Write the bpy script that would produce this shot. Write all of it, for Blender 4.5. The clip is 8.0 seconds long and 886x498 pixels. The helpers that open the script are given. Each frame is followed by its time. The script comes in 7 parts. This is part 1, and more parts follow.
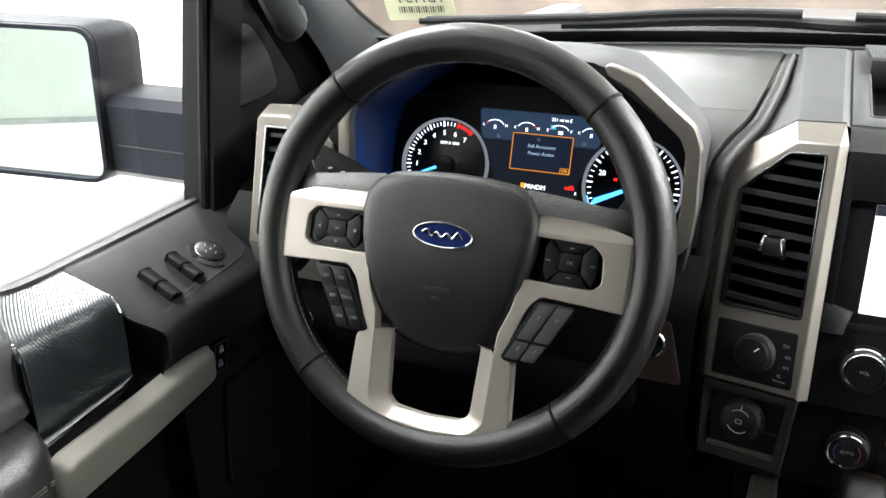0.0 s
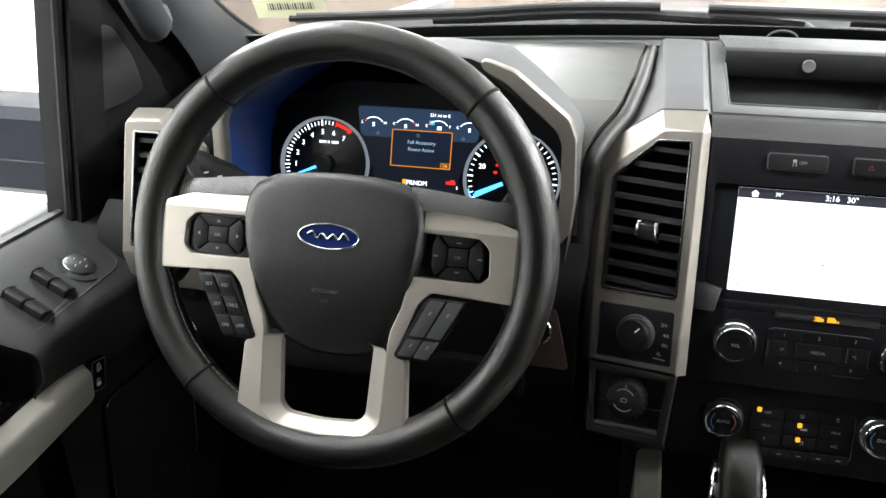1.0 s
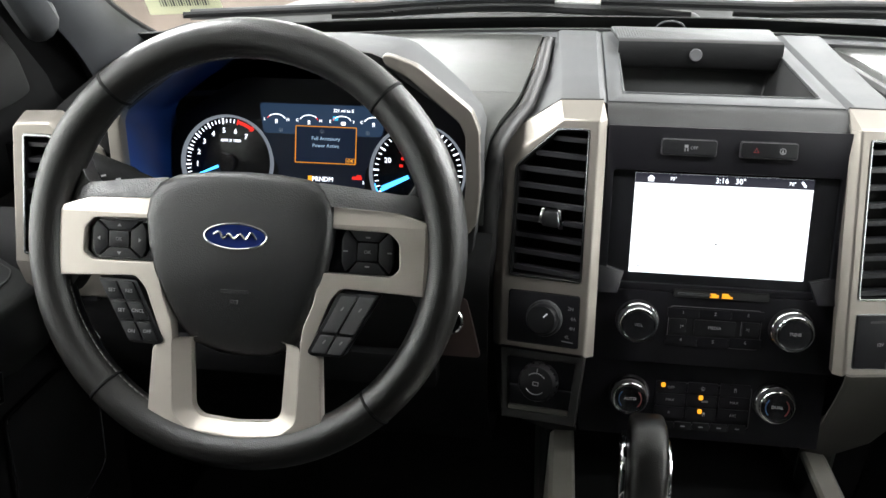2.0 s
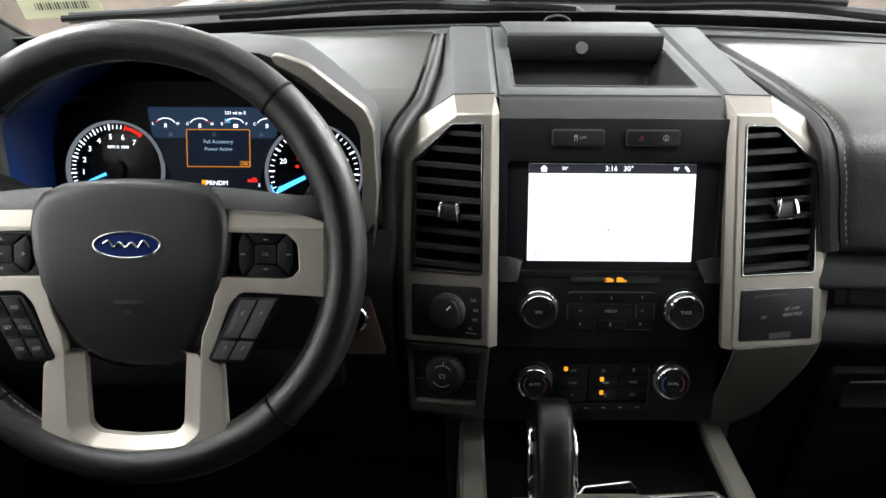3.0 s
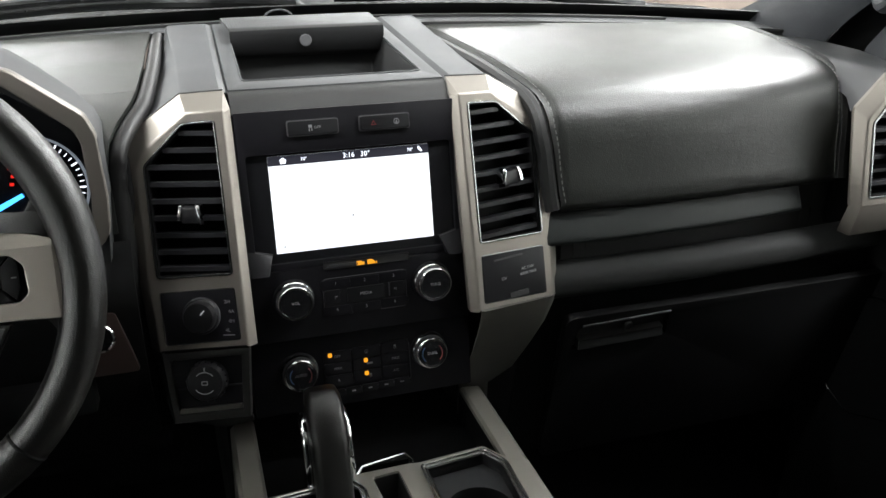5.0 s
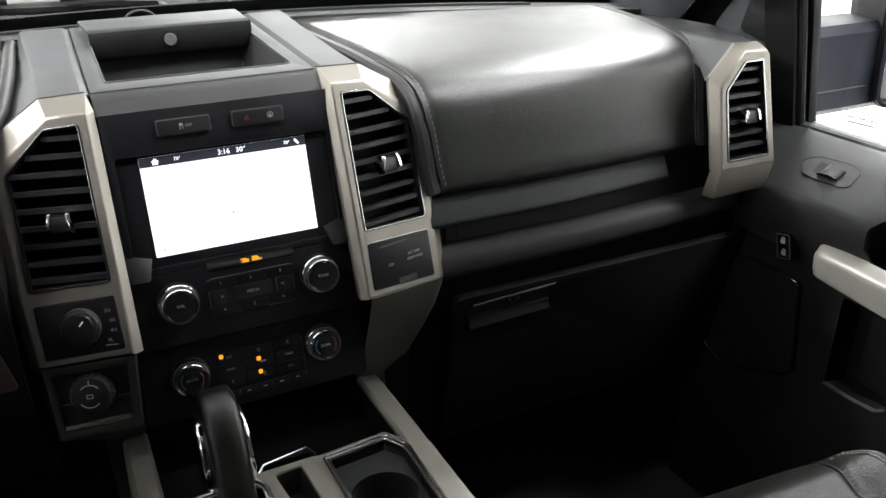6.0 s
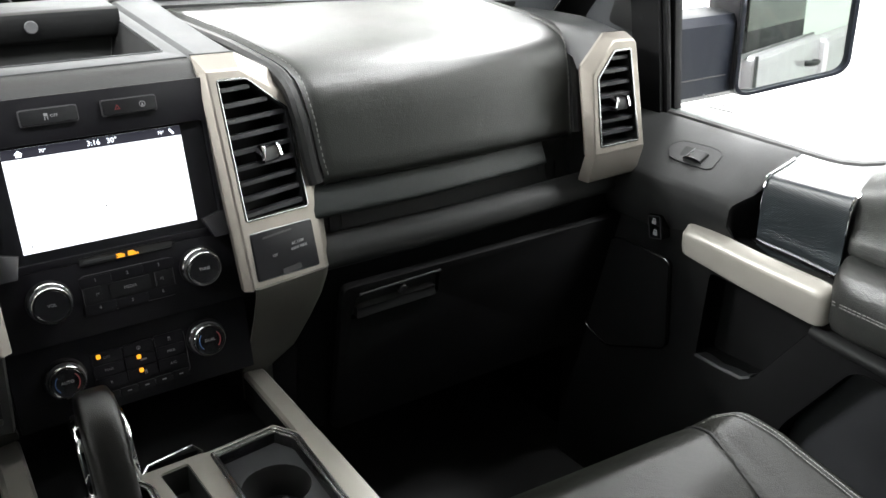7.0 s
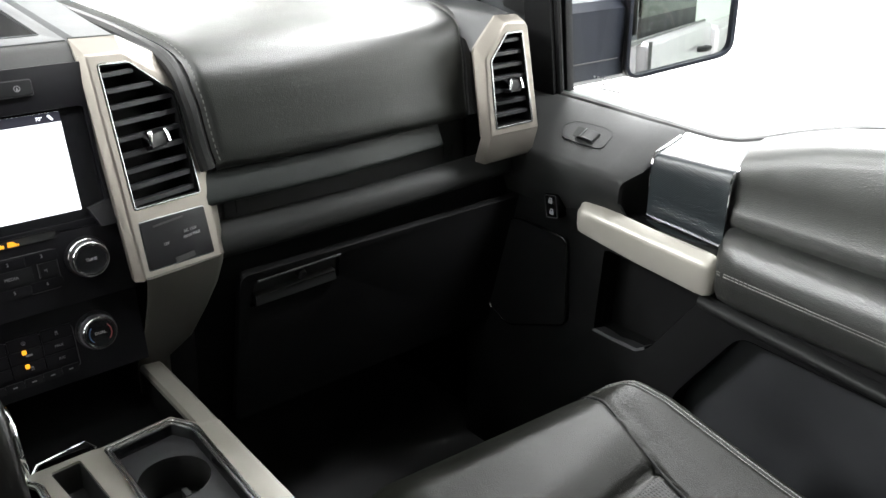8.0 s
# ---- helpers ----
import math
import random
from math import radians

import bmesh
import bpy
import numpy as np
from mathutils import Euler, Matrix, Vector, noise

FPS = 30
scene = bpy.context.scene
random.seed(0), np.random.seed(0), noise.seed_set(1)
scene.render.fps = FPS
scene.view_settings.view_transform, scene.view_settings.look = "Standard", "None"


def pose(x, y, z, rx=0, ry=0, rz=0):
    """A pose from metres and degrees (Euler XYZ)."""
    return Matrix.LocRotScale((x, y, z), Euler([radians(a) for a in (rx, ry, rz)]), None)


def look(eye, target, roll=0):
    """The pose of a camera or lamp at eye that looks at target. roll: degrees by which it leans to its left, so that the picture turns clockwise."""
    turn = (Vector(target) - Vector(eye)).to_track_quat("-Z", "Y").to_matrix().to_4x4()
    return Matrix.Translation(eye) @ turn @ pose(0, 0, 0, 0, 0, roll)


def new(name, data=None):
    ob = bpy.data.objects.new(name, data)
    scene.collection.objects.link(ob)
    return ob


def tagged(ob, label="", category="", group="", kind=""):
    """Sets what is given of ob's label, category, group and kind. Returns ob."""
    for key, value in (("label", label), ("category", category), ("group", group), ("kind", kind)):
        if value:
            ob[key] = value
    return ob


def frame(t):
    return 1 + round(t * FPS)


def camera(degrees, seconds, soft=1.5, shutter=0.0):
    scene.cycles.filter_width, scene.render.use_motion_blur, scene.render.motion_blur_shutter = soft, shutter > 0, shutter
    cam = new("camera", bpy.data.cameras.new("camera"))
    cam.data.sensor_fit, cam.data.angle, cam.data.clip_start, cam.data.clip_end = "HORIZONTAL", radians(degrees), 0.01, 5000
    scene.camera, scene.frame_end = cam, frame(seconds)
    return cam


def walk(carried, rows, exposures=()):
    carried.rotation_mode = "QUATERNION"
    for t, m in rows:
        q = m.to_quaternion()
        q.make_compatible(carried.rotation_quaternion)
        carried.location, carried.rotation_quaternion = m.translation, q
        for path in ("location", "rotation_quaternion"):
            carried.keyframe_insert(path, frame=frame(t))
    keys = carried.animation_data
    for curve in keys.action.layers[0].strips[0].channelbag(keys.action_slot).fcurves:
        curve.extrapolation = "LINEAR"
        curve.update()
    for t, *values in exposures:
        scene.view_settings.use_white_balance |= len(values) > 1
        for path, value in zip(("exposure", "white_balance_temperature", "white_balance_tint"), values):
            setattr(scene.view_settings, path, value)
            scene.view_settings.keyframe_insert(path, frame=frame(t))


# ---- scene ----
cam = camera(56.02, 8.0, soft=1.5)
PATH = [
    (0, -0.1652, -0.8398, 1.097, 68.716, -0.13, 23.427),
    (0.5, -0.1701, -0.8394, 1.0978, 68.58, -0.323, 18.382),
    (1, -0.1724, -0.8394, 1.0991, 68.395, -0.295, 14.602),
    (1.5, -0.1741, -0.8417, 1.101, 68.15, -0.475, 11.109),
    (3, -0.1656, -0.8499, 1.1006, 67.922, -0.117, 0.825),
    (3.5, -0.1661, -0.85, 1.1, 67.999, -0.464, -3.483),
    (4, -0.1625, -0.8533, 1.0989, 68.05, -0.356, -7.602),
    (4.5, -0.164, -0.8575, 1.0983, 67.934, -0.285, -12.584),
    (6, -0.1587, -0.88, 1.0851, 67.548, 1.757, -25.922),
    (6.5, -0.164, -0.8836, 1.0797, 67.61, 1.599, -29.779),
    (7, -0.1604, -0.8903, 1.076, 67.234, 0.54, -33.745),
    (7.5, -0.1531, -0.9015, 1.0692, 67.099, 0.162, -36.778),
    (8, -0.1482, -0.9088, 1.0669, 66.624, -0.086, -39.797),
]
walk(cam, [(t, pose(x, y, z, rx, ry, rz)) for t, x, y, z, rx, ry, rz in PATH],
     exposures=[(0.0, 0.34), (1.5, 0.40), (3.0, -0.05), (4.5, -0.12), (6.0, -0.06), (6.5, 0.18), (7.0, 0.34), (8.0, 0.42)])

# ---- light: a bright white photo bay lit by assumed ceiling lamps out of view ----
world = bpy.data.worlds.new("world")
scene.world = world
world.use_nodes = True
world.node_tree.nodes["Background"].inputs["Color"].default_value = (0.9, 0.95, 1.0, 1)
world.node_tree.nodes["Background"].inputs["Strength"].default_value = 0.05


def area_lamp(name, eye, target, w, h, power, colour=(0.995, 0.983, 1.003)):
    lamp = bpy.data.lights.new(name, "AREA")
    lamp.shape, lamp.size, lamp.size_y, lamp.energy, lamp.color = "RECTANGLE", w, h, power, colour
    ob = new(name, lamp)
    ob.matrix_world = look(eye, target)
    return ob


LAMP = 560
for lx in (-2.05, 2.05):
    for ly, gain in ((-4.4, 0.28), (-1.0, 1.12 if lx < 0 else 1.22), (4.5, 0.8 if lx < 0 else 1.4)):
        area_lamp("unseen_bay_lamp", (lx, ly, 3.05), (lx * 1.8, ly + 0.01, 0), 0.7, 2.8, LAMP * gain)
    # Extra panel each side, added to put highlights on the doors and dash.
    area_lamp("unseen_bay_lamp", (lx * 1.32, 1.3, 2.95), (lx * 1.32 - lx * 0.12, -0.7, 2.35), 1.1, 0.5, LAMP * (0.58 if lx < 0 else 0.68))


# ---- materials ----
def mat(name, base, rough=0.5, metal=0.0, vary=0.15, grain=300.0, bump=0.1, blotch=9.0, spec=0.5, coat=0.0, cell=False, rvary=0.1, crease=0.0):
    """Painted or moulded surface: two scales of tone, fine relief, uneven gloss."""
    m = bpy.data.materials.new(name)
    m.use_nodes = True
    nt = m.node_tree
    b = nt.nodes["Principled BSDF"]
    tc = nt.nodes.new("ShaderNodeTexCoord")
    n1 = nt.nodes.new("ShaderNodeTexNoise")
    n1.inputs["Scale"].default_value, n1.inputs["Detail"].default_value = blotch, 5
    n2 = nt.nodes.new("ShaderNodeTexVoronoi" if cell else "ShaderNodeTexNoise")
    n2.inputs["Scale"].default_value = grain
    nt.links.new(tc.outputs["Object"], n1.inputs["Vector"])
    nt.links.new(tc.outputs["Object"], n2.inputs["Vector"])
    ramp = nt.nodes.new("ShaderNodeMapRange")
    ramp.interpolation_type = "SMOOTHSTEP"
    ramp.inputs["From Min"].default_value, ramp.inputs["From Max"].default_value = 0.3, 0.7
    ramp.inputs["To Min"].default_value, ramp.inputs["To Max"].default_value = 1 - vary, 1 + vary
    nt.links.new(n1.outputs["Fac"], ramp.inputs["Value"])
    mix = nt.nodes.new("ShaderNodeVectorMath")
    mix.operation = "SCALE"
    mix.inputs[0].default_value = base
    nt.links.new(ramp.outputs["Result"], mix.inputs["Scale"])
    nt.links.new(mix.outputs["Vector"], b.inputs["Base Color"])
    rr = nt.nodes.new("ShaderNodeMapRange")
    rr.interpolation_type = "SMOOTHSTEP"
    rr.inputs["From Min"].default_value, rr.inputs["From Max"].default_value = 0.3, 0.7
    rr.inputs["To Min"].default_value, rr.inputs["To Max"].default_value = rough * (1 - rvary), rough * (1 + rvary)
    nt.links.new(n1.outputs["Fac"], rr.inputs["Value"])
    nt.links.new(rr.outputs["Result"], b.inputs["Roughness"])
    b.inputs["Metallic"].default_value = metal
    b.inputs["Specular IOR Level"].default_value = spec
    b.inputs["Coat Weight"].default_value = coat
    b.inputs["Coat Roughness"].default_value = 0.08
    if bump:
        bp = nt.nodes.new("ShaderNodeBump")
        bp.inputs["Strength"].default_value, bp.inputs["Distance"].default_value = bump, 0.001
        nt.links.new(n2.outputs["Distance" if cell else "Fac"], bp.inputs["Height"])
        if crease:
            n3 = nt.nodes.new("ShaderNodeTexNoise")
            n3.inputs["Scale"].default_value, n3.inputs["Detail"].default_value, n3.inputs["Distortion"].default_value = 26.0, 4, 1.2
            nt.links.new(tc.outputs["Object"], n3.inputs["Vector"])
            b3 = nt.nodes.new("ShaderNodeBump")
            b3.inputs["Strength"].default_value, b3.inputs["Distance"].default_value = crease, 0.006
            nt.links.new(n3.outputs["Fac"], b3.inputs["Height"])
            nt.links.new(b3.outputs["Normal"], bp.inputs["Normal"])
        nt.links.new(bp.outputs["Normal"], b.inputs["Normal"])
    return m


def glow(name, colour, strength):
    m = bpy.data.materials.new(name)
    m.use_nodes = True
    b = m.node_tree.nodes["Principled BSDF"]
    b.inputs["Base Color"].default_value = (0.01, 0.01, 0.012, 1)
    b.inputs["Roughness"].default_value = 0.45
    b.inputs["Specular IOR Level"].default_value = 0.25
    b.inputs["Emission Color"].default_value = (*colour, 1)
    b.inputs["Emission Strength"].default_value = strength
    return m


def weave(name, base, rough, scale, relief=0.16, spec=0.6):
    """Woven carbon-look film: fine diagonal ribs."""
    m = mat(name, base, rough=rough, bump=0, vary=0.08, rvary=0.02, spec=spec)
    nt = m.node_tree
    tc = nt.nodes.new("ShaderNodeTexCoord")
    wv = nt.nodes.new("ShaderNodeTexWave")
    wv.bands_direction = "DIAGONAL"
    wv.inputs["Scale"].default_value, wv.inputs["Distortion"].default_value = scale, 0.4
    nt.links.new(tc.outputs["Object"], wv.inputs["Vector"])
    bp = nt.nodes.new("ShaderNodeBump")
    bp.inputs["Strength"].default_value, bp.inputs["Distance"].default_value = relief, 0.0012
    nt.links.new(wv.outputs["Fac"], bp.inputs["Height"])
    nt.links.new(bp.outputs["Normal"], nt.nodes["Principled BSDF"].inputs["Normal"])
    return m


def perforated(name, base, scale, rough):
    """Sheet pierced by rows of small round holes."""
    m = mat(name, base, rough=rough, bump=0, vary=0.1, spec=0.2)
    nt = m.node_tree
    tc = nt.nodes.new("ShaderNodeTexCoord")
    vo = nt.nodes.new("ShaderNodeTexVoronoi")
    vo.voronoi_dimensions = "2D"
    vo.inputs["Scale"].default_value, vo.inputs["Randomness"].default_value = scale, 0.0
    nt.links.new(tc.outputs["Object"], vo.inputs["Vector"])
    st = nt.nodes.new("ShaderNodeMapRange")
    st.inputs["From Min"].default_value, st.inputs["From Max"].default_value = 0.28, 0.36
    nt.links.new(vo.outputs["Distance"], st.inputs["Value"])
    bp = nt.nodes.new("ShaderNodeBump")
    bp.inputs["Strength"].default_value, bp.inputs["Distance"].default_value = 1.0, 0.002
    nt.links.new(st.outputs["Result"], bp.inputs["Height"])
    b = nt.nodes["Principled BSDF"]
    nt.links.new(bp.outputs["Normal"], b.inputs["Normal"])
    src = b.inputs["Base Color"].links[0].from_socket
    mul = nt.nodes.new("ShaderNodeVectorMath")
    mul.operation = "SCALE"
    nt.links.new(src, mul.inputs[0])
    lo = nt.nodes.new("ShaderNodeMapRange")
    lo.inputs["To Min"].default_value = 0.15
    nt.links.new(st.outputs["Result"], lo.inputs["Value"])
    nt.links.new(lo.outputs["Result"], mul.inputs["Scale"])
    nt.links.new(mul.outputs["Vector"], b.inputs["Base Color"])
    return m


def glass_mat(name, tint):
    """Thin flat glass: clear or tinted, with mirror gloss that grows at a slant."""
    m = bpy.data.materials.new(name)
    m.use_nodes = True
    nt = m.node_tree
    nt.nodes.remove(nt.nodes["Principled BSDF"])
    tr, gl = nt.nodes.new("ShaderNodeBsdfTransparent"), nt.nodes.new("ShaderNodeBsdfGlossy")
    fr, mx = nt.nodes.new("ShaderNodeLayerWeight"), nt.nodes.new("ShaderNodeMixShader")
    pw, ad = nt.nodes.new("ShaderNodeMath"), nt.nodes.new("ShaderNodeMath")
    pw.operation, ad.operation = "POWER", "MULTIPLY_ADD"
    pw.inputs[1].default_value, ad.inputs[1].default_value, ad.inputs[2].default_value = 5.0, 0.8, 0.05
    tr.inputs["Color"].default_value = (*tint, 1)
    gl.inputs["Roughness"].default_value = 0.0
    fr.inputs["Blend"].default_value = 0.5
    nt.links.new(fr.outputs["Facing"], pw.inputs[0])
    nt.links.new(pw.outputs["Value"], ad.inputs[0])
    nt.links.new(ad.outputs["Value"], mx.inputs["Fac"])
    nt.links.new(tr.outputs["BSDF"], mx.inputs[1])
    nt.links.new(gl.outputs["BSDF"], mx.inputs[2])
    nt.links.new(mx.outputs["Shader"], nt.nodes["Material Output"].inputs["Surface"])
    return m


PLASTIC = mat("soft_touch_plastic", (0.0075, 0.0077, 0.0077), 0.55, grain=900, bump=0.25, spec=0.35)
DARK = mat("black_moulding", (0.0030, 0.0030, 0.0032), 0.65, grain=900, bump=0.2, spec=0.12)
SPINE = mat("grey_moulding", (0.030, 0.031, 0.0325), 0.58, grain=1000, bump=0.2, spec=0.3)
PADLEATHER = mat("pad_leather", (0.015, 0.016, 0.0145), 0.35, grain=760, bump=0.24, crease=0.05, cell=True, rvary=0.14)
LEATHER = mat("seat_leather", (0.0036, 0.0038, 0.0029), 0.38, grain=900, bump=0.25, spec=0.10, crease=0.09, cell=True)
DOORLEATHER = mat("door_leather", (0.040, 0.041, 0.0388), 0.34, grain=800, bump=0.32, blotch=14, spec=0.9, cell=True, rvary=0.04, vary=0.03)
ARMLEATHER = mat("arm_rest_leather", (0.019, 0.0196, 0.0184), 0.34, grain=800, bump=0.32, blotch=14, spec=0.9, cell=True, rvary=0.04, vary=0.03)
DOORPLASTIC = mat("door_plastic", (0.0078, 0.0082, 0.0081), 0.62, grain=900, bump=0.25, spec=0.22)
RIMLEATHER = mat("rim_leather", (0.0085, 0.0080, 0.0076), 0.31, grain=1100, bump=0.25, crease=0.02, cell=True, rvary=0.03, vary=0.05)
HUBSKIN = mat("hub_skin", (0.0110, 0.0110, 0.0114), 0.40, grain=900, bump=0.22, cell=True, spec=0.7, rvary=0.04)
# Hub skin lightened for the caps: windscreen light put into the colour.
LITCAPSKIN = mat("lit_spoke_cap_skin", (0.075, 0.075, 0.076), 0.36, grain=700, bump=0.4, cell=True, spec=0.9, rvary=0.04)
SATIN = mat("satin_champagne_paint", (0.194, 0.177, 0.156), 0.40, metal=0.7, vary=0.05, grain=1500, bump=0.03)
# Lighter copy of the satin; the wheel's stronger light is in its colour.
LITSATIN = mat("lit_satin_paint", (0.445, 0.408, 0.364), 0.38, metal=0.55, vary=0.05, grain=1500, bump=0.03)
# Satin paint darkened for parts under the bezels; their shade is in the colour.
SHADESATIN = mat("shaded_satin_paint", (0.070, 0.067, 0.059), 0.5, metal=0.35, vary=0.06, grain=1500, bump=0.03)
# Lower frame toned far darker than the bezel face above it.
LOWFRAME = mat("dark_frame_tone", (0.011, 0.0107, 0.0100), 0.5, metal=0.3, vary=0.06, grain=1500, bump=0.03)
CHROME = mat("chrome", (0.85, 0.86, 0.87), 0.07, metal=1.0, vary=0.02, bump=0)
# Satin with a raised base and less metal, for console and pull handles.
PALESATIN = mat("lightened_satin_paint", (0.26, 0.247, 0.222), 0.42, metal=0.35, vary=0.05, grain=1500, bump=0.03)
BRIGHTTRIM = mat("bright_trim", (0.80, 0.80, 0.79), 0.20, metal=1.0, vary=0.02, bump=0)
DARKCHROME = mat("dark_chrome", (0.30, 0.305, 0.31), 0.22, metal=1.0, vary=0.02, bump=0)
ROLL = mat("black_roll_leather", (0.007, 0.007, 0.007), 0.5, grain=900, bump=0.12, cell=True, spec=0.3)
LIDBLACK = mat("lid_black", (0.0045, 0.0046, 0.0048), 0.6, grain=900, bump=0.2, spec=0.2)
PIANO = mat("gloss_black", (0.008, 0.008, 0.009), 0.16, vary=0.1, bump=0)
PANELBLK = mat("panel_black", (0.0045, 0.0042, 0.0056), 0.42, grain=1200, bump=0.05, spec=0.25)
BUTTON = mat("button_black", (0.0060, 0.0060, 0.0068), 0.45, grain=1200, bump=0.08, spec=0.28)
SLAT = mat("slat_black", (0.016, 0.016, 0.018), 0.42, grain=1000, bump=0.08)
# Blue glow from the display is put into the lining's base colour.
BLUELITLINING = mat("blue_lit_hood_lining", (0.004, 0.030, 0.16), 0.4, bump=0.05)
MIRRORSHELL = mat("mirror_shell_plastic", (0.0055, 0.0066, 0.0100), 0.5, grain=600, bump=0.15, spec=0.10)
MIRROR = mat("mirror_silver", (0.74, 0.80, 0.78), 0.015, metal=1.0, vary=0.0, bump=0)
CARBON = weave("carbon_film", (0.012, 0.0155, 0.0175), 0.36, 190, 0.15, 0.5)
DASHCARBON = weave("woven_dash_film", (0.0085, 0.0103, 0.0100), 0.45, 230, 0.16, 0.3)
GRILLE = perforated("perforated_grille", (0.055, 0.056, 0.058), 300, 0.5)
PERF = perforated("perforated_leather", (0.0055, 0.0056, 0.005), 260, 0.5)
THREAD = mat("grey_thread", (0.10, 0.10, 0.096), 0.7, bump=0)
PALETHREAD = mat("pale_thread", (0.15, 0.15, 0.143), 0.7, bump=0)
RUBBER = mat("rubber", (0.012, 0.012, 0.012), 0.6, grain=500, bump=0.1)
CARPET = mat("black_carpet", (0.012, 0.012, 0.0125), 0.95, grain=1500, bump=0.8)
GREYGRIP = mat("grey_grip", (0.05, 0.05, 0.052), 0.5, bump=0.05)
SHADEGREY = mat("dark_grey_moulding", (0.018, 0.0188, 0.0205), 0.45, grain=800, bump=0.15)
HEADLINER = mat("grey_headliner", (0.34, 0.34, 0.33), 0.9, grain=900, bump=0.3)
PILLAR = mat("grey_pillar_trim", (0.024, 0.026, 0.029), 0.6, grain=800, bump=0.25)
PRINT = glow("lit_legend", (0.75, 0.78, 0.82), 0.55)
DIMPRINT = mat("grey_print", (0.20, 0.20, 0.205), 0.5, bump=0, vary=0.02)
AMBER = glow("amber_lamp", (1.0, 0.40, 0.02), 1.15)
AMBER2 = glow("amber_line", (1.0, 0.36, 0.02), 0.75)
REDGLOW = glow("red_lamp", (1.0, 0.03, 0.02), 0.9)
REDDIM = glow("dim_red_mark", (0.5, 0.03, 0.03), 0.25)
BLUEGLOW = glow("blue_needle", (0.06, 0.42, 1.0), 2.8)
CYAN = glow("cyan_segment", (0.05, 0.6, 0.9), 0.9)
WHITEGLOW = glow("white_gauge_print", (0.85, 0.9, 1.0), 2.4)
SCREENBAND = glow("screen_band_blue", (0.035, 0.075, 0.15), 0.5)
SCREENDARK = glow("screen_dark_blue", (0.008, 0.014, 0.032), 0.35)
SCREENWHITE = glow("screen_white", (0.93, 0.96, 1.0), 1.5)
SCREENTOP = glow("screen_header", (0.03, 0.03, 0.045), 0.7)
BLUEBADGE = mat("blue_enamel", (0.01, 0.022, 0.12), 0.18, vary=0.05, bump=0, coat=0.6)
BODY = mat("truck_paint", (0.125, 0.115, 0.122), 0.34, metal=0.2, vary=0.05, bump=0, coat=0.45)
BAYWALL = mat("white_bay_wall", (0.82, 0.83, 0.81), 0.8, vary=0.04, grain=60, bump=0.1, blotch=1.2)
BAYFLOOR = mat("white_bay_floor", (0.78, 0.78, 0.76), 0.35, vary=0.06, grain=40, bump=0.05, blotch=1.5)
BAYUPPER = mat("grey_bay_upper_wall", (0.30, 0.29, 0.28), 0.8, vary=0.1, grain=60, bump=0.1, blotch=0.8)
BAYREAR = mat("green_grey_bay_wall", (0.38, 0.41, 0.375), 0.8, vary=0.05, grain=60, bump=0.1, blotch=1.0)
BAYROOF = mat("dim_bay_ceiling", (0.55, 0.55, 0.54), 0.9, vary=0.1, bump=0.1)
BAYFRONT = mat("tan_bay_cladding", (0.14, 0.112, 0.093), 0.8, vary=0.4, grain=30, bump=0.2, blotch=0.9)
SKIRT = mat("grey_kick_rail", (0.22, 0.23, 0.22), 0.6, bump=0.05)
PAPER = mat("yellow_paper", (0.60, 0.60, 0.40), 0.75, vary=0.05, grain=300, bump=0.05)
INK = mat("black_ink", (0.05, 0.05, 0.05), 0.6, bump=0)
WINGLASS = glass_mat("window_glass", (0.93, 0.96, 0.945))
PRIVACY = glass_mat("privacy_glass", (0.13, 0.14, 0.137))
LENSRED = mat("dark_cup_liner", (0.012, 0.012, 0.012), 0.3, bump=0)


# ---- shape helpers ----
def sharp(ob, angle=32):
    me = ob.data
    me.shade_smooth()
    me.set_sharp_from_angle(angle=radians(angle))


def thing(name, base, label, category, group="", kind=""):
    e = new(name)
    e.empty_display_size = 0.05
    e.location = base
    return tagged(e, label, category, group, kind)


def part(name, bm, material, parent=None, label="", angle=32, fn=None):
    """Links a bmesh as one mesh object under a thing or a part; coordinates are the place's own."""
    if fn:
        for v in bm.verts:
            v.co = fn(v.co)
    bmesh.ops.recalc_face_normals(bm, faces=bm.faces)
    me = bpy.data.meshes.new(name)
    bm.to_mesh(me)
    bm.free()
    me.materials.append(material)
    ob = new(name, me)
    sharp(ob, angle)
    if parent is not None:
        ob.parent = parent
        if parent.type == "EMPTY":
            ob.matrix_parent_inverse = Matrix.Translation(-parent.location)
    if label:
        ob["label"] = label
    return ob


def soften(bm, width, seg=2, angle=30):
    if width <= 0:
        return bm
    bm.normal_update()
    edges = [e for e in bm.edges if len(e.link_faces) == 2 and e.calc_face_angle(0) > radians(angle)]
    bmesh.ops.bevel(bm, geom=edges, offset=width, segments=seg, profile=0.6, affect="EDGES", clamp_overlap=True)
    return bm


def box(x0, x1, y0, y1, z0, z1, bev=0.0, seg=2):
    bm = bmesh.new()
    bmesh.ops.create_cube(bm, size=1)
    for v in bm.verts:
        v.co = ((x0 + x1) / 2 + v.co.x * (x1 - x0), (y0 + y1) / 2 + v.co.y * (y1 - y0), (z0 + z1) / 2 + v.co.z * (z1 - z0))
    return soften(bm, bev, seg)


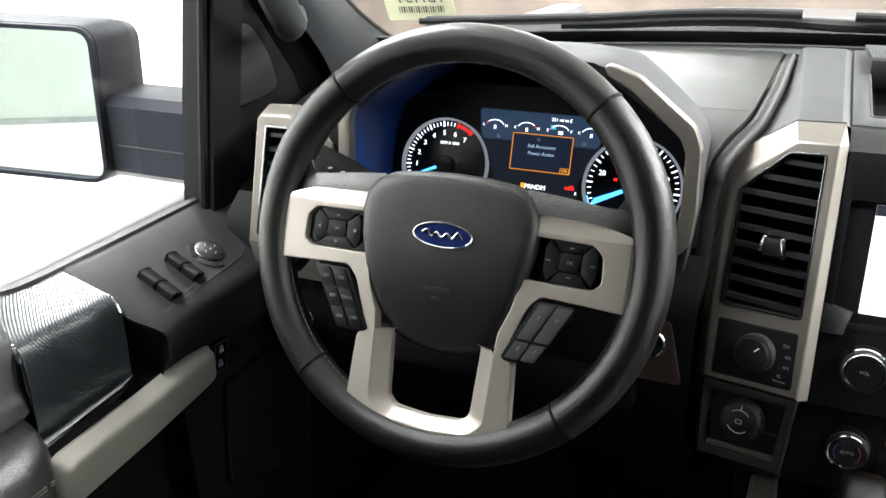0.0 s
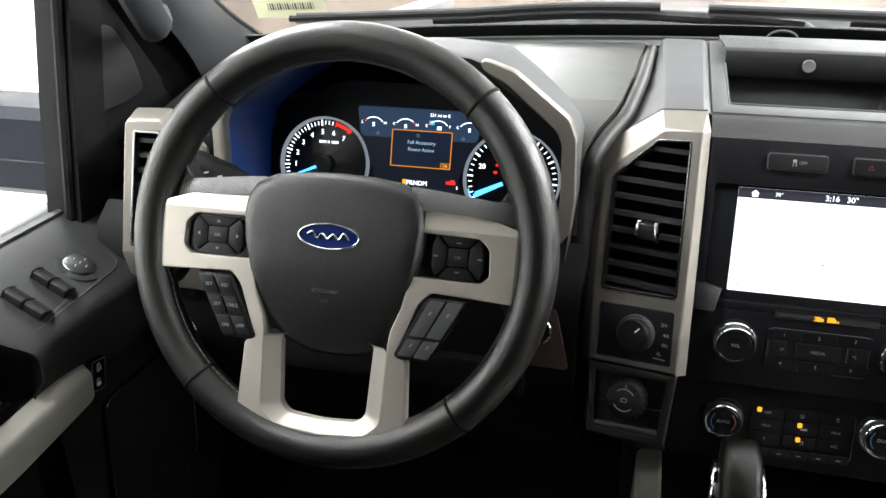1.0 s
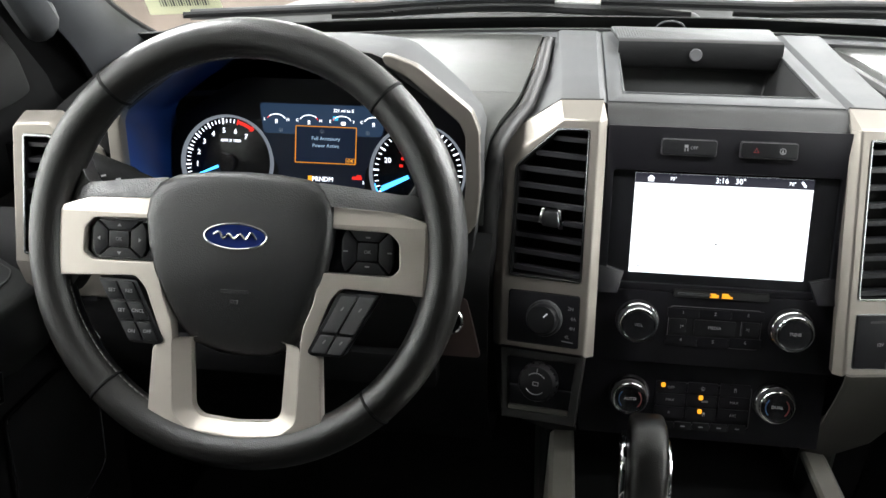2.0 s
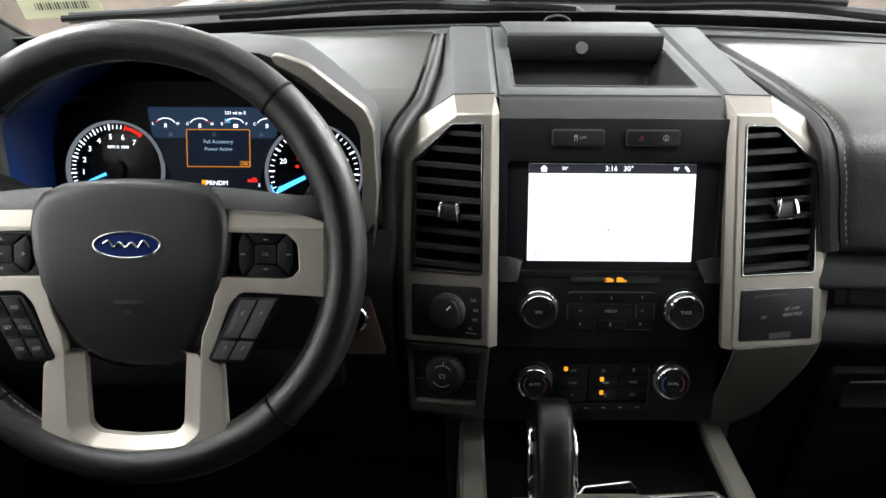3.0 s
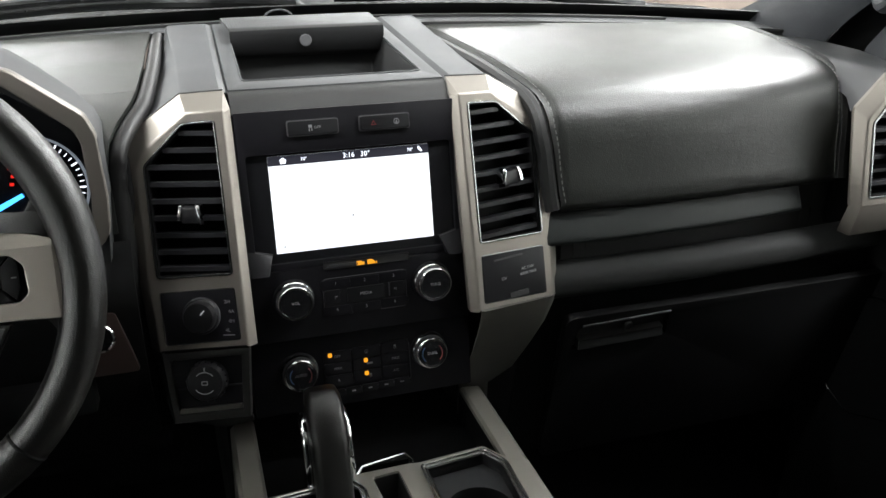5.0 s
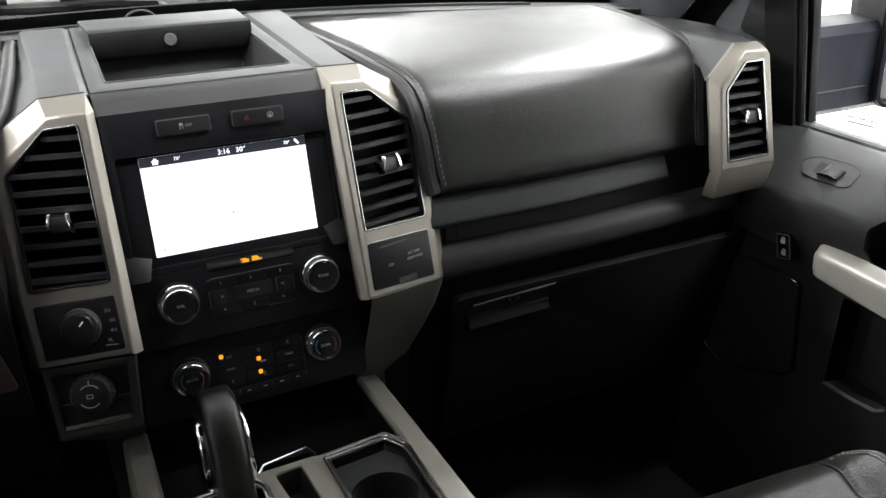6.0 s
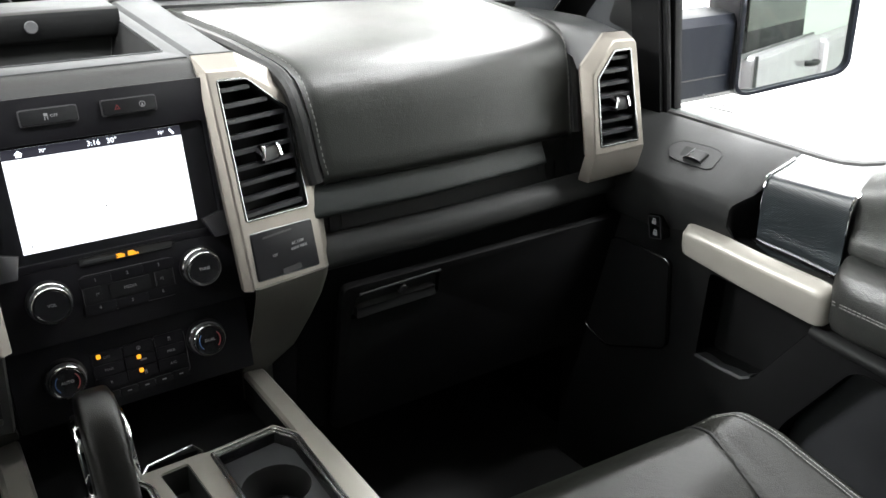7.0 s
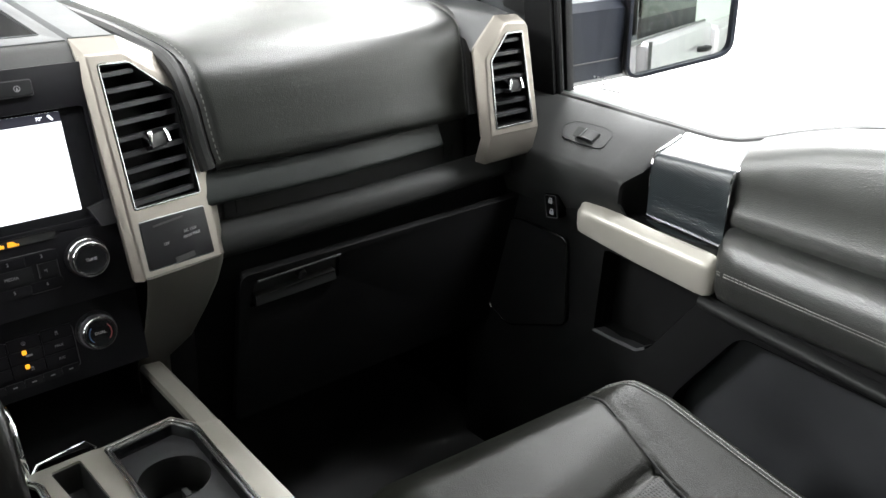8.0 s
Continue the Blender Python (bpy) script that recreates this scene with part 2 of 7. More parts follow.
def plate(outer, holes=(), depth=0.01, bev=0.0, seg=2):
    """A flat plate in the local x, y plane with through openings; its front is at 0, its back at -depth."""
    bm = bmesh.new()
    edges = []
    for loop in (outer, *holes):
        vs = [bm.verts.new((p[0], p[1], 0)) for p in loop]
        edges += [bm.edges.new((vs[i], vs[(i + 1) % len(vs)])) for i in range(len(vs))]
    if holes:
        bmesh.ops.triangle_fill(bm, use_beauty=True, use_dissolve=False, edges=edges)
        bmesh.ops.dissolve_limit(bm, angle_limit=0.01, verts=bm.verts, edges=bm.edges)
    else:
        bm.faces.new(list(bm.verts))
    got = bmesh.ops.extrude_face_region(bm, geom=bm.faces[:])
    for g in got["geom"]:
        if isinstance(g, bmesh.types.BMVert):
            g.co.z -= depth
    bmesh.ops.recalc_face_normals(bm, faces=bm.faces)
    return soften(bm, bev, seg)


def crease(bm, co, no):
    bmesh.ops.bisect_plane(bm, geom=bm.verts[:] + bm.edges[:] + bm.faces[:], plane_co=co, plane_no=no)


def rounded(pts, r, n=4):
    """The polygon with its corners rounded by about r."""
    out = []
    for i, p in enumerate(pts):
        p = Vector(p)
        a, b = Vector(pts[i - 1]) - p, Vector(pts[(i + 1) % len(pts)]) - p
        k = min(r, a.length * 0.45, b.length * 0.45)
        a, b = p + a.normalized() * k, p + b.normalized() * k
        for j in range(n + 1):
            t = j / n
            out.append(tuple(a * (1 - t) ** 2 + p * 2 * t * (1 - t) + b * t * t))
    return out


def rrect(cx, cy, w, h, r=0.002, n=3):
    return rounded([(cx - w / 2, cy - h / 2), (cx + w / 2, cy - h / 2), (cx + w / 2, cy + h / 2), (cx - w / 2, cy + h / 2)], r, n)


def inset(pts, d):
    """The polygon moved inward by d (outward when negative)."""
    area = sum(pts[i - 1][0] * pts[i][1] - pts[i][0] * pts[i - 1][1] for i in range(len(pts)))
    s = 1 if area > 0 else -1
    out = []
    for i in range(len(pts)):
        p, a, b = Vector(pts[i]), Vector(pts[i - 1]), Vector(pts[(i + 1) % len(pts)])
        e1, e2 = (p - a).normalized(), (b - p).normalized()
        n1, n2 = Vector((-e1.y, e1.x)) * s, Vector((-e2.y, e2.x)) * s
        m = n1 + n2
        m = m / max(0.35, m.length_squared / 2)
        out.append(tuple(p + m * d))
    return out


def ring_plate(pts, width, depth, bev=0.0):
    return plate(pts, [inset(pts, width)], depth, bev)


def loft(rings, closed=True, caps=True):
    bm = bmesh.new()
    vs = [[bm.verts.new(p) for p in r] for r in rings]
    n = len(rings[0])
    for a, b in zip(vs, vs[1:]):
        for i in range(n if closed else n - 1):
            bm.faces.new((a[i], a[(i + 1) % n], b[(i + 1) % n], b[i]))
    if caps and closed:
        bm.faces.new(vs[0])
        bm.faces.new(vs[-1])
    return bm


def lathe(profile, n=32, caps=True):
    """Turned shape about local z: (radius, height) pairs."""
    return loft([[(r * math.cos(2 * math.pi * i / n), r * math.sin(2 * math.pi * i / n), h) for i in range(n)] for r, h in profile], True, caps)


def thick(bm, d):
    """Gives an open sheet a thickness."""
    bm.normal_update()
    bmesh.ops.solidify(bm, geom=bm.faces[:], thickness=d)
    return bm


def tube(path, r, n=8, closed=False, flat=1.0):
    path = [Vector(p) for p in path]
    rings = []
    up = None
    m = len(path)
    for i, p in enumerate(path):
        a = path[i - 1] if (i or closed) else p
        b = path[(i + 1) % m] if (i < m - 1 or closed) else p
        d = (b - a).normalized()
        if up is None:
            up = d.orthogonal().normalized()
        up = (up - d * up.dot(d)).normalized()
        side = d.cross(up)
        rad = r[i] if isinstance(r, (list, tuple)) else r
        rings.append([p + (up * math.cos(2 * math.pi * k / n) * flat + side * math.sin(2 * math.pi * k / n)) * rad for k in range(n)])
    if closed:
        rings.append(rings[0])
    return loft(rings, True, not closed)


def smooth_path(pts, n=6):
    """Catmull-Rom curve through the points."""
    pts = [Vector(p) for p in pts]
    out = []
    for i in range(len(pts) - 1):
        p0, p1, p2, p3 = pts[max(i - 1, 0)], pts[i], pts[i + 1], pts[min(i + 2, len(pts) - 1)]
        for k in range(n):
            t = k / n
            out.append(0.5 * (2 * p1 + (p2 - p0) * t + (2 * p0 - 5 * p1 + 4 * p2 - p3) * t * t + (3 * p1 - p0 - 3 * p2 + p3) * t ** 3))
    return out + [pts[-1]]


def merge(bms):
    out = bmesh.new()
    for b in bms:
        me = bpy.data.meshes.new("tmp")
        b.to_mesh(me)
        b.free()
        out.from_mesh(me)
        bpy.data.meshes.remove(me)
    return out


def stitches(path, step=0.0065, length=0.0042, r=0.0007):
    path = smooth_path(path, 12)
    out = bmesh.new()
    acc = 0.0
    for a, b in zip(path, path[1:]):
        seg = (b - a).length
        acc += seg
        if acc >= step and seg > 1e-6:
            acc = 0.0
            d = (b - a).normalized()
            up = d.orthogonal().normalized()
            sd = d.cross(up)
            c = b
            ring = []
            for end in (-0.5, 0.5):
                ring.append([out.verts.new(c + d * length * end + (up * math.cos(k * 1.5708) + sd * math.sin(k * 1.5708)) * r) for k in range(4)])
            for k in range(4):
                out.faces.new((ring[0][k], ring[0][(k + 1) % 4], ring[1][(k + 1) % 4], ring[1][k]))
            out.faces.new(ring[0])
            out.faces.new(ring[1])
    return out


def letters(body, size, depth=0.0002, align="CENTER", squeeze=1.0):
    """Writing as a mesh in the local x, y plane, centred on its origin."""
    cu = bpy.data.curves.new("writing", "FONT")
    cu.body, cu.size, cu.extrude, cu.align_x, cu.align_y = body, size, depth, align, "CENTER"
    cu.resolution_u = 2
    ob = bpy.data.objects.new("writing", cu)
    me = bpy.data.meshes.new_from_object(ob)
    bm = bmesh.new()
    bm.from_mesh(me)
    for v in bm.verts:
        v.co.x *= squeeze
    bpy.data.objects.remove(ob)
    bpy.data.curves.remove(cu)
    bpy.data.meshes.remove(me)
    return bm


def at(m, x=0.0, y=0.0, z=0.0, rot=0.0):
    """Mapping of local coordinates, shifted and turned in the plane, through the frame m."""
    k = m @ Matrix.Translation((x, y, z)) @ Matrix.Rotation(rot, 4, "Z")
    return lambda c: k @ c


def axes(origin, ex, ey):
    ex, ey = Vector(ex).normalized(), Vector(ey)
    ey = (ey - ex * ex.dot(ey)).normalized()
    ez = ex.cross(ey)
    m = Matrix((ex, ey, ez)).transposed().to_4x4()
    m.translation = origin
    return m


# ---- large structure: cab shell and photo bay ----
def wall_box(name, dims, material, label, category, bev=0.0):
    ob = part(name, box(*dims, bev), material)
    return tagged(ob, label, category, kind="structure")


wall_box("ground", (-9, 9, -12, 9, -0.75, -0.6), BAYFLOOR, "white painted concrete floor of the photo bay", "floor")
wall_box("wall_west", (-4.3, -4.15, -9, 6.2, -0.6, 3.2), BAYWALL, "white wall of the photo bay", "wall")
wall_box("wall_east", (4.15, 4.3, -9, 6.2, -0.6, 3.2), BAYWALL, "white wall of the photo bay", "wall")
wall_box("wall_south", (-4.3, 4.3, -9.15, -9, -0.6, 3.2), BAYREAR, "green-grey rear wall of the photo bay", "wall")
wall_box("wall_north", (-4.3, 4.3, 6.2, 6.35, 1.0, 3.2), BAYUPPER, "grey upper front wall of the photo bay", "wall")
wall_box("wall_north_dado", (-4.3, 4.3, 6.17, 6.35, -0.6, 1.0), BAYFRONT, "tan clad lower front wall of the bay", "wall")
wall_box("wall_east_dado", (4.12, 4.16, 3.3, 6.2, -0.6, 1.0), BAYFRONT, "tan clad lower side wall near the front of the bay", "wall")
wall_box("ceiling", (-4.3, 4.3, -9.15, 6.35, 3.2, 3.35), BAYROOF, "dim grey ceiling of the photo bay", "ceiling")
wall_box("wall_south_dado", (-4.15, 4.15, -9.0, -8.98, -0.6, -0.27), BAYWALL, "white lower rear wall of the bay", "wall")
wall_box("baseboard_rear", (-4.15, 4.15, -9.0, -8.96, -0.27, -0.2), SKIRT, "grey kick rail along the rear wall", "baseboard")

wall_box("floor", (-0.86, 0.86, -1.95, 0.55, 0.08, 0.12), CARPET, "black carpeted cab floor", "floor", 0.01)
wall_box("firewall", (-0.86, 0.86, 0.50, 0.56, 0.12, 0.86), CARPET, "black carpeted footwell bulkhead", "panel")
wall_box("headliner", (-0.75, 0.75, -1.95, -0.33, 1.44, 1.47), HEADLINER, "grey cloth headliner under the roof", "ceiling", 0.01)
# Out of view; made windowless to keep light out from behind.
wall_box("cab_rear_wall", (-0.86, 0.86, -1.97, -1.92, 0.08, 1.47), DARK, "unseen windowless wall closing the cab rear to light", "wall")
for s in (-1, 1):
    wall_box("center_pillar", tuple(sorted((s * 0.76, s * 0.86))) + (-1.02, -0.86, 0.12, 1.45), PILLAR, "grey trimmed centre pillar of the cab", "pillar", 0.02)
    wall_box("kick_panel", tuple(sorted((s * 0.79, s * 0.86))) + (0.05, 0.52, 0.08, 0.84), DARK, "black footwell side panel", "panel")
    wall_box("cab_side_rail", tuple(sorted((s * 0.70, s * 0.86))) + (-1.95, -0.42, 1.40, 1.47), HEADLINER, "grey trimmed roof side rail", "trim", 0.01)
    win = part("window_1" if s < 0 else "window_2", box(*sorted((s * 0.8615, s * 0.8665)), -1.93, -1.02, 0.79, 1.42), PRIVACY)
    tagged(win, "dark privacy glass in the rear door", "window", kind="structure")
    wall_box("rear_side_wall", tuple(sorted((s * 0.80, s * 0.87))) + (-1.93, -1.02, 0.12, 0.80), DARK, "black trimmed rear door", "wall", 0.02)


def lerp_table(table, v):
    """Reads the value at v from (place, value) pairs in falling order of place."""
    if v >= table[0][0]:
        return table[0][1]
    for (a, fa), (b, fb) in zip(table, table[1:]):
        if v >= b:
            return fb + (fa - fb) * (v - b) / (a - b)
    return table[-1][1]


def base_y(x):
    return 0.435 - 0.10 * (x / 0.8) ** 2


def base_z(x):
    return 0.950 - 0.030 * (x / 0.8) ** 2


# windscreen: curved sheet with a black ceramic band along its foot
def screen_point(u, v):
    x = -0.80 + 1.6 * u
    w = 1 - 0.14 * v
    y = base_y(x) - 0.80 * v
    z = base_z(x) + 0.52 * v + 0.05 * math.sin(math.pi * v)
    return Vector((x * w, y + 0.012, z + 0.004))


def sheet(fn, nu, nv, t=0.0):
    bm = loft([[fn(i / nu, j / nv) for i in range(nu + 1)] for j in range(nv + 1)], closed=False)
    return thick(bm, t) if t else bm


windscreen = thing("windscreen", (0, 0.44, 0.95), "clear raked truck windscreen with a black lower border", "windscreen", kind="structure")
part("pane", sheet(screen_point, 24, 12), WINGLASS, windscreen)
part("border", sheet(lambda u, v: screen_point(u, -0.02 + 0.030 * v) + Vector((0, 0.004, 0.0)), 24, 2, 0.002), RUBBER, windscreen, "black ceramic band")

# sticker on the glass
sticker = thing("stock_sticker", (-0.73, 0.40, 0.98), "pale yellow paper sticker with black print on the windscreen", "sticker")
SM = axes((-0.7475, 0.405, 0.985), (1, 0.055, 0.045), (0.0, -0.50, 0.86))
part("paper", plate(rrect(0, 0, 0.118, 0.075, 0.002), depth=0.0004), PAPER, sticker, fn=at(SM))
part("number", letters("TB1134", 0.026, squeeze=-1.0), INK, sticker, "mirrored black stock number", fn=at(SM, 0.006, 0.004, 0.0004))
code = merge([plate(rrect(-0.036 + i * 0.0042, -0.0165, 0.001 + 0.0016 * ((i * 7) % 3) / 2, 0.012, 0.0001, 1), depth=0.0003) for i in range(19)])
part("bar_code", code, INK, sticker, fn=at(SM, 0, 0, 0.0004))

# roof pillars beside the windscreen
for s in (-1, 1):
    front = smooth_path([(s * 0.80, 0.43, 0.915), (s * 0.795, 0.25, 1.0), (s * 0.755, -0.08, 1.22), (s * 0.70, -0.36, 1.44)], 5)
    back = smooth_path([(s * 0.802, 0.235, 0.875), (s * 0.797, 0.16, 0.955), (s * 0.780, -0.10, 1.15), (s * 0.75, -0.40, 1.44)], 5)
    mid = [(a + b) / 2 + Vector((-s * 0.018, -0.012, 0.0)) for a, b in zip(front, back)]
    q1 = [(a * 3 + b) / 4 + Vector((-s * 0.013, -0.009, 0.0)) for a, b in zip(front, back)]
    q3 = [(a + b * 3) / 4 + Vector((-s * 0.013, -0.009, 0.0)) for a, b in zip(front, back)]
    bm = loft([front, q1, mid, q3, back], closed=False)
    pil = thing("roof_pillar", (s * 0.80, 0.25, 0.95), "grey grained trim on the windscreen pillar with a grab handle", "pillar", kind="structure")
    part("trim", thick(bm, 0.02), PILLAR, pil)
    jamb = smooth_path([(s * 0.845, 0.19, 0.84), (s * 0.850, 0.05, 0.98), (s * 0.815, -0.20, 1.22), (s * 0.775, -0.42, 1.44)], 5)
    part("door_jamb", thick(loft([[p + Vector((s * 0.012, 0.012, 0.0)) for p in back], [(p + q) / 2 + Vector((s * 0.02, 0.0, 0.0)) for p, q in zip(back, jamb)], jamb], closed=False), 0.01), DARK, pil, "black door jamb behind the pillar trim")
    h0 = [Vector((s * 0.785, 0.10, 0.985)), Vector((s * 0.750, 0.045, 0.982)), Vector((s * 0.725, -0.04, 1.05)), Vector((s * 0.70, -0.15, 1.17)), Vector((s * 0.715, -0.2, 1.23))]
    part("grab_handle", tube(smooth_path(h0, 6), 0.015, 12, flat=1.4), PILLAR, pil)
    part("edge_seal", tube([p + Vector((s * 0.004, 0.006, 0)) for p in front], 0.006, 8), RUBBER, pil)
    # dark sail panel and door frame post ahead of the side glass
    sail = rounded([(-0.045, 0.77), (0.19, 0.80), (0.16, 0.90), (0.02, 1.06), (-0.01, 1.09)], 0.01)
    if s > 0:
        fore = rounded([(0.022, 0.78), (0.19, 0.80), (0.16, 0.90), (0.022, 1.058)], 0.006)
        part("lower_trim", plate(fore, depth=0.03, bev=0.004), PILLAR, pil, "grey lower pillar trim", fn=lambda c, s=s: Vector((s * (0.825 - c.z * 0.5), c.x, c.y)))
        sail = rounded([(-0.045, 0.77), (0.020, 0.778), (0.020, 1.06), (-0.01, 1.09)], 0.006)
    part("sail_panel", plate(sail, depth=0.03, bev=0.004), DARK, pil, "black corner panel", fn=lambda c, s=s: Vector((s * (0.825 - c.z * 0.5), c.x, c.y)))
    tri = rounded([(-0.005, 0.884), (0.055, 0.888), (0.092, 0.896), (0.076, 0.941), (0.041, 0.982), (0.006, 0.985)], 0.012)
    part("corner_cover", plate(tri, depth=0.008, bev=0.003), PLASTIC, pil, "dark triangular cover", fn=lambda c, s=s: Vector((s * (0.806 - c.z), c.x, c.y)))

# ---- dashboard ----
dash = thing("dashboard", (0, 0.1, 0.5), "black and grey padded truck dashboard with stitched leather pads", "dashboard", kind="structure")

# leather pad in front of the passenger
PROFILE = [(0.36, 0.937), (0.28, 0.935), (0.20, 0.930), (0.13, 0.9245), (0.08, 0.9185), (0.04, 0.911), (0.012, 0.902), (-0.006, 0.892),
           (-0.017, 0.879), (-0.0235, 0.864), (-0.028, 0.846), (-0.0315, 0.82), (-0.0355, 0.797), (-0.0395, 0.780), (-0.038, 0.772), (-0.030, 0.767), (0.0, 0.766)]
LEFT_EDGE = [(0.36, 0.186), (0.2, 0.199), (0.08, 0.212), (0.012, 0.224), (-0.0235, 0.230), (-0.04, 0.2405)]
RIGHT_EDGE = [(0.36, 0.705), (0.25, 0.675), (0.13, 0.656), (0.04, 0.645), (0.0, 0.639), (-0.02, 0.628), (-0.04, 0.624)]


def pad_point(u, k):
    y, z = PROFILE[k]
    xl, xr = lerp_table(LEFT_EDGE, y if k < 14 else -0.04), lerp_table(RIGHT_EDGE, y if k < 14 else -0.04)
    x = xl + (xr - xl) * u
    edge = min(u, 1 - u) * (xr - xl)
    dip = 0.006 * max(0.0, 1 - edge / 0.012) ** 2
    yy = y - (0.055 * ((x / 0.8) ** 2) * max(0, (y - 0.0) / 0.36)) - (0.010 * (1 - (2 * u - 1) ** 2) * (1 if y < 0.0 else max(0, 1 - y / 0.1)))
    n = Vector((0, -0.75, 0.65)) if y < 0.02 else Vector((0, -0.15, 0.98))
    zz = z - 0.020 * (x / 0.8) ** 2 * max(0, y / 0.36)
    return Vector((x, yy, zz)) - n * dip


US = [0, 0.006, 0.014, 0.024, 0.04, 0.08, 0.16, 0.28, 0.42, 0.56, 0.7, 0.82, 0.9, 0.95, 0.976, 0.986, 0.994, 1]
bm = loft([[pad_point(u, k) for u in US] for k in range(len(PROFILE))], closed=False)
part("passenger_pad", thick(bm, -0.006), PADLEATHER, dash, "black stitched leather pad", angle=60)
for u in (0.010, 0.990):
    st = [pad_point(u, k) + Vector((0, -0.0008, 0.0012)) for k in range(len(PROFILE) - 3)]
    tagged(part("stitching", stitches(st), PALETHREAD if u > 0.5 else THREAD, dash, "grey thread seam"), kind="stuff")
roll = [pad_point(0, k) + Vector((-0.009, 0.004, -0.006)) for k in range(len(PROFILE) - 3)]
part("padded_roll", tube(smooth_path(roll, 2), 0.0095, 10), ROLL, dash)
roll = [pad_point(1, k) + Vector((0.010, 0.004, -0.006)) for k in range(len(PROFILE) - 3)]
part("padded_roll", tube(smooth_path(roll, 2), 0.0105, 10), ROLL, dash)

# smooth shoulder between the passenger pad and the door vent, and the driver's plain end
shoulder = []
for y, xi, xo, z, d2, d1 in ((0.35, 0.700, 0.790, 0.900, 0.006, 0.002), (0.25, 0.682, 0.780, 0.906, 0.006, 0.002), (0.16, 0.668, 0.766, 0.9095, 0.008, 0.003), (0.08, 0.659, 0.750, 0.9110, 0.012, 0.005), (0.02, 0.654, 0.727, 0.9110, 0.018, 0.007), (-0.03, 0.653, 0.703, 0.9105, 0.028, 0.013), (-0.0560, 0.651, 0.692, 0.9095, 0.040, 0.020)):
    shoulder.append([(xi - d2, y, z - 0.006 - d2), (xi - d1, y, z - 0.002 - d1), (xi, y, z - 0.002), (xi + 0.012, y, z), (xo - 0.012, y, z), (xo - 0.004, y, z - 0.003), (xo, y, z - 0.012), (xo + 0.012, y + 0.004, z - 0.05), (xo + 0.03, y + 0.01, z - 0.16)])
part("dash_end", thick(loft(shoulder, closed=False), -0.004), SHADEGREY, dash, "dark grey shoulder beside the door vent", angle=60)
part("end_wall", box(0.640, 0.735, -0.020, 0.02, 0.70, 0.895, 0.006), DARK, dash)
rings = []
for y, z in ((0.33, 0.918), (0.2, 0.918), (0.08, 0.913), (0.0, 0.905), (-0.04, 0.893), (-0.055, 0.86), (-0.055, 0.72), (0.0, 0.70)):
    xi = 0.628 if y < 0.3 else 0.70
    w = 0.024 + 0.25 * max(0, y - 0.02)
    rings.append([(-xi, y + 0.01, z - 0.012), (-(0.670 + 0.10 * max(0, y)), y, z), (-(0.696 + w), y + 0.006, z - 0.006), (-min(0.775, 0.702 + w), y + 0.02, z - 0.03), (-min(0.785, 0.704 + w), y + 0.03, z - 0.16)])
part("dash_end", loft(rings, closed=False), DARK, dash, "black dash end moulding", angle=60)

# driver side top pad, cut back round the instruments, and its corner beside the hood
PAD_X = [(0.36, 0.196), (0.1, 0.204), (0.03, 0.217), (-0.01, 0.232), (-0.03, 0.240)]
rings, corner = [], []
for y, z in ((0.36, 0.937), (0.25, 0.934), (0.16, 0.928), (0.066, 0.9135), (0.04, 0.908), (0.0, 0.897), (-0.02, 0.886), (-0.03, 0.866), (-0.032, 0.80)):
    xr = -lerp_table(PAD_X, y)
    row = [(xr + (-0.72 - xr) * u, y - 0.05 * (((xr + (-0.72 - xr) * u) / 0.8) ** 2) * max(0, y / 0.36), z - 0.018 * u * u) for u in (0, 0.03, 0.08, 0.16, 0.3, 0.5, 0.7, 0.85, 1)]
    rings.append(row)
    if y < 0.10:
        xe = -0.258 if y < 0.03 else -0.258 - 1.2 * min(0.1, y - 0.03)
        corner.append([(xr + (xe - xr) * u, y, z - 0.0002 * u) for u in (0, 0.25, 0.5, 0.75, 1)])
part("driver_pad", thick(loft(rings[:4], closed=False), -0.006), PADLEATHER, dash, "black stitched leather pad", angle=60)
part("pad_corner", thick(loft(corner, closed=False), -0.006), PADLEATHER, dash, angle=60)
edge = [Vector(r[0]) + Vector((-0.006, -0.001, 0.001)) for r in rings[:7]]
tagged(part("stitching", stitches(edge, 0.006), THREAD, dash, "grey thread seam"), kind="stuff")
rolled = [Vector(r[0]) + Vector((0.0085, 0.003, -0.004)) for r in rings[:7]] + [Vector(p) for p in ((-0.2310, -0.0230, 0.872), (-0.2350, -0.0215, 0.855), (-0.2375, -0.0190, 0.830), (-0.2380, -0.0180, 0.780), (-0.2370, -0.0190, 0.700))]
girth = [0.0085] * 7 + [0.0095, 0.0110, 0.0125, 0.0130, 0.0130]
part("padded_roll", tube(smooth_path(rolled, 3), [girth[min(11, i // 3)] for i in range(len(smooth_path(rolled, 3)))], 12), ROLL, dash, "black padded roll")

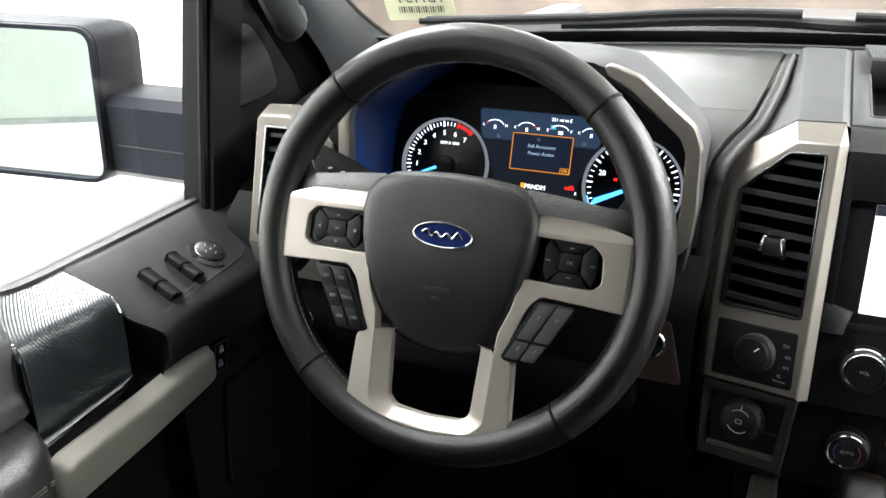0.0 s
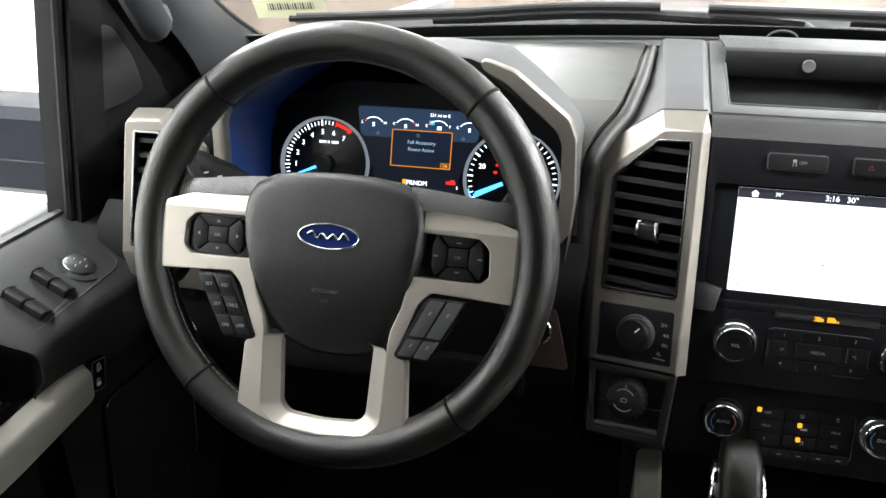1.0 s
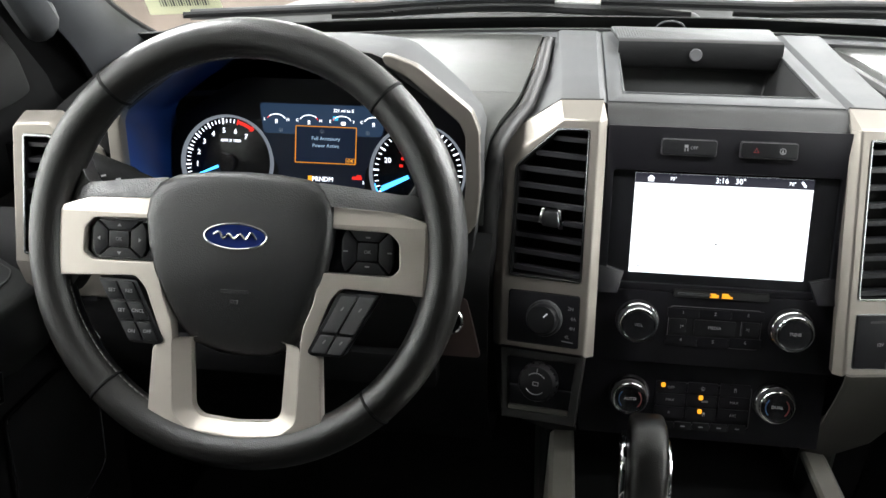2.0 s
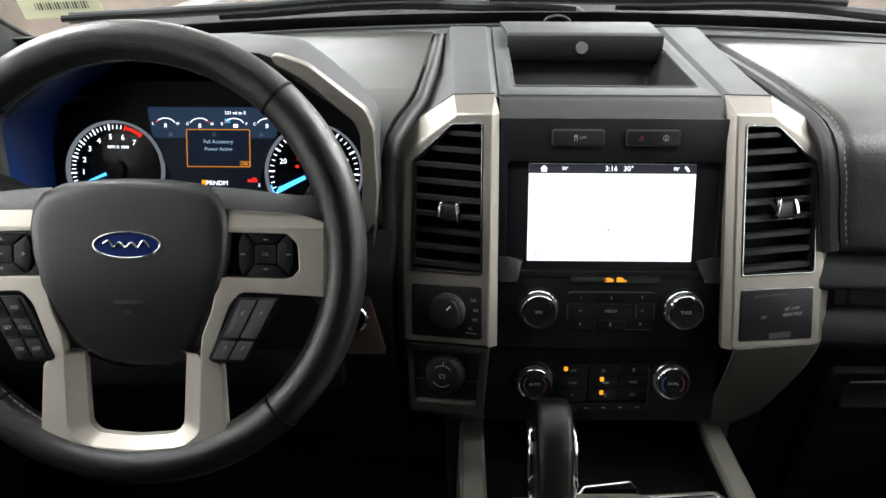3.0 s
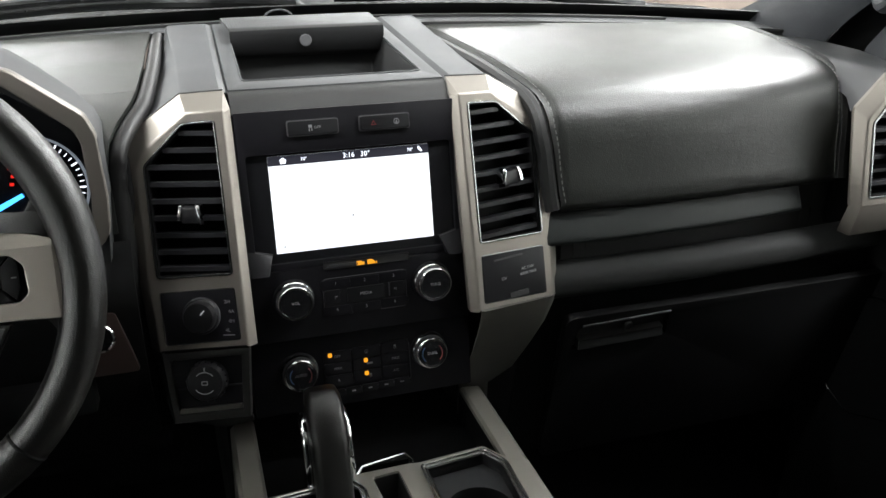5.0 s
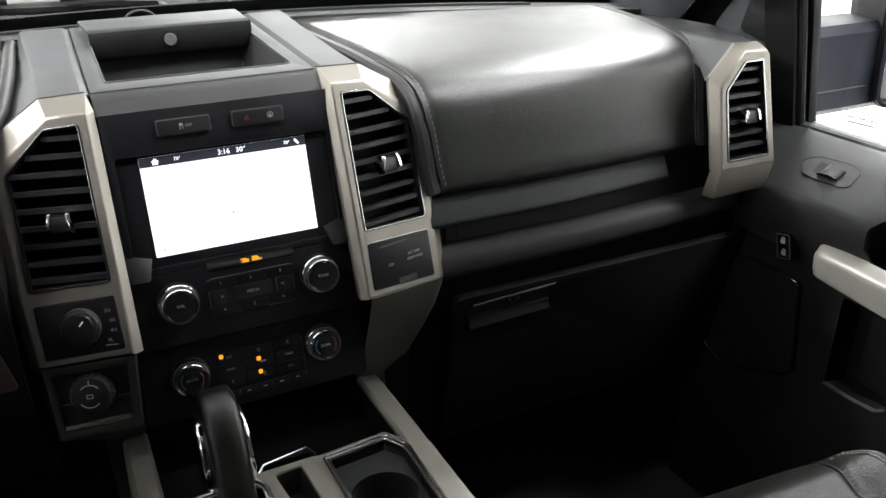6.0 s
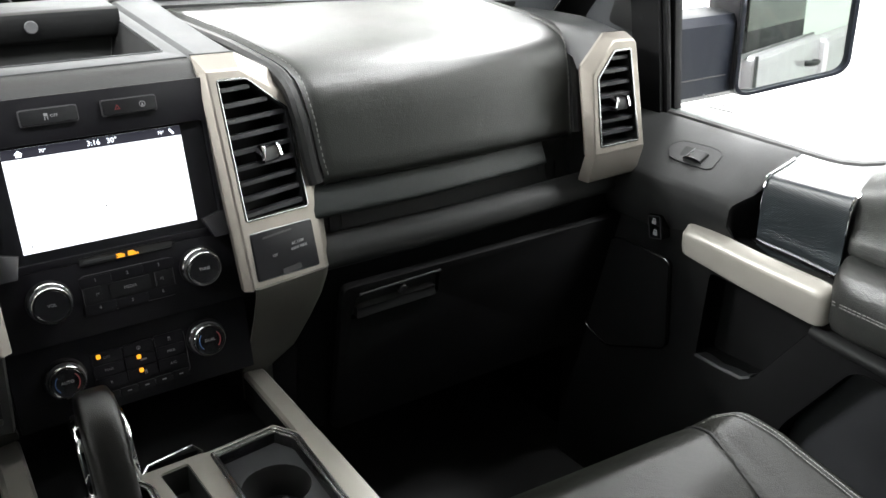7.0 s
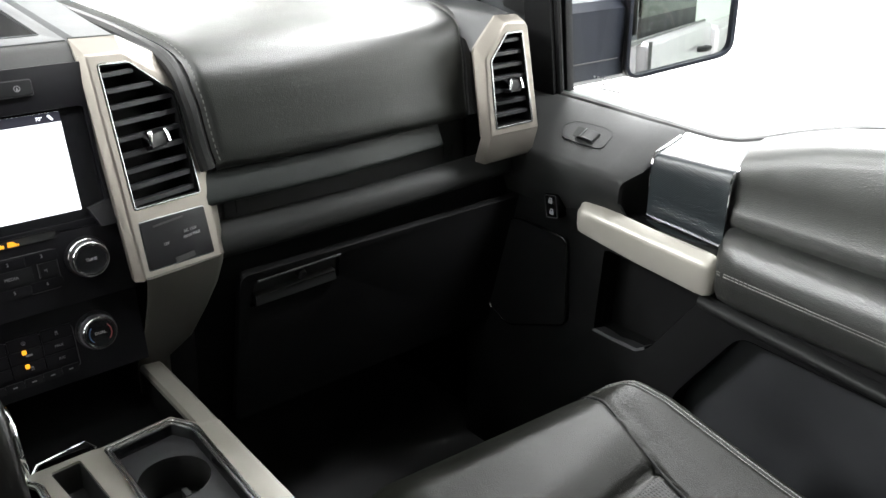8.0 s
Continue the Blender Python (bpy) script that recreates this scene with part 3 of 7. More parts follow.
# shelf behind the pads, dark slot and defroster strip at the foot of the windscreen
part("rear_shelf", sheet(lambda u, v: Vector((-0.80 + 1.6 * u, base_y(-0.8 + 1.6 * u) - 0.068 + 0.075 * v, base_z(-0.8 + 1.6 * u) - 0.011 + 0.006 * v)), 32, 3, 0.01), SPINE, dash, "grey grained shelf")
part("defrost_slot", sheet(lambda u, v: Vector((-0.78 + 1.56 * u, base_y(-0.78 + 1.56 * u) - 0.071 + 0.010 * v, base_z(-0.78 + 1.56 * u) - 0.0085)), 32, 1, 0.004), RUBBER, dash, "dark defroster slot")
part("defrost_slot", sheet(lambda u, v: Vector((-0.6 + 1.2 * u, base_y(-0.6 + 1.2 * u) - 0.022 + 0.016 * v, base_z(-0.6 + 1.2 * u) - 0.0035)), 32, 1, 0.003), RUBBER, dash, "dark defroster slot")

# two grey spines that run forward from the centre vents
for s in (-1, 1):
    rings = []
    for y, xi, xo, xc, z in ((0.0305, 0.1205, 0.1670, 0.2240, 0.9215), (0.06, 0.1200, 0.1665, 0.2180, 0.9240), (0.12, 0.1195, 0.1665, 0.2075, 0.9290), (0.2, 0.1185, 0.168, 0.198, 0.9365), (0.28, 0.1175, 0.170, 0.191, 0.944), (0.352, 0.1165, 0.172, 0.185, 0.951)):
        rings.append([(s * (xi - 0.002), y, z - 0.03), (s * (xi - 0.002), y, z - 0.0045), (s * (xi + 0.0005), y, z - 0.0028), (s * (xi + 0.0065), y, z), (s * (xo - 0.002), y, z), (s * (xo + 0.002), y, z - 0.0015),
                      (s * (xo + (xc - xo) * 0.85), y - 0.002, z - 0.026 - 0.012 * max(0, 0.12 - y) / 0.09), (s * xc, y - 0.004, z - 0.034 - 0.012 * max(0, 0.12 - y) / 0.09), (s * (xc + 0.004), y, z - 0.07)])
    part("spine", loft(rings, closed=False), SPINE, dash, "grey grained spine", angle=22)

# open storage tray with a lid on top of the centre
def tray_z(y):
    return 0.9205 + (y - 0.03) * 0.092


outer = [(-0.1180, 0.032), (0.1180, 0.032), (0.1140, 0.352), (-0.1140, 0.352)]
hole = rounded([(-0.101, 0.062), (0.101, 0.062), (0.098, 0.262), (-0.098, 0.262)], 0.006)
part("tray_surround", plate(outer, [hole], 0.012, 0.0015), SPINE, dash, "grey grained surround", fn=lambda c: Vector((c.x, c.y, tray_z(c.y) + c.z)))
wallring = [[(p[0] * k, 0.162 + (p[1] - 0.162) * k, tray_z(0.162 + (p[1] - 0.162) * k) - d) for p in hole] for k, d in ((1.0, 0.003), (0.985, 0.012), (0.90, 0.055))]
bm = loft(wallring, True, False)
bm.faces.new(list(bm.verts)[-len(hole):])
part("storage_tray", thick(bm, -0.002), PLASTIC, dash, "dark open storage tray")
part("tray_floor", plate(inset([(p[0] * 0.90, 0.162 + (p[1] - 0.162) * 0.90) for p in hole], 0.003), depth=0.002), LIDBLACK, dash, "black tray floor", fn=lambda c: Vector((c.x, c.y, tray_z(c.y) - 0.052 + c.z)))
part("tray_edge", tube([(p[0] * 0.997, 0.162 + (p[1] - 0.162) * 0.997, tray_z(p[1]) + 0.0002) for p in hole], 0.0011, 6, True), SPINE, dash, "thin grey tray edge")
part("tray_step", box(-0.085, 0.085, 0.075, 0.14, 0.874, 0.885, 0.004), PLASTIC, dash, "raised rubber mat")
lid = [[(x, 0.238 - 0.004 * (x / 0.1) ** 2 - dy, z) for x in (-0.099, -0.095, -0.05, 0, 0.05, 0.095, 0.099)] for dy, z in ((-0.014, 0.9535), (-0.004, 0.9535), (0.0, 0.952), (0.001, 0.949), (-0.001, 0.926), (-0.006, 0.922), (-0.02, 0.921))]
part("tray_lid", thick(loft(lid, closed=False), 0.003), LIDBLACK, dash, "black hinged lid", angle=50)
part("lid_sensor", lathe([(0.0078, 0), (0.0078, 0.0012), (0.0068, 0.0018), (0.0, 0.0016)], 24), GREYGRIP, dash, "round grey button", fn=at(axes((-0.004, 0.2328, 0.9395), (1, 0, 0), (0, 0.08, 1))))
gr = rounded([(-0.098, 0.244), (0.098, 0.244), (0.104, 0.338), (-0.104, 0.338)], 0.004)
part("speaker_grille", plate(gr, depth=0.006, bev=0.0015), GRILLE, dash, "grey perforated speaker grille", fn=lambda c: Vector((c.x, c.y, 0.9565 + (c.y - 0.25) * 0.035 + c.z)))
bump_ring = [(-0.019 + 0.0195 * math.cos(a), 0.385 + 0.001 * math.cos(a), 0.951 + 0.011 * math.sin(a)) for a in [math.pi * k / 14 for k in range(15)]]
part("light_sensor", tube(bump_ring, 0.0018, 8), SPINE, dash, "small clear sensor hoop")

# grey band under the tray
band = [[(x, 0.034 - 0.036 * (1 - v), 0.9195 - 0.0185 * (1 - v) ** 1.0 + 0.004 * math.sin(math.pi * v)) for x in (-0.1185, -0.06, 0, 0.06, 0.1185)] for v in (0, 0.2, 0.4, 0.6, 0.8, 1)]
part("upper_band", thick(loft(band, closed=False), 0.004), PLASTIC, dash, "dark grained band")

# passenger side below the pad: woven strip, shadow gap, ledge
XL, XR = 0.222, 0.715


def run(profile, x0=XL, x1=XR, n=12, bow=0.010, rise=0.0, foot=0.0):
    """Strip along the dash: rise lifts its right hand end, foot lifts that end's lower edge further."""
    out = []
    for k, (y, z) in enumerate(profile):
        up = rise + foot * k / (len(profile) - 1)
        out.append([(x0 + (x1 - x0) * i / n, y - bow * (1 - (2 * i / n - 1) ** 2), z + up * (i / n)) for i in range(n + 1)])
    return loft(out, closed=False)


part("decor_strip", thick(run([(-0.010, 0.772), (-0.0265, 0.7640), (-0.0285, 0.7605), (-0.0340, 0.7500), (-0.0395, 0.7390), (-0.0410, 0.7355), (-0.0418, 0.7328), (-0.0412, 0.7302), (-0.0392, 0.7285), (-0.0360, 0.7278), (-0.018, 0.7268)], 0.222, 0.575, rise=0.006), -0.004), DASHCARBON, dash, "dark woven-look decor strip", angle=60)
part("shadow_gap", thick(run([(-0.012, 0.775), (-0.008, 0.735), (-0.008, 0.722), (-0.012, 0.684)], 0.222, 0.66), -0.003), RUBBER, dash)
for i in range(24):
    part("gap_rib", box(0.236 + 0.0165 * i, 0.2385 + 0.0165 * i, -0.0145, -0.010, 0.690, 0.7255), RUBBER, dash)
ledge = [(-0.005, 0.690), (-0.020, 0.6985), (-0.0245, 0.7030), (-0.0285, 0.7038), (-0.0350, 0.7010), (-0.0420, 0.6965), (-0.0480, 0.6905), (-0.0515, 0.6830), (-0.0530, 0.6750), (-0.0525, 0.6685), (-0.0490, 0.6645), (-0.030, 0.660)]
part("ledge", thick(run(ledge, 0.2295, 0.738, rise=0.004, foot=0.009), -0.004), DOORPLASTIC, dash, "black soft ledge", angle=60)
part("ledge_cap", loft([[(x, y * k + 0.01 * (1 - k), 0.684 + (z + 0.013 - 0.684) * k) for y, z in ledge[2:]] for x, k in ((0.737, 1.0), (0.743, 0.93), (0.746, 0.6))]), PLASTIC, dash, angle=60)

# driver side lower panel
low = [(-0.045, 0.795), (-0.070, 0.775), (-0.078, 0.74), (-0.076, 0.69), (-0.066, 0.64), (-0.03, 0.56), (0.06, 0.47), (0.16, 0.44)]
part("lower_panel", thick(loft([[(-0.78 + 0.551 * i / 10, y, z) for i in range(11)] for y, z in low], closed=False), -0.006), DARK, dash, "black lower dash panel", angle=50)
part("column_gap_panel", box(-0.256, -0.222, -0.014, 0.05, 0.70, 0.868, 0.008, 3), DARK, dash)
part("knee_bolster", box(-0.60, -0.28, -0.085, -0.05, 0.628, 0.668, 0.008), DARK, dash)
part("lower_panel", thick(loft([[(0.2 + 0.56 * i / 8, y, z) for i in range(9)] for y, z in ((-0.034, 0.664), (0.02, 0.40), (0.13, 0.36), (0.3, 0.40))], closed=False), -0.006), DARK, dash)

# glove box
glove = thing("glove_box", (0.45, -0.04, 0.42), "black glove box lid with a recessed latch handle", "glove box")
GM = axes((0.480, -0.040, 0.6215), (1, 0, 0), (0, -0.26, 1))
lidpts = rounded([(-0.234, -0.23), (0.235, -0.23), (0.245, 0.016), (-0.234, 0.019)], 0.012)
slot = rounded([(-0.221, -0.033), (-0.089, -0.029), (-0.091, 0.005), (-0.215, 0.001)], 0.004)
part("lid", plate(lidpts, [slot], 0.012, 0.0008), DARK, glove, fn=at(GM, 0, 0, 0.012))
part("latch_recess", plate(inset(slot, -0.004), depth=0.004), RUBBER, glove, fn=at(GM, 0, 0, 0.004))
part("latch_handle", loft([[(-0.213, -0.031, d), (-0.213, -0.017, d + e), (-0.097, -0.014, d + e), (-0.095, -0.028, d)] for d, e in ((0.004, 0.0), (0.012, 0.002), (0.016, -0.004))]), PLASTIC, glove, "black pull handle", fn=at(GM))
part("key_cylinder", lathe([(0.0065, 0), (0.0065, 0.008), (0.005, 0.0095), (0.0, 0.009)], 20), PLASTIC, glove, "small grey lock", fn=at(GM, -0.147, -0.006, 0.004))
part("upper_lip", tube([(-0.211, 0.005, 0.013), (-0.091, 0.009, 0.013)], 0.0018, 8), PLASTIC, glove, fn=at(GM))


# ---- centre vents and their satin bezels ----
def spread(s, a):
    """The passenger side bezel is a little wider than the driver's."""
    return a + (a - 0.1335) * (0.078 if s > 0 else -0.045)


def bez(s, a, z, off=0.0):
    """A place on the bezel plane: a across from the middle, z up, off towards the seats."""
    n = Vector((s * 0.27, -1, 0.32)).normalized()
    b = spread(s, a)
    return Vector((s * b - 0.002, -0.058 + 0.32 * (z - 0.75) + 0.27 * (a - 0.135), z)) + n * off


VENT_HOLE = [(0.1335, 0.9000), (0.1680, 0.8975), (0.2120, 0.8570), (0.2125, 0.7465), (0.1335, 0.7500)]
SWITCH_HOLE = [(0.1340, 0.7380), (0.2110, 0.7335), (0.2110, 0.6805), (0.1330, 0.6860)]
LOW_HOLE = [(0.1350, 0.6710), (0.2095, 0.6655), (0.2065, 0.6110), (0.1400, 0.6165)]
# the flat face of the bezel and the edge that its chamfers fall away to
FACE = [(0.2185, 0.6735), (0.2205, 0.7450), (0.2195, 0.8540), (0.2110, 0.8700), (0.1625, 0.9070), (0.1250, 0.9090), (0.1250, 0.9065), (0.1265, 0.6785)]
FALL = [(0.2265, -0.0500, 0.6730), (0.2320, -0.0240, 0.7450), (0.2385, 0.0120, 0.8640), (0.2320, 0.0190, 0.8800), (0.1670, 0.0290, 0.9205), (0.1215, 0.0290, 0.9215), (0.1175, -0.0010, 0.9080), (0.1175, -0.0770, 0.6780)]


def slat_run(poly, z):
    """Where a level line at z crosses the opening."""
    xs = []
    for i in range(len(poly)):
        (xa, za), (xb, zb) = poly[i - 1], poly[i]
        if (za - z) * (zb - z) < 0:
            xs.append(xa + (xb - xa) * (z - za) / (zb - za))
    return min(xs), max(xs)


def vent(name, poly, fn, label, group, step, tab_at, tab_w, ring_w=0.0022, count=9):
    """Louvred outlet: dark box, chrome surround, slats one by one, finger tab with chrome cheeks."""
    mx = sum(p[0] for p in poly) / len(poly)
    mz = sum(p[1] for p in poly) / len(poly)
    v = thing(name, fn(mx, mz, -0.02), label, "air vent", group)
    f3 = lambda c: fn(c.x, c.y, c.z)
    rp = rounded(inset(poly, 0.0004), 0.004)
    part("surround", ring_plate(rp, ring_w * 0.75, 0.006, 0.0005), DARKCHROME, v, "thin chrome surround", fn=lambda c: fn(c.x, c.y, c.z + 0.0012))
    bm = loft([[(p[0], p[1], d) for p in inset(poly, k)] for k, d in ((0.0022, -0.002), (0.0024, -0.034))], True, False)
    bm.faces.new(bm.verts[-len(poly):])
    part("housing", thick(bm, 0.001), DARK, v, "black inner duct", fn=f3)
    z0 = max(p[1] for p in poly) - step * 0.72
    inn = inset(poly, 0.003)
    for k in range(count):
        z = z0 - step * k
        if z < min(p[1] for p in inn) + 0.005:
            break
        a, b = slat_run(inn, z)
        prof = [(-0.0040, 0.0022), (-0.0050, -0.0024), (-0.0120, -0.0020), (-0.0240, 0.0020), (-0.0242, 0.0030), (-0.0120, 0.0034)]
        rings = [[(x, z + h, d) for d, h in prof] for x in (a + 0.0005, b - 0.0005)]
        part("slat", loft(rings), SLAT, v, fn=f3)
    tx, tzz = tab_at
    w = tab_w / 2
    prof = [(0.006, 0.006), (0.007, 0.002), (0.006, -0.0095), (-0.008, -0.010), (-0.010, 0.008)]
    tab = part("finger_tab", soften(loft([[(tx + x, tzz + h, d) for d, h in prof] for x in (-w * 0.78, w * 0.78)]), 0.001), BUTTON, v, "black slider tab", fn=f3)
    for sg in (-1, 1):
        ch = [[(tx + sg * (w * (a - 18 * h)), tzz + h, d + 0.0008) for d, h in ((0.0065, 0.008), (0.0076, 0.0022), (0.0070, -0.0065), (-0.004, -0.006), (-0.006, 0.009))] for a in (0.70, 1.0)]
        part("cheek", soften(loft(ch), 0.0008), CHROME, tab, "chrome cheek", fn=f3)
    return v


for s in (-1, 1):
    side = thing("vent_bezel", bez(s, 0.17, 0.60), "satin champagne painted bezel framing the centre vent and switches", "trim", "centre vent bezels")
    f3 = lambda c, s=s: bez(s, c.x, c.y, c.z)
    low = rounded(LOW_HOLE, 0.003)
    core = inset(FACE[:6] + FACE[7:], 0.0022)
    part("face", plate(core, [rounded(VENT_HOLE, 0.004), rounded(SWITCH_HOLE, 0.003)], 0.012), SATIN, side, fn=f3)
    if s < 0:
        lowout = [(0.1265, 0.6780), (0.2170, 0.6730), (0.2120, 0.6030), (0.1330, 0.6085)]
        part("lower_frame", plate(lowout, [low], 0.012, 0.0022), LOWFRAME, side, "dark lower frame", fn=f3)
        wall = [[bez(s, a, z, -0.003) for a, z in lowout[1:]], [Vector((s * 0.2266, -0.031, 0.672)), Vector((s * 0.2170, -0.040, 0.6030)), Vector((s * 0.139, -0.040, 0.6085))]]
        part("lower_flange", loft(wall, closed=False), LOWFRAME, side)
    loop = core[:5] + [core[5], (core[5][0], core[5][1] - 0.0005), core[6]]
    rows = [[bez(s, a, z) for a, z in loop]]
    for t in (0.2, 0.4, 0.6, 0.8, 1.0):
        row = []
        for (a0, z0), (a1, z1), f in zip(loop, FACE, FALL):
            p0, p1, p2 = bez(s, a0, z0), bez(s, a1, z1), Vector((s * spread(s, f[0]) - 0.001, f[1], f[2]))
            p2 = p1 + (p2 - p1).normalized() * 0.0026
            row.append(p0 * (1 - t) ** 2 + p1 * 2 * t * (1 - t) + p2 * t * t)
        rows.append(row)
    rows.append([Vector((s * spread(s, f[0]) - 0.001, f[1], f[2])) for f in FALL])
    rows.append([Vector((s * (spread(s, f[0]) + (0.0025 if f[0] > 0.2 else 0.0)) - 0.001, f[1] + (0.022 if f[0] > 0.2 else 0.010), f[2] - (0.012 if f[2] > 0.92 else 0.0))) for f in FALL])
    part("chamfer", loft(rows, closed=False), SATIN, side, angle=24)
    part("gap_line", tube([Vector((s * spread(s, f[0]) - 0.001, f[1] + 0.0012, f[2] + 0.0004)) for f in FALL[2:6]], 0.0010, 6), RUBBER, side, "dark gap round the bezel")
    vent("air_vent", VENT_HOLE, lambda a, z, o, s=s: bez(s, a, z, o), "black louvred centre air vent with a chrome surround", "centre air vents", 0.0165, (0.1685, 0.8105) if s < 0 else (0.1755, 0.8155), 0.024)

    # panel below the vent
    sw = inset(rounded(SWITCH_HOLE, 0.003), 0.0008)
    part("panel_rim", ring_plate(rounded(SWITCH_HOLE, 0.003), 0.0009, 0.004), DARKCHROME, side, "thin bright line round the switch panel", fn=lambda c, s=s: bez(s, c.x, c.y, c.z + 0.0006))
    if s < 0:
        p = thing("drive_mode_switch", bez(s, 0.172, 0.68), "black four wheel drive dial panel with pale legends", "switch panel")
        part("panel", plate(sw, depth=0.008, bev=0.001), PANELBLK, p, fn=lambda c, s=s: bez(s, c.x, c.y, c.z + 0.001))
        M = axes(bez(s, 0.1705, 0.7105, 0.001), Vector((1, -0.27, 0)), Vector((0, 0.32, 1)))
        dial = part("dial", lathe([(0.0185, 0), (0.0185, 0.004), (0.0165, 0.006), (0.0158, 0.014), (0.0145, 0.016), (0.0, 0.0165)], 40), BUTTON, p, "black rotary dial", fn=at(M))
        part("dial_ring", lathe([(0.0192, 0.0), (0.0192, 0.003), (0.0182, 0.0045), (0.0178, 0.0045), (0.0178, 0)], 40, False), SPINE, p, fn=at(M))
        part("pointer", plate(rrect(0, 0, 0.0012, 0.006, 0.0003), depth=0.0004), PRINT, dial, "white pointer", fn=at(M, 0.0045, 0.0055, 0.0169, -0.7))
        for txt, dx, dy in (("2H", 0.026, 0.014), ("4A", 0.030, 0.004), ("4H", 0.030, -0.006), ("4L", 0.026, -0.0155)):
            part("legend", letters(txt, 0.0052), DIMPRINT, p, "pale legend", fn=at(M, dx, dy, 0.0006))
        part("legend", plate(rrect(0, 0, 0.012, 0.0012, 0.0003), depth=0.0003), DIMPRINT, p, fn=at(M, 0.027, -0.0205, 0.0004))
    else:
        p = thing("power_outlet", bez(s, 0.172, 0.68), "black hinged cover over the power sockets", "outlet cover")
        part("cover", plate(sw, depth=0.008, bev=0.0015), PANELBLK, p, fn=lambda c, s=s: bez(s, c.x, c.y, c.z + 0.002))
        M = axes(bez(s, 0.172, 0.709, 0.0022), Vector((1, 0.27, 0)), Vector((0, 0.32, 1)))
        part("hinge_slot", plate(rrect(-0.006, 0.0215, 0.040, 0.0022, 0.0006), depth=0.0006), RUBBER, p, fn=at(M, 0, 0, 0.0004))
        part("finger_notch", plate(rrect(0.002, -0.022, 0.026, 0.006, 0.0015), depth=0.001), RUBBER, p, fn=at(M, 0, 0, 0.0006))
        for txt, dx, dy, sz in (("12V", -0.0165, -0.001, 0.0046), ("AC 110V", 0.018, 0.005, 0.0047), ("400W MAX", 0.018, -0.0010, 0.0047)):
            part("legend", letters(txt, sz), DIMPRINT, p, "pale legend", fn=at(M, dx, dy, 0.0006))
    lowp = inset(low, 0.0006)
    if s < 0:
        p = thing("trailer_control", bez(s, 0.172, 0.61), "black trailer steering dial in a recessed panel", "switch panel")
        part("panel", plate(lowp, depth=0.004), PANELBLK, p, fn=lambda c, s=s: bez(s, c.x, c.y, c.z - 0.006))
        M = axes(bez(s, 0.1735, 0.6455, -0.006), Vector((1, -0.27, 0)), Vector((0, 0.32, 1)))
        kn = part("dial", lathe([(0.0205, 0), (0.0212, 0.005), (0.0200, 0.012), (0.0180, 0.0165), (0.0168, 0.0172), (0.0, 0.0172)], 28), BUTTON, p, "black ribbed dial", fn=at(M))
        for i in range(20):
            a = 2 * math.pi * i / 20
            part("rib", box(-0.0007, 0.0007, -0.0008, 0.0008, 0.003, 0.011), BUTTON, kn, fn=at(M @ Matrix.Rotation(a, 4, "Z"), 0.0208, 0, 0))
        for r, a0, a1 in ((0.0112, 40, 140), (0.0112, 215, 325)):
            arc = [(r * math.cos(radians(a)), r * math.sin(radians(a)), 0.0175) for a in range(a0, a1, 8)]
            part("mark", tube(arc, 0.0006, 5), DIMPRINT, kn, fn=at(M))
        part("mark", plate(rrect(0, 0, 0.0065, 0.0045, 0.001), [rrect(0, 0, 0.0045, 0.0025, 0.0005)], 0.0003), DIMPRINT, kn, fn=at(M, 0, 0, 0.0176))
        part("mark", plate(rrect(0, 0.0140, 0.0012, 0.004, 0.0003), depth=0.0003), DIMPRINT, kn, fn=at(M, 0, 0, 0.0175))
        part("trim_line", plate([(0.138, 0.6415), (0.207, 0.6365), (0.207, 0.6350), (0.138, 0.640)], depth=0.002), SPINE, p, fn=lambda c, s=s: bez(s, c.x, c.y, c.z - 0.004))
        part("lower_lip", plate([(0.141, 0.6215), (0.206, 0.616), (0.2065, 0.6115), (0.1405, 0.617)], depth=0.012, bev=0.001), SHADESATIN, p, fn=lambda c, s=s: bez(s, c.x, c.y, c.z - 0.001))
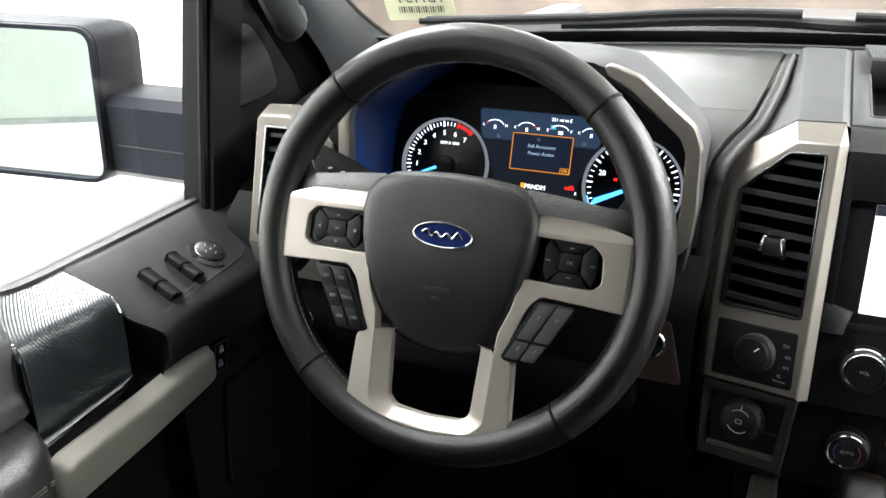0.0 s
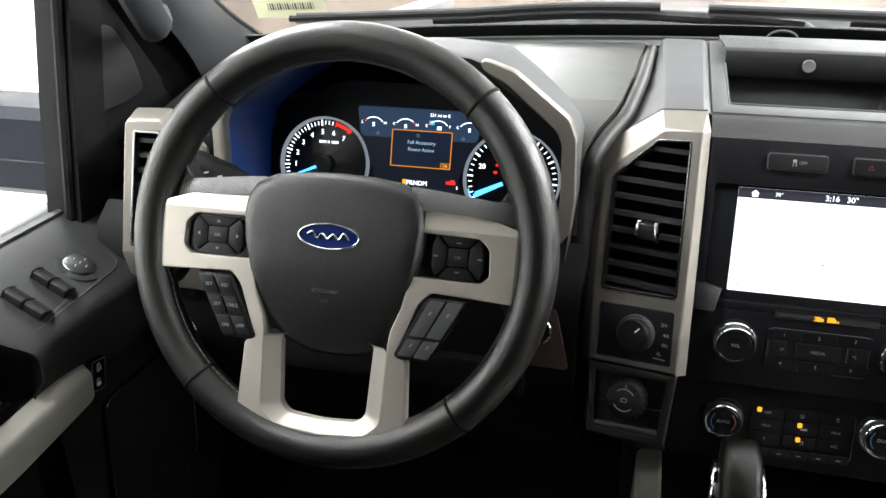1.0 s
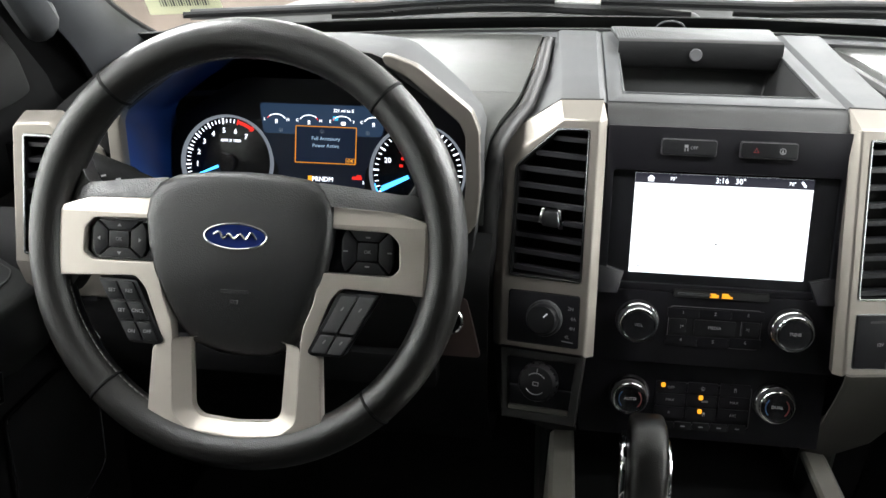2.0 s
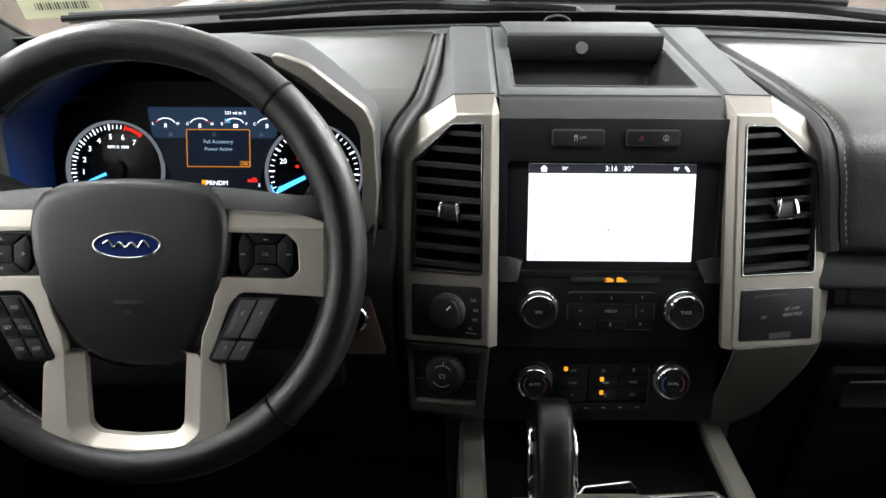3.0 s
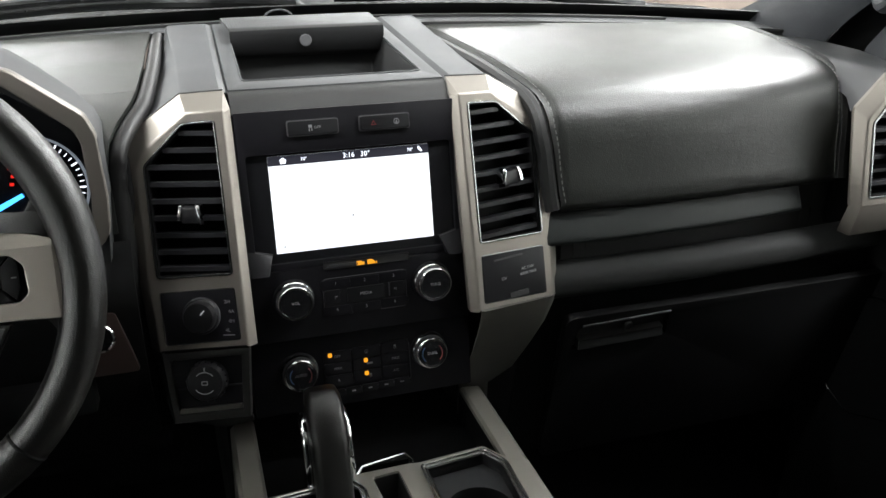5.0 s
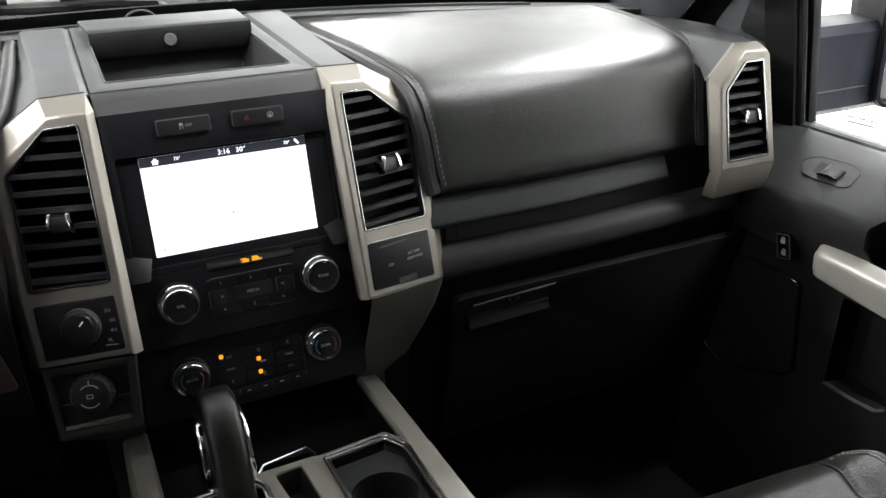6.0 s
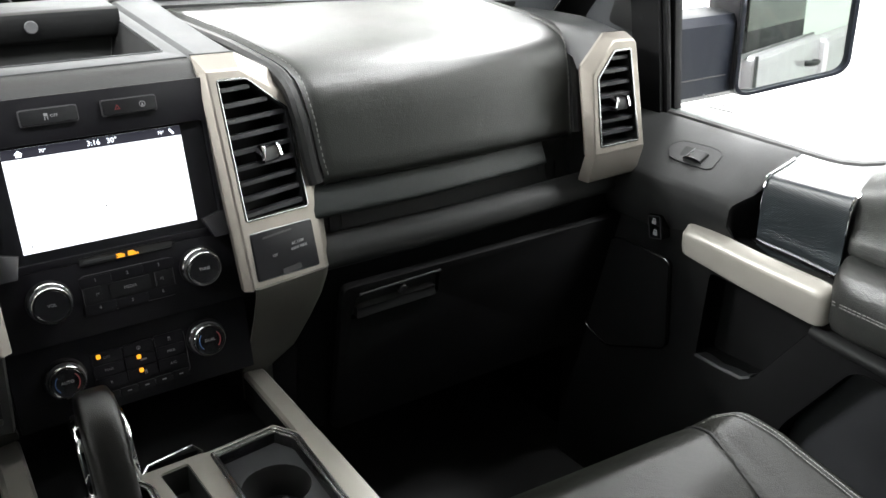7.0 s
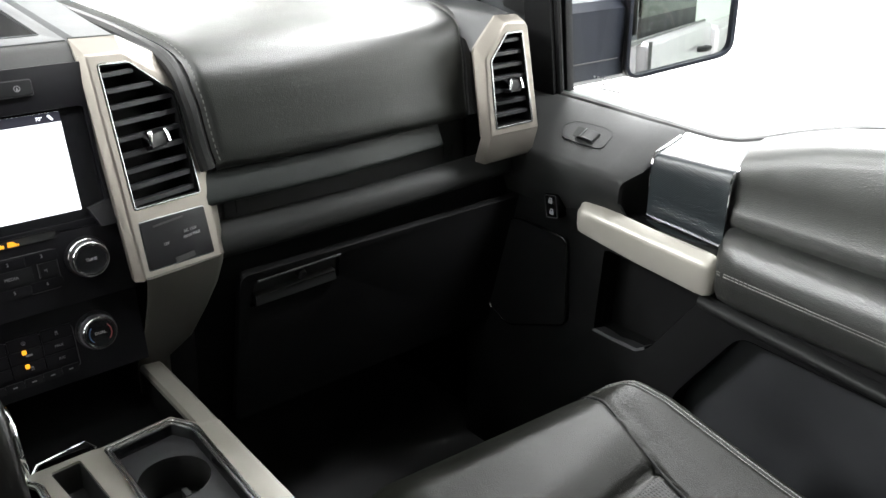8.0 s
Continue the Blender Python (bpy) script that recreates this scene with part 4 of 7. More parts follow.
    # cheek that drops from the bezel to the console
    if s > 0:
        rings = [((0.1265, -0.0812, 0.6816), (0.1300, -0.0817, 0.6811), (0.2165, -0.0590, 0.6761), (0.2240, -0.0550, 0.6761), (0.2310, -0.0440, 0.6756), (0.235, 0.08, 0.6755)),
                 ((0.1265, -0.0790, 0.6700), (0.1300, -0.0795, 0.6690), (0.2160, -0.0560, 0.6650), (0.2235, -0.0515, 0.6650), (0.2305, -0.0400, 0.6660), (0.234, 0.08, 0.6660)),
                 ((0.1275, -0.0640, 0.6400), (0.1310, -0.0645, 0.6390), (0.2110, -0.0480, 0.6380), (0.2180, -0.0430, 0.6380), (0.2245, -0.0280, 0.6380), (0.229, 0.08, 0.6380)),
                 ((0.1280, -0.0440, 0.6050), (0.1315, -0.0445, 0.6040), (0.2010, -0.0345, 0.6030), (0.2065, -0.0290, 0.6030), (0.2130, -0.0130, 0.6030), (0.219, 0.08, 0.6030)),
                 ((0.1280, -0.0220, 0.5680), (0.1315, -0.0225, 0.5670), (0.1840, -0.0175, 0.5640), (0.1900, -0.0130, 0.5630), (0.1970, 0.0020, 0.5620), (0.205, 0.08, 0.5600)),
                 ((0.1280, 0.0050, 0.5330), (0.1310, 0.0045, 0.5330), (0.1560, 0.0040, 0.5310), (0.1610, 0.0070, 0.5300), (0.1690, 0.0180, 0.5280), (0.176, 0.09, 0.5250)),
                 ((0.1280, 0.0100, 0.4800), (0.1310, 0.0100, 0.4700), (0.1540, 0.0100, 0.4600), (0.1590, 0.0120, 0.4500), (0.1640, 0.0180, 0.4000), (0.170, 0.09, 0.3000))]
    else:
        rings = [((0.1330, -0.0990, 0.6060), (0.2110, -0.0835, 0.6020), (0.2200, -0.0300, 0.6000), (0.222, 0.08, 0.6000)),
                 ((0.1300, -0.0600, 0.5750), (0.1940, -0.0250, 0.5630), (0.2030, 0.0050, 0.5600), (0.204, 0.08, 0.5600)),
                 ((0.1285, 0.0060, 0.5330), (0.1600, 0.0040, 0.5310), (0.1690, 0.0180, 0.5280), (0.176, 0.09, 0.5250)),
                 ((0.1285, 0.0100, 0.4800), (0.1600, 0.0100, 0.4500), (0.1640, 0.0180, 0.4000), (0.170, 0.09, 0.3000))]
    rows = [[Vector((s * a, y, z)) for a, y, z in r] for r in rings]
    part("side_cheek", thick(loft(rows, closed=False), 0.004), SHADESATIN if s > 0 else PLASTIC, dash, "satin side panel, darkened as in shade" if s > 0 else "dark side panel", angle=50)

# ---- centre panel: buttons, touchscreen, radio and climate controls ----
def scr(x, z, off=0.0):
    n = Vector((0, -1, 0.2)).normalized()
    return Vector((x, -0.0304 + 0.2 * (z - 0.757), z)) + n * off


SCN = axes(scr(0, 0.80), (1, 0, 0), (0, 0.2, 1))  # local y 0 at z 0.80
LY = lambda z: (z - 0.80) * 1.0198
panel = thing("centre_panel", (0, -0.02, 0.60), "gloss and satin black centre panel of the dashboard", "panel", kind="structure")
top = [(-0.1175, LY(0.903)), (0.1175, LY(0.903)), (0.1185, LY(0.738)), (-0.1185, LY(0.738))]
part("upper_panel", plate(top, [rrect(0.001, LY(0.8025), 0.222, 0.1165, 0.004)], 0.02, 0.001), PANELBLK, panel, fn=at(SCN, 0, 0, 0.004))
for s in (-1, 1):
    wedge = [[(s * 0.1180, -0.0655, d), (s * 0.0985, -0.0655, d), (s * 0.0925, -0.0455, d - e), (s * 0.1180, -0.0385, d - e)] for d, e in ((0.002, 0.002), (0.016, 0.012))]
    part("corner_ledge", soften(loft(wedge), 0.001), PANELBLK, panel, fn=at(SCN))


def press_button(parent, m, x, y, w, h, legends=(), depth=0.003, mtl=None, r=0.0025):
    b = part("button", plate(rrect(0, 0, w, h, r), depth=depth + 0.002, bev=0.0008), mtl or BUTTON, parent, fn=at(m, x, y, depth))
    for kind, dx, dy, size, mt in legends:
        if isinstance(kind, str):
            part("legend", letters(kind, size), mt, b, "pale legend", fn=at(m, x + dx, y + dy, depth + 0.0003))
        else:
            part("legend", kind(size), mt, b, "pale legend", fn=at(m, x + dx, y + dy, depth + 0.0003))
    return b


def icon_bar(sz):
    return plate(rrect(0, 0, sz * 1.6, sz * 0.5, sz * 0.1), depth=0.0003)


def icon_car(sz):
    return merge([plate(rrect(0, 0.25 * sz, 0.6 * sz, 0.5 * sz, 0.08 * sz), depth=0.0003), plate(rrect(-0.2 * sz, -0.35 * sz, 0.15 * sz, 0.5 * sz, 0.03 * sz), depth=0.0003), plate(rrect(0.25 * sz, -0.3 * sz, 0.15 * sz, 0.5 * sz, 0.03 * sz), depth=0.0003)])


def icon_tri(sz):
    return plate([(-0.5 * sz, -0.4 * sz), (0.5 * sz, -0.4 * sz), (0, 0.5 * sz)], [[(-0.26 * sz, -0.26 * sz), (0.26 * sz, -0.26 * sz), (0, 0.22 * sz)]], 0.0003)


def icon_round(sz):
    return merge([ring_plate([(0.5 * sz * math.cos(a * 0.3491), 0.5 * sz * math.sin(a * 0.3491)) for a in range(18)], 0.1 * sz, 0.0003), plate([(-0.2 * sz, -0.3 * sz), (0.2 * sz, -0.3 * sz), (0, 0.3 * sz)], depth=0.0003)])


def icon_arrow(sz):
    return plate([(-0.5 * sz, -0.3 * sz), (0.5 * sz, -0.3 * sz), (0, 0.35 * sz)], depth=0.0003)


hz = thing("upper_switch_bank", scr(0, 0.88), "two black rounded buttons above the touchscreen", "switch panel")
press_button(hz, SCN, -0.0378, LY(0.8838), 0.0525, 0.0150, [(icon_car, -0.003, 0, 0.006, DIMPRINT), ("OFF", 0.0045, 0, 0.0042, DIMPRINT)], 0.0085)
press_button(hz, SCN, 0.0390, LY(0.8838), 0.0535, 0.0150, [(icon_tri, -0.0125, 0, 0.006, REDDIM), (icon_round, 0.0125, 0, 0.0062, DIMPRINT)], 0.0085)
part("button_surround", ring_plate(rrect(-0.0378, LY(0.8838), 0.0545, 0.017, 0.003), 0.0009, 0.002), GREYGRIP, hz, fn=at(SCN, 0, 0, 0.0055))
part("button_surround", ring_plate(rrect(0.0390, LY(0.8838), 0.0555, 0.017, 0.003), 0.0009, 0.002), GREYGRIP, hz, fn=at(SCN, 0, 0, 0.0055))

ts = thing("touchscreen", scr(0, 0.745), "lit touchscreen showing an almost white map and a dark header bar", "touchscreen")
part("screen_frame", plate(rrect(0.001, LY(0.8025), 0.2225, 0.117, 0.004), depth=0.01), PIANO, ts, "gloss black frame", fn=at(SCN, 0, 0, -0.002))
SW, SH = 0.1745, 0.1035
disp = part("display", plate(rrect(0, 0, SW, SH, 0.0004, 1), depth=0.0006), SCREENWHITE, ts, "white map", fn=at(SCN, 0, LY(0.8062), -0.0012))
hd = part("header", plate(rrect(0, SH / 2 - 0.0050, SW, 0.0100, 0.0003, 1), depth=0.0004), SCREENTOP, ts, "dark header bar", fn=at(SCN, 0, LY(0.8062), -0.0006))
for txt, dx, sz in (("3:16", -0.0015, 0.0076), ("30\u00b0", 0.0165, 0.0076), ("70\u00b0", -0.0495, 0.0050), ("70\u00b0", 0.0665, 0.0050)):
    part("legend", letters(txt, sz), WHITEGLOW, hd, "white figures", fn=at(SCN, dx, LY(0.8062) + SH / 2 - 0.0051, -0.0004))
home = merge([plate([(-0.004, 0), (0.004, 0), (0, 0.0034)], depth=0.0003), plate(rrect(0, -0.0015, 0.0054, 0.003, 0.0002, 1), depth=0.0003)])
part("home_icon", home, WHITEGLOW, hd, fn=at(SCN, -0.0715, LY(0.8062) + SH / 2 - 0.0053, -0.0004))
part("phone_icon", merge([plate(rrect(0, 0, 0.0065, 0.0022, 0.0008), depth=0.0003)]), WHITEGLOW, hd, fn=at(SCN, 0.0775, LY(0.8062) + SH / 2 - 0.005, -0.0004, -0.9))
for dx, dy, sz in ((-0.002, -0.018, 0.003), (-0.078, -0.0445, 0.0026)):
    part("map_marker", icon_arrow(sz), INK, disp, "small dark arrow", fn=at(SCN, dx, LY(0.8062) + dy, -0.0003))
FAINT = glow("faint_map_line", (0.72, 0.78, 0.84), 1.0)
for dx, dy, w in ((-0.022, -0.003, 0.006), (0.001, 0.03, 0.005)):
    part("map_mark", plate(rrect(0, 0, w, 0.0009, 0.0003), depth=0.0002), FAINT, disp, fn=at(SCN, dx, LY(0.8062) + dy, -0.0004))

RM = axes((0, -0.0425, 0.7050), (1, 0, 0), (0, 0.12, 1))
CM = axes((0, -0.0400, 0.6255), (1, 0, 0), (0, 0.16, 1))
part("radio_panel", plate([(-0.1185, 0.034), (0.1185, 0.034), (0.1290, -0.046), (-0.1290, -0.046)], depth=0.02, bev=0.002), PANELBLK, panel, fn=at(RM))
part("climate_panel", plate([(-0.1275, 0.0330), (0.1275, 0.0330), (0.1265, -0.058), (-0.1265, -0.058)], depth=0.02, bev=0.002), PANELBLK, panel, fn=at(CM))


def knob(name, m, x, y, text, label, r=0.0212, tint=False):
    k = thing(name, (m @ Vector((x, y, 0))), label, "knob", "round control knobs")
    part("collar", lathe([(r + 0.0010, 0), (r + 0.0010, 0.003), (r, 0.005), (r - 0.001, 0.005)], 40), BUTTON, k, fn=at(m, x, y))
    part("ring", lathe([(r - 0.0006, 0.004), (r - 0.0006, 0.0085), (r - 0.0016, 0.0092), (r - 0.0018, 0.0152), (r - 0.0023, 0.0164), (r - 0.0030, 0.0168), (r - 0.0033, 0.0160)], 48, False), KNOBSATIN, k, "satin chrome ring", fn=at(m, x, y))
    part("bright_edge", lathe([(r, 0.0066), (r, 0.0084), (r - 0.0009, 0.0096), (r - 0.0014, 0.0090)], 48, False), CHROME, k, "bright chrome step", fn=at(m, x, y))
    part("front_edge", lathe([(r - 0.0022, 0.0160), (r - 0.0024, 0.0178), (r - 0.0031, 0.0186), (r - 0.0040, 0.0186), (r - 0.0044, 0.0172)], 48, False), CHROME, k, "bright chrome lip", fn=at(m, x, y))
    for i in range(40):
        part("knurl", box(-0.0005, 0.0003, -0.0004, 0.0004, 0.0098, 0.0150), KNOBSATIN, k, fn=at(m @ Matrix.Translation((x, y, 0)) @ Matrix.Rotation(i * math.pi / 20, 4, "Z"), r - 0.0016, 0, 0))
    cap = part("cap", lathe([(r - 0.0042, 0.012), (r - 0.0043, 0.0172), (r - 0.0056, 0.0182), (r * 0.5, 0.0180), (0.0, 0.0180)], 40), PIANO, k, "gloss black cap", fn=at(m, x, y))
    part("legend", letters(text, 0.0046), DIMPRINT, cap, "pale legend", fn=at(m, x, y + 0.0005, 0.0185))
    if tint:
        for sg, mt in ((-1, BLUEDIM), (1, WARMDIM)):
            arc = [(sg * 0.0118 * math.cos(radians(a)), 0.0118 * math.sin(radians(a)), 0.0184) for a in range(-45, 50, 8)]
            part("tint_arc", tube(arc, 0.0006, 5), mt, cap, fn=at(m, x, y))
    return k


KNOBSATIN = mat("satin_chrome", (0.30, 0.30, 0.31), 0.34, metal=1.0, vary=0.05, bump=0)
BLUEDIM = mat("dim_blue_mark", (0.02, 0.06, 0.14), 0.5, bump=0)
WARMDIM = mat("dim_red_mark_print", (0.14, 0.02, 0.02), 0.5, bump=0)
knob("volume_knob", RM, -0.0750, 0.0015, "VOL", "chrome ringed black volume knob")
knob("tuning_knob", RM, 0.0795, 0.0022, "TUNE", "chrome ringed black tuning knob")
knob("temperature_knob", CM, -0.0755, -0.0085, "AUTO", "chrome ringed black driver temperature knob", 0.0206, True)
knob("temperature_knob", CM, 0.0755, -0.0060, "DUAL", "chrome ringed black passenger temperature knob", 0.0206, True)

radio = thing("radio_controls", RM @ Vector((0, 0, 0)), "black radio keypad with a disc slot and amber lamps", "control panel")
part("disc_slot", plate(rrect(0.0075, 0.0338, 0.094, 0.0076, 0.0015), depth=0.001), RUBBER, radio, "dark disc slot", fn=at(RM, 0, 0, 0.0006))
part("slot_rim", ring_plate(rrect(0.0075, 0.0338, 0.096, 0.0094, 0.0022), 0.0008, 0.001), BUTTON, radio, fn=at(RM, 0, 0, 0.0012))
part("slot_shutter", plate(rrect(-0.019, 0.0330, 0.034, 0.0034, 0.001), depth=0.001, bev=0.0004), SPINE, radio, "grey slot lip", fn=at(RM, 0, 0, 0.0016))
seat_lamp = merge([plate(rrect(0, -0.0006, 0.0090, 0.0032, 0.0008), depth=0.0006), plate(rrect(-0.0012, 0.0014, 0.0060, 0.0016, 0.0004), depth=0.0006)])
part("amber_lamp", seat_lamp, AMBER, radio, "lit amber telltale", fn=at(RM, 0.0002, 0.0330, 0.0016))
seat_lamp = merge([plate([(-0.0045, -0.0022), (0.0045, -0.0022), (0.0042, -0.0002), (0.0012, 0.0028), (-0.0042, 0.0028)], depth=0.0006), plate(rrect(0.0056, -0.0012, 0.0012, 0.0020, 0.0002, 1), depth=0.0006)])
part("amber_lamp", seat_lamp, AMBER, radio, "lit amber telltale", fn=at(RM, 0.0124, 0.0330, 0.0016))
part("key_frame", ring_plate(rrect(0.0037, -0.0020, 0.0935, 0.0430, 0.005), 0.0006, 0.002), GREYGRIP, radio, fn=at(RM, 0, 0, 0.0012))
part("key_bed", plate(rrect(0.0037, -0.0020, 0.0925, 0.0420, 0.0045), depth=0.001), BUTTON, radio, "black key bed", fn=at(RM, 0, 0, 0.0010))
for txt, x, y in (("1", -0.0288, 0.0130), ("2", 0.0035, 0.0132), ("3", 0.0362, 0.0140), ("4", -0.0288, -0.0170), ("5", 0.0040, -0.0172), ("6", 0.0362, -0.0160)):
    press_button(radio, RM, x, y - 0.001, 0.0316, 0.0108, [(txt, 0, 0.001, 0.0050, DIMPRINT)], 0.0014, PANELBLK, r=0.0012)
press_button(radio, RM, -0.0330, -0.0018, 0.0165, 0.0160, [("|<", 0.004, 0, 0.0044, DIMPRINT)], 0.0020, r=0.0012)
press_button(radio, RM, 0.0040, -0.0018, 0.0415, 0.0160, [("MEDIA", 0, 0, 0.0046, DIMPRINT)], 0.0022, r=0.0012)
press_button(radio, RM, 0.0400, -0.0012, 0.0165, 0.0160, [(">|", -0.003, 0, 0.0044, DIMPRINT)], 0.0020, r=0.0012)
part("key_edge", box(0.0300, 0.0306, -0.0085, 0.0070, 0.0020, 0.0030), GREYGRIP, radio, fn=at(RM))

clim = thing("climate_controls", CM @ Vector((0, -0.01, 0)), "black climate keypad with three lit amber lamps", "control panel")
part("key_frame", ring_plate(rrect(0.0035, -0.0165, 0.0990, 0.0480, 0.004), 0.0006, 0.002), GREYGRIP, clim, fn=at(CM, 0, 0, 0.0010))
grid = [("OFF", -0.0315, 0.0018), (icon_round, 0.0020, 0.0025), (icon_car, 0.0355, 0.0035), ("MAX", -0.0315, -0.0125), (icon_bar, 0.0020, -0.0118), ("MAX", 0.0355, -0.0108), ("R", -0.0315, -0.0272), (icon_car, 0.0020, -0.0265), ("A/C", 0.0355, -0.0255)]
for g, x, y in grid:
    press_button(clim, CM, x, y, 0.0315, 0.0130, [(g, 0.003 if abs(x) < 0.03 and y < 0 else 0.0, 0, 0.0042, DIMPRINT)], 0.0014, PANELBLK, r=0.0012)
for x, y in ((-0.0398, 0.0045), (0.0006, -0.0074), (0.0006, -0.0232)):
    part("amber_lamp", plate(rrect(0, 0, 0.0046, 0.0050, 0.0016), depth=0.0008), AMBER, clim, "lit amber lamp", fn=at(CM, x, y, 0.0028))
for i in range(5):
    press_button(clim, CM, -0.0345 + 0.0190 * i, -0.0425 + 0.0005 * i, 0.0180, 0.0090, [(icon_bar, 0, 0, 0.0028, DIMPRINT)], 0.0018, r=0.0012)


# ---- steering wheel ----
WM = axes((-0.4275, -0.2301, 0.8405), (1, 0, 0), (0, math.sin(radians(18)), math.cos(radians(18))))
RIMF = WM @ Matrix.Translation((0.0, 0.0, -0.010))
SPOKE = WM @ Matrix.Translation((0.0, 0.0015, 0.004))
wheel = thing("steering_wheel", (-0.4295, -0.20, 0.84), "black leather steering wheel with satin champagne spokes", "steering wheel")


def rim_ring(a, grow=0.0):
    """Cross-section of the rim at angle a (degrees, from three o'clock)."""
    c, s = math.cos(radians(a)), math.sin(radians(a))
    grip = math.exp(-((abs(((a + 360) % 360 + 90) % 360 - 180) - 65) / 16) ** 2) * 0.0012
    ra, rb = 0.0168 + grow + grip, 0.0178 + grow + grip
    R = 0.1745
    return [Vector((c * (R + ra * math.cos(k)), s * (R + ra * math.cos(k)), rb * math.sin(k))) for k in [2 * math.pi * j / 20 for j in range(20)]]


rings = [rim_ring(a) for a in range(0, 361, 4)]
part("rim", loft(rings, True, False), RIMLEATHER, wheel, "black perforated leather rim", fn=at(RIMF), angle=80)
SEAMS = (47.5, 132.5, 227, 313)
for a in SEAMS:
    g = [rim_ring(a + d, e) for d, e in ((-0.55, -0.001), (-0.42, 0.0007), (0.42, 0.0007), (0.55, -0.001))]
    part("rim_seam", loft(g, True, False), DARK, wheel, "dark leather seam", fn=at(RIMF), angle=80)
st = []
for a in range(-40, 222, 1):
    c, s = math.cos(radians(a)), math.sin(radians(a))
    st.append(Vector((c * 0.1585, s * 0.1585, 0.0035)))
tagged(part("stitching", stitches(st, 0.0060, 0.0040, 0.0011), THREAD, wheel, "grey thread on the inside of the rim", fn=at(RIMF)), kind="stuff")
st = [Vector((math.cos(radians(a)) * 0.1585, math.sin(radians(a)) * 0.1585, 0.0035)) for a in range(214, 247)] 
tagged(part("stitching", stitches(st, 0.0064, 0.0036, 0.0009), PALETHREAD, wheel, fn=at(RIMF)), kind="stuff")
st = [Vector((math.cos(radians(a)) * 0.1585, math.sin(radians(a)) * 0.1585, 0.0035)) for a in range(297, 322)]
tagged(part("stitching", stitches(st, 0.0064, 0.0036, 0.0009), PALETHREAD, wheel, fn=at(RIMF)), kind="stuff")

ch = [Vector((math.cos(radians(a)) * 0.1587, math.sin(radians(a)) * 0.1587, 0.0026)) for a in range(0, 360, 3)]
part("stitch_channel", tube(ch, 0.0009, 5, True), RUBBER, wheel, "dark seam channel", fn=at(RIMF))

# airbag cover: domed shield
half = [(0.0, 0.0635), (0.030, 0.0625), (0.056, 0.0592), (0.072, 0.0520), (0.0800, 0.0390), (0.0820, 0.0240), (0.0800, 0.0020), (0.0745, -0.0240), (0.0660, -0.0480), (0.0565, -0.0700), (0.0440, -0.0865), (0.0220, -0.0950), (0.0, -0.0965)]
shield = half + [(-x, y) for x, y in half[-2:0:-1]]


def scaled(pts, k, z, cy=-0.008):
    return [(x * k, cy + (y - cy) * k, z) for x, y in pts]


rings = [scaled(shield, k, z) for k, z in ((0.97, -0.034), (1.0, -0.010), (0.992, -0.001), (0.965, 0.0040), (0.92, 0.0060), (0.86, 0.0068), (0.80, 0.0071), (0.7, 0.0073), (0.6, 0.0074), (0.35, 0.0075), (0.12, 0.0075))]
rings = [[(x, y, z - 1.9 * (y - 0.012) ** 2 * max(0.35, min(1.0, (z + 0.04) / 0.04))) for x, y, z in r] for r in rings]
hub = part("airbag_cover", loft(rings), HUBSKIN, wheel, "black grained airbag cover", fn=at(WM), angle=50)
for dx, dy, w in ((0.0, -0.036, 0.024), (0.0, -0.0445, 0.007)):
    part("embossed_mark", plate(rrect(0, 0, w, 0.0028, 0.0008), depth=0.0014), HUBSKIN, hub, fn=at(WM, dx, dy, 0.0076))
ell = lambda a, b, n=40: [(a * math.cos(2 * math.pi * i / n), b * math.sin(2 * math.pi * i / n)) for i in range(n)]
EM = WM @ Matrix.Translation((0.0005, 0.0100, 0.0060))
badge = part("badge", plate(ell(0.0265, 0.0103), depth=0.002), BLUEBADGE, wheel, "blue oval badge with a chrome edge", fn=at(EM, 0, 0, 0.0022))
part("badge_rim", tube([(x, y, 0.0024) for x, y in ell(0.0268, 0.0105)], 0.0010, 8, True), CHROME, badge, fn=at(EM))
part("badge_backing", plate(ell(0.0315, 0.0145), depth=0.003, bev=0.001), HUBSKIN, badge, fn=at(EM, 0, 0, 0.0010))
wave = smooth_path([(-0.019, 0.001, 0.0024), (-0.014, 0.0035, 0.0024), (-0.0105, -0.0025, 0.0024), (-0.0060, 0.0018, 0.0024), (-0.001, -0.002, 0.0024), (0.004, 0.0018, 0.0024), (0.009, -0.002, 0.0024), (0.0135, 0.0035, 0.0024), (0.018, -0.0018, 0.0024)], 5)
part("badge_stroke", tube(wave, 0.0011, 6), CHROME, badge, "plain chrome flourish", fn=at(EM))

# satin spoke trim, one symmetric piece with openings for the key pads and the lower gap
rt = [(0.060, 0.0375), (0.134, 0.0345), (0.1570, 0.0275), (0.1770, 0.0165), (0.1800, -0.0190), (0.168, -0.0335), (0.0900, -0.0298), (0.0805, -0.0400), (0.0640, -0.0850), (0.0730, -0.0890), (0.0765, -0.1480), (0.0655, -0.1700), (0.0340, -0.1830), (0.0, -0.1865)]
outline = rounded(rt + [(-x, y) for x, y in rt[-2::-1]], 0.004, 3)
padhole = [(0.066, 0.0193), (0.1275, 0.0178), (0.1360, 0.0095), (0.1372, -0.0120), (0.1300, -0.0185), (0.066, -0.0178)]
gap = [(0.0425, -0.080), (0.0395, -0.1415), (0.0320, -0.1490), (0.0, -0.1515)]
gap = rounded(gap + [(-x, y) for x, y in gap[-2::-1]], 0.005, 3)
wide = [(0.0560, -0.080), (0.0540, -0.1460), (0.0400, -0.1580), (0.0, -0.1615)]
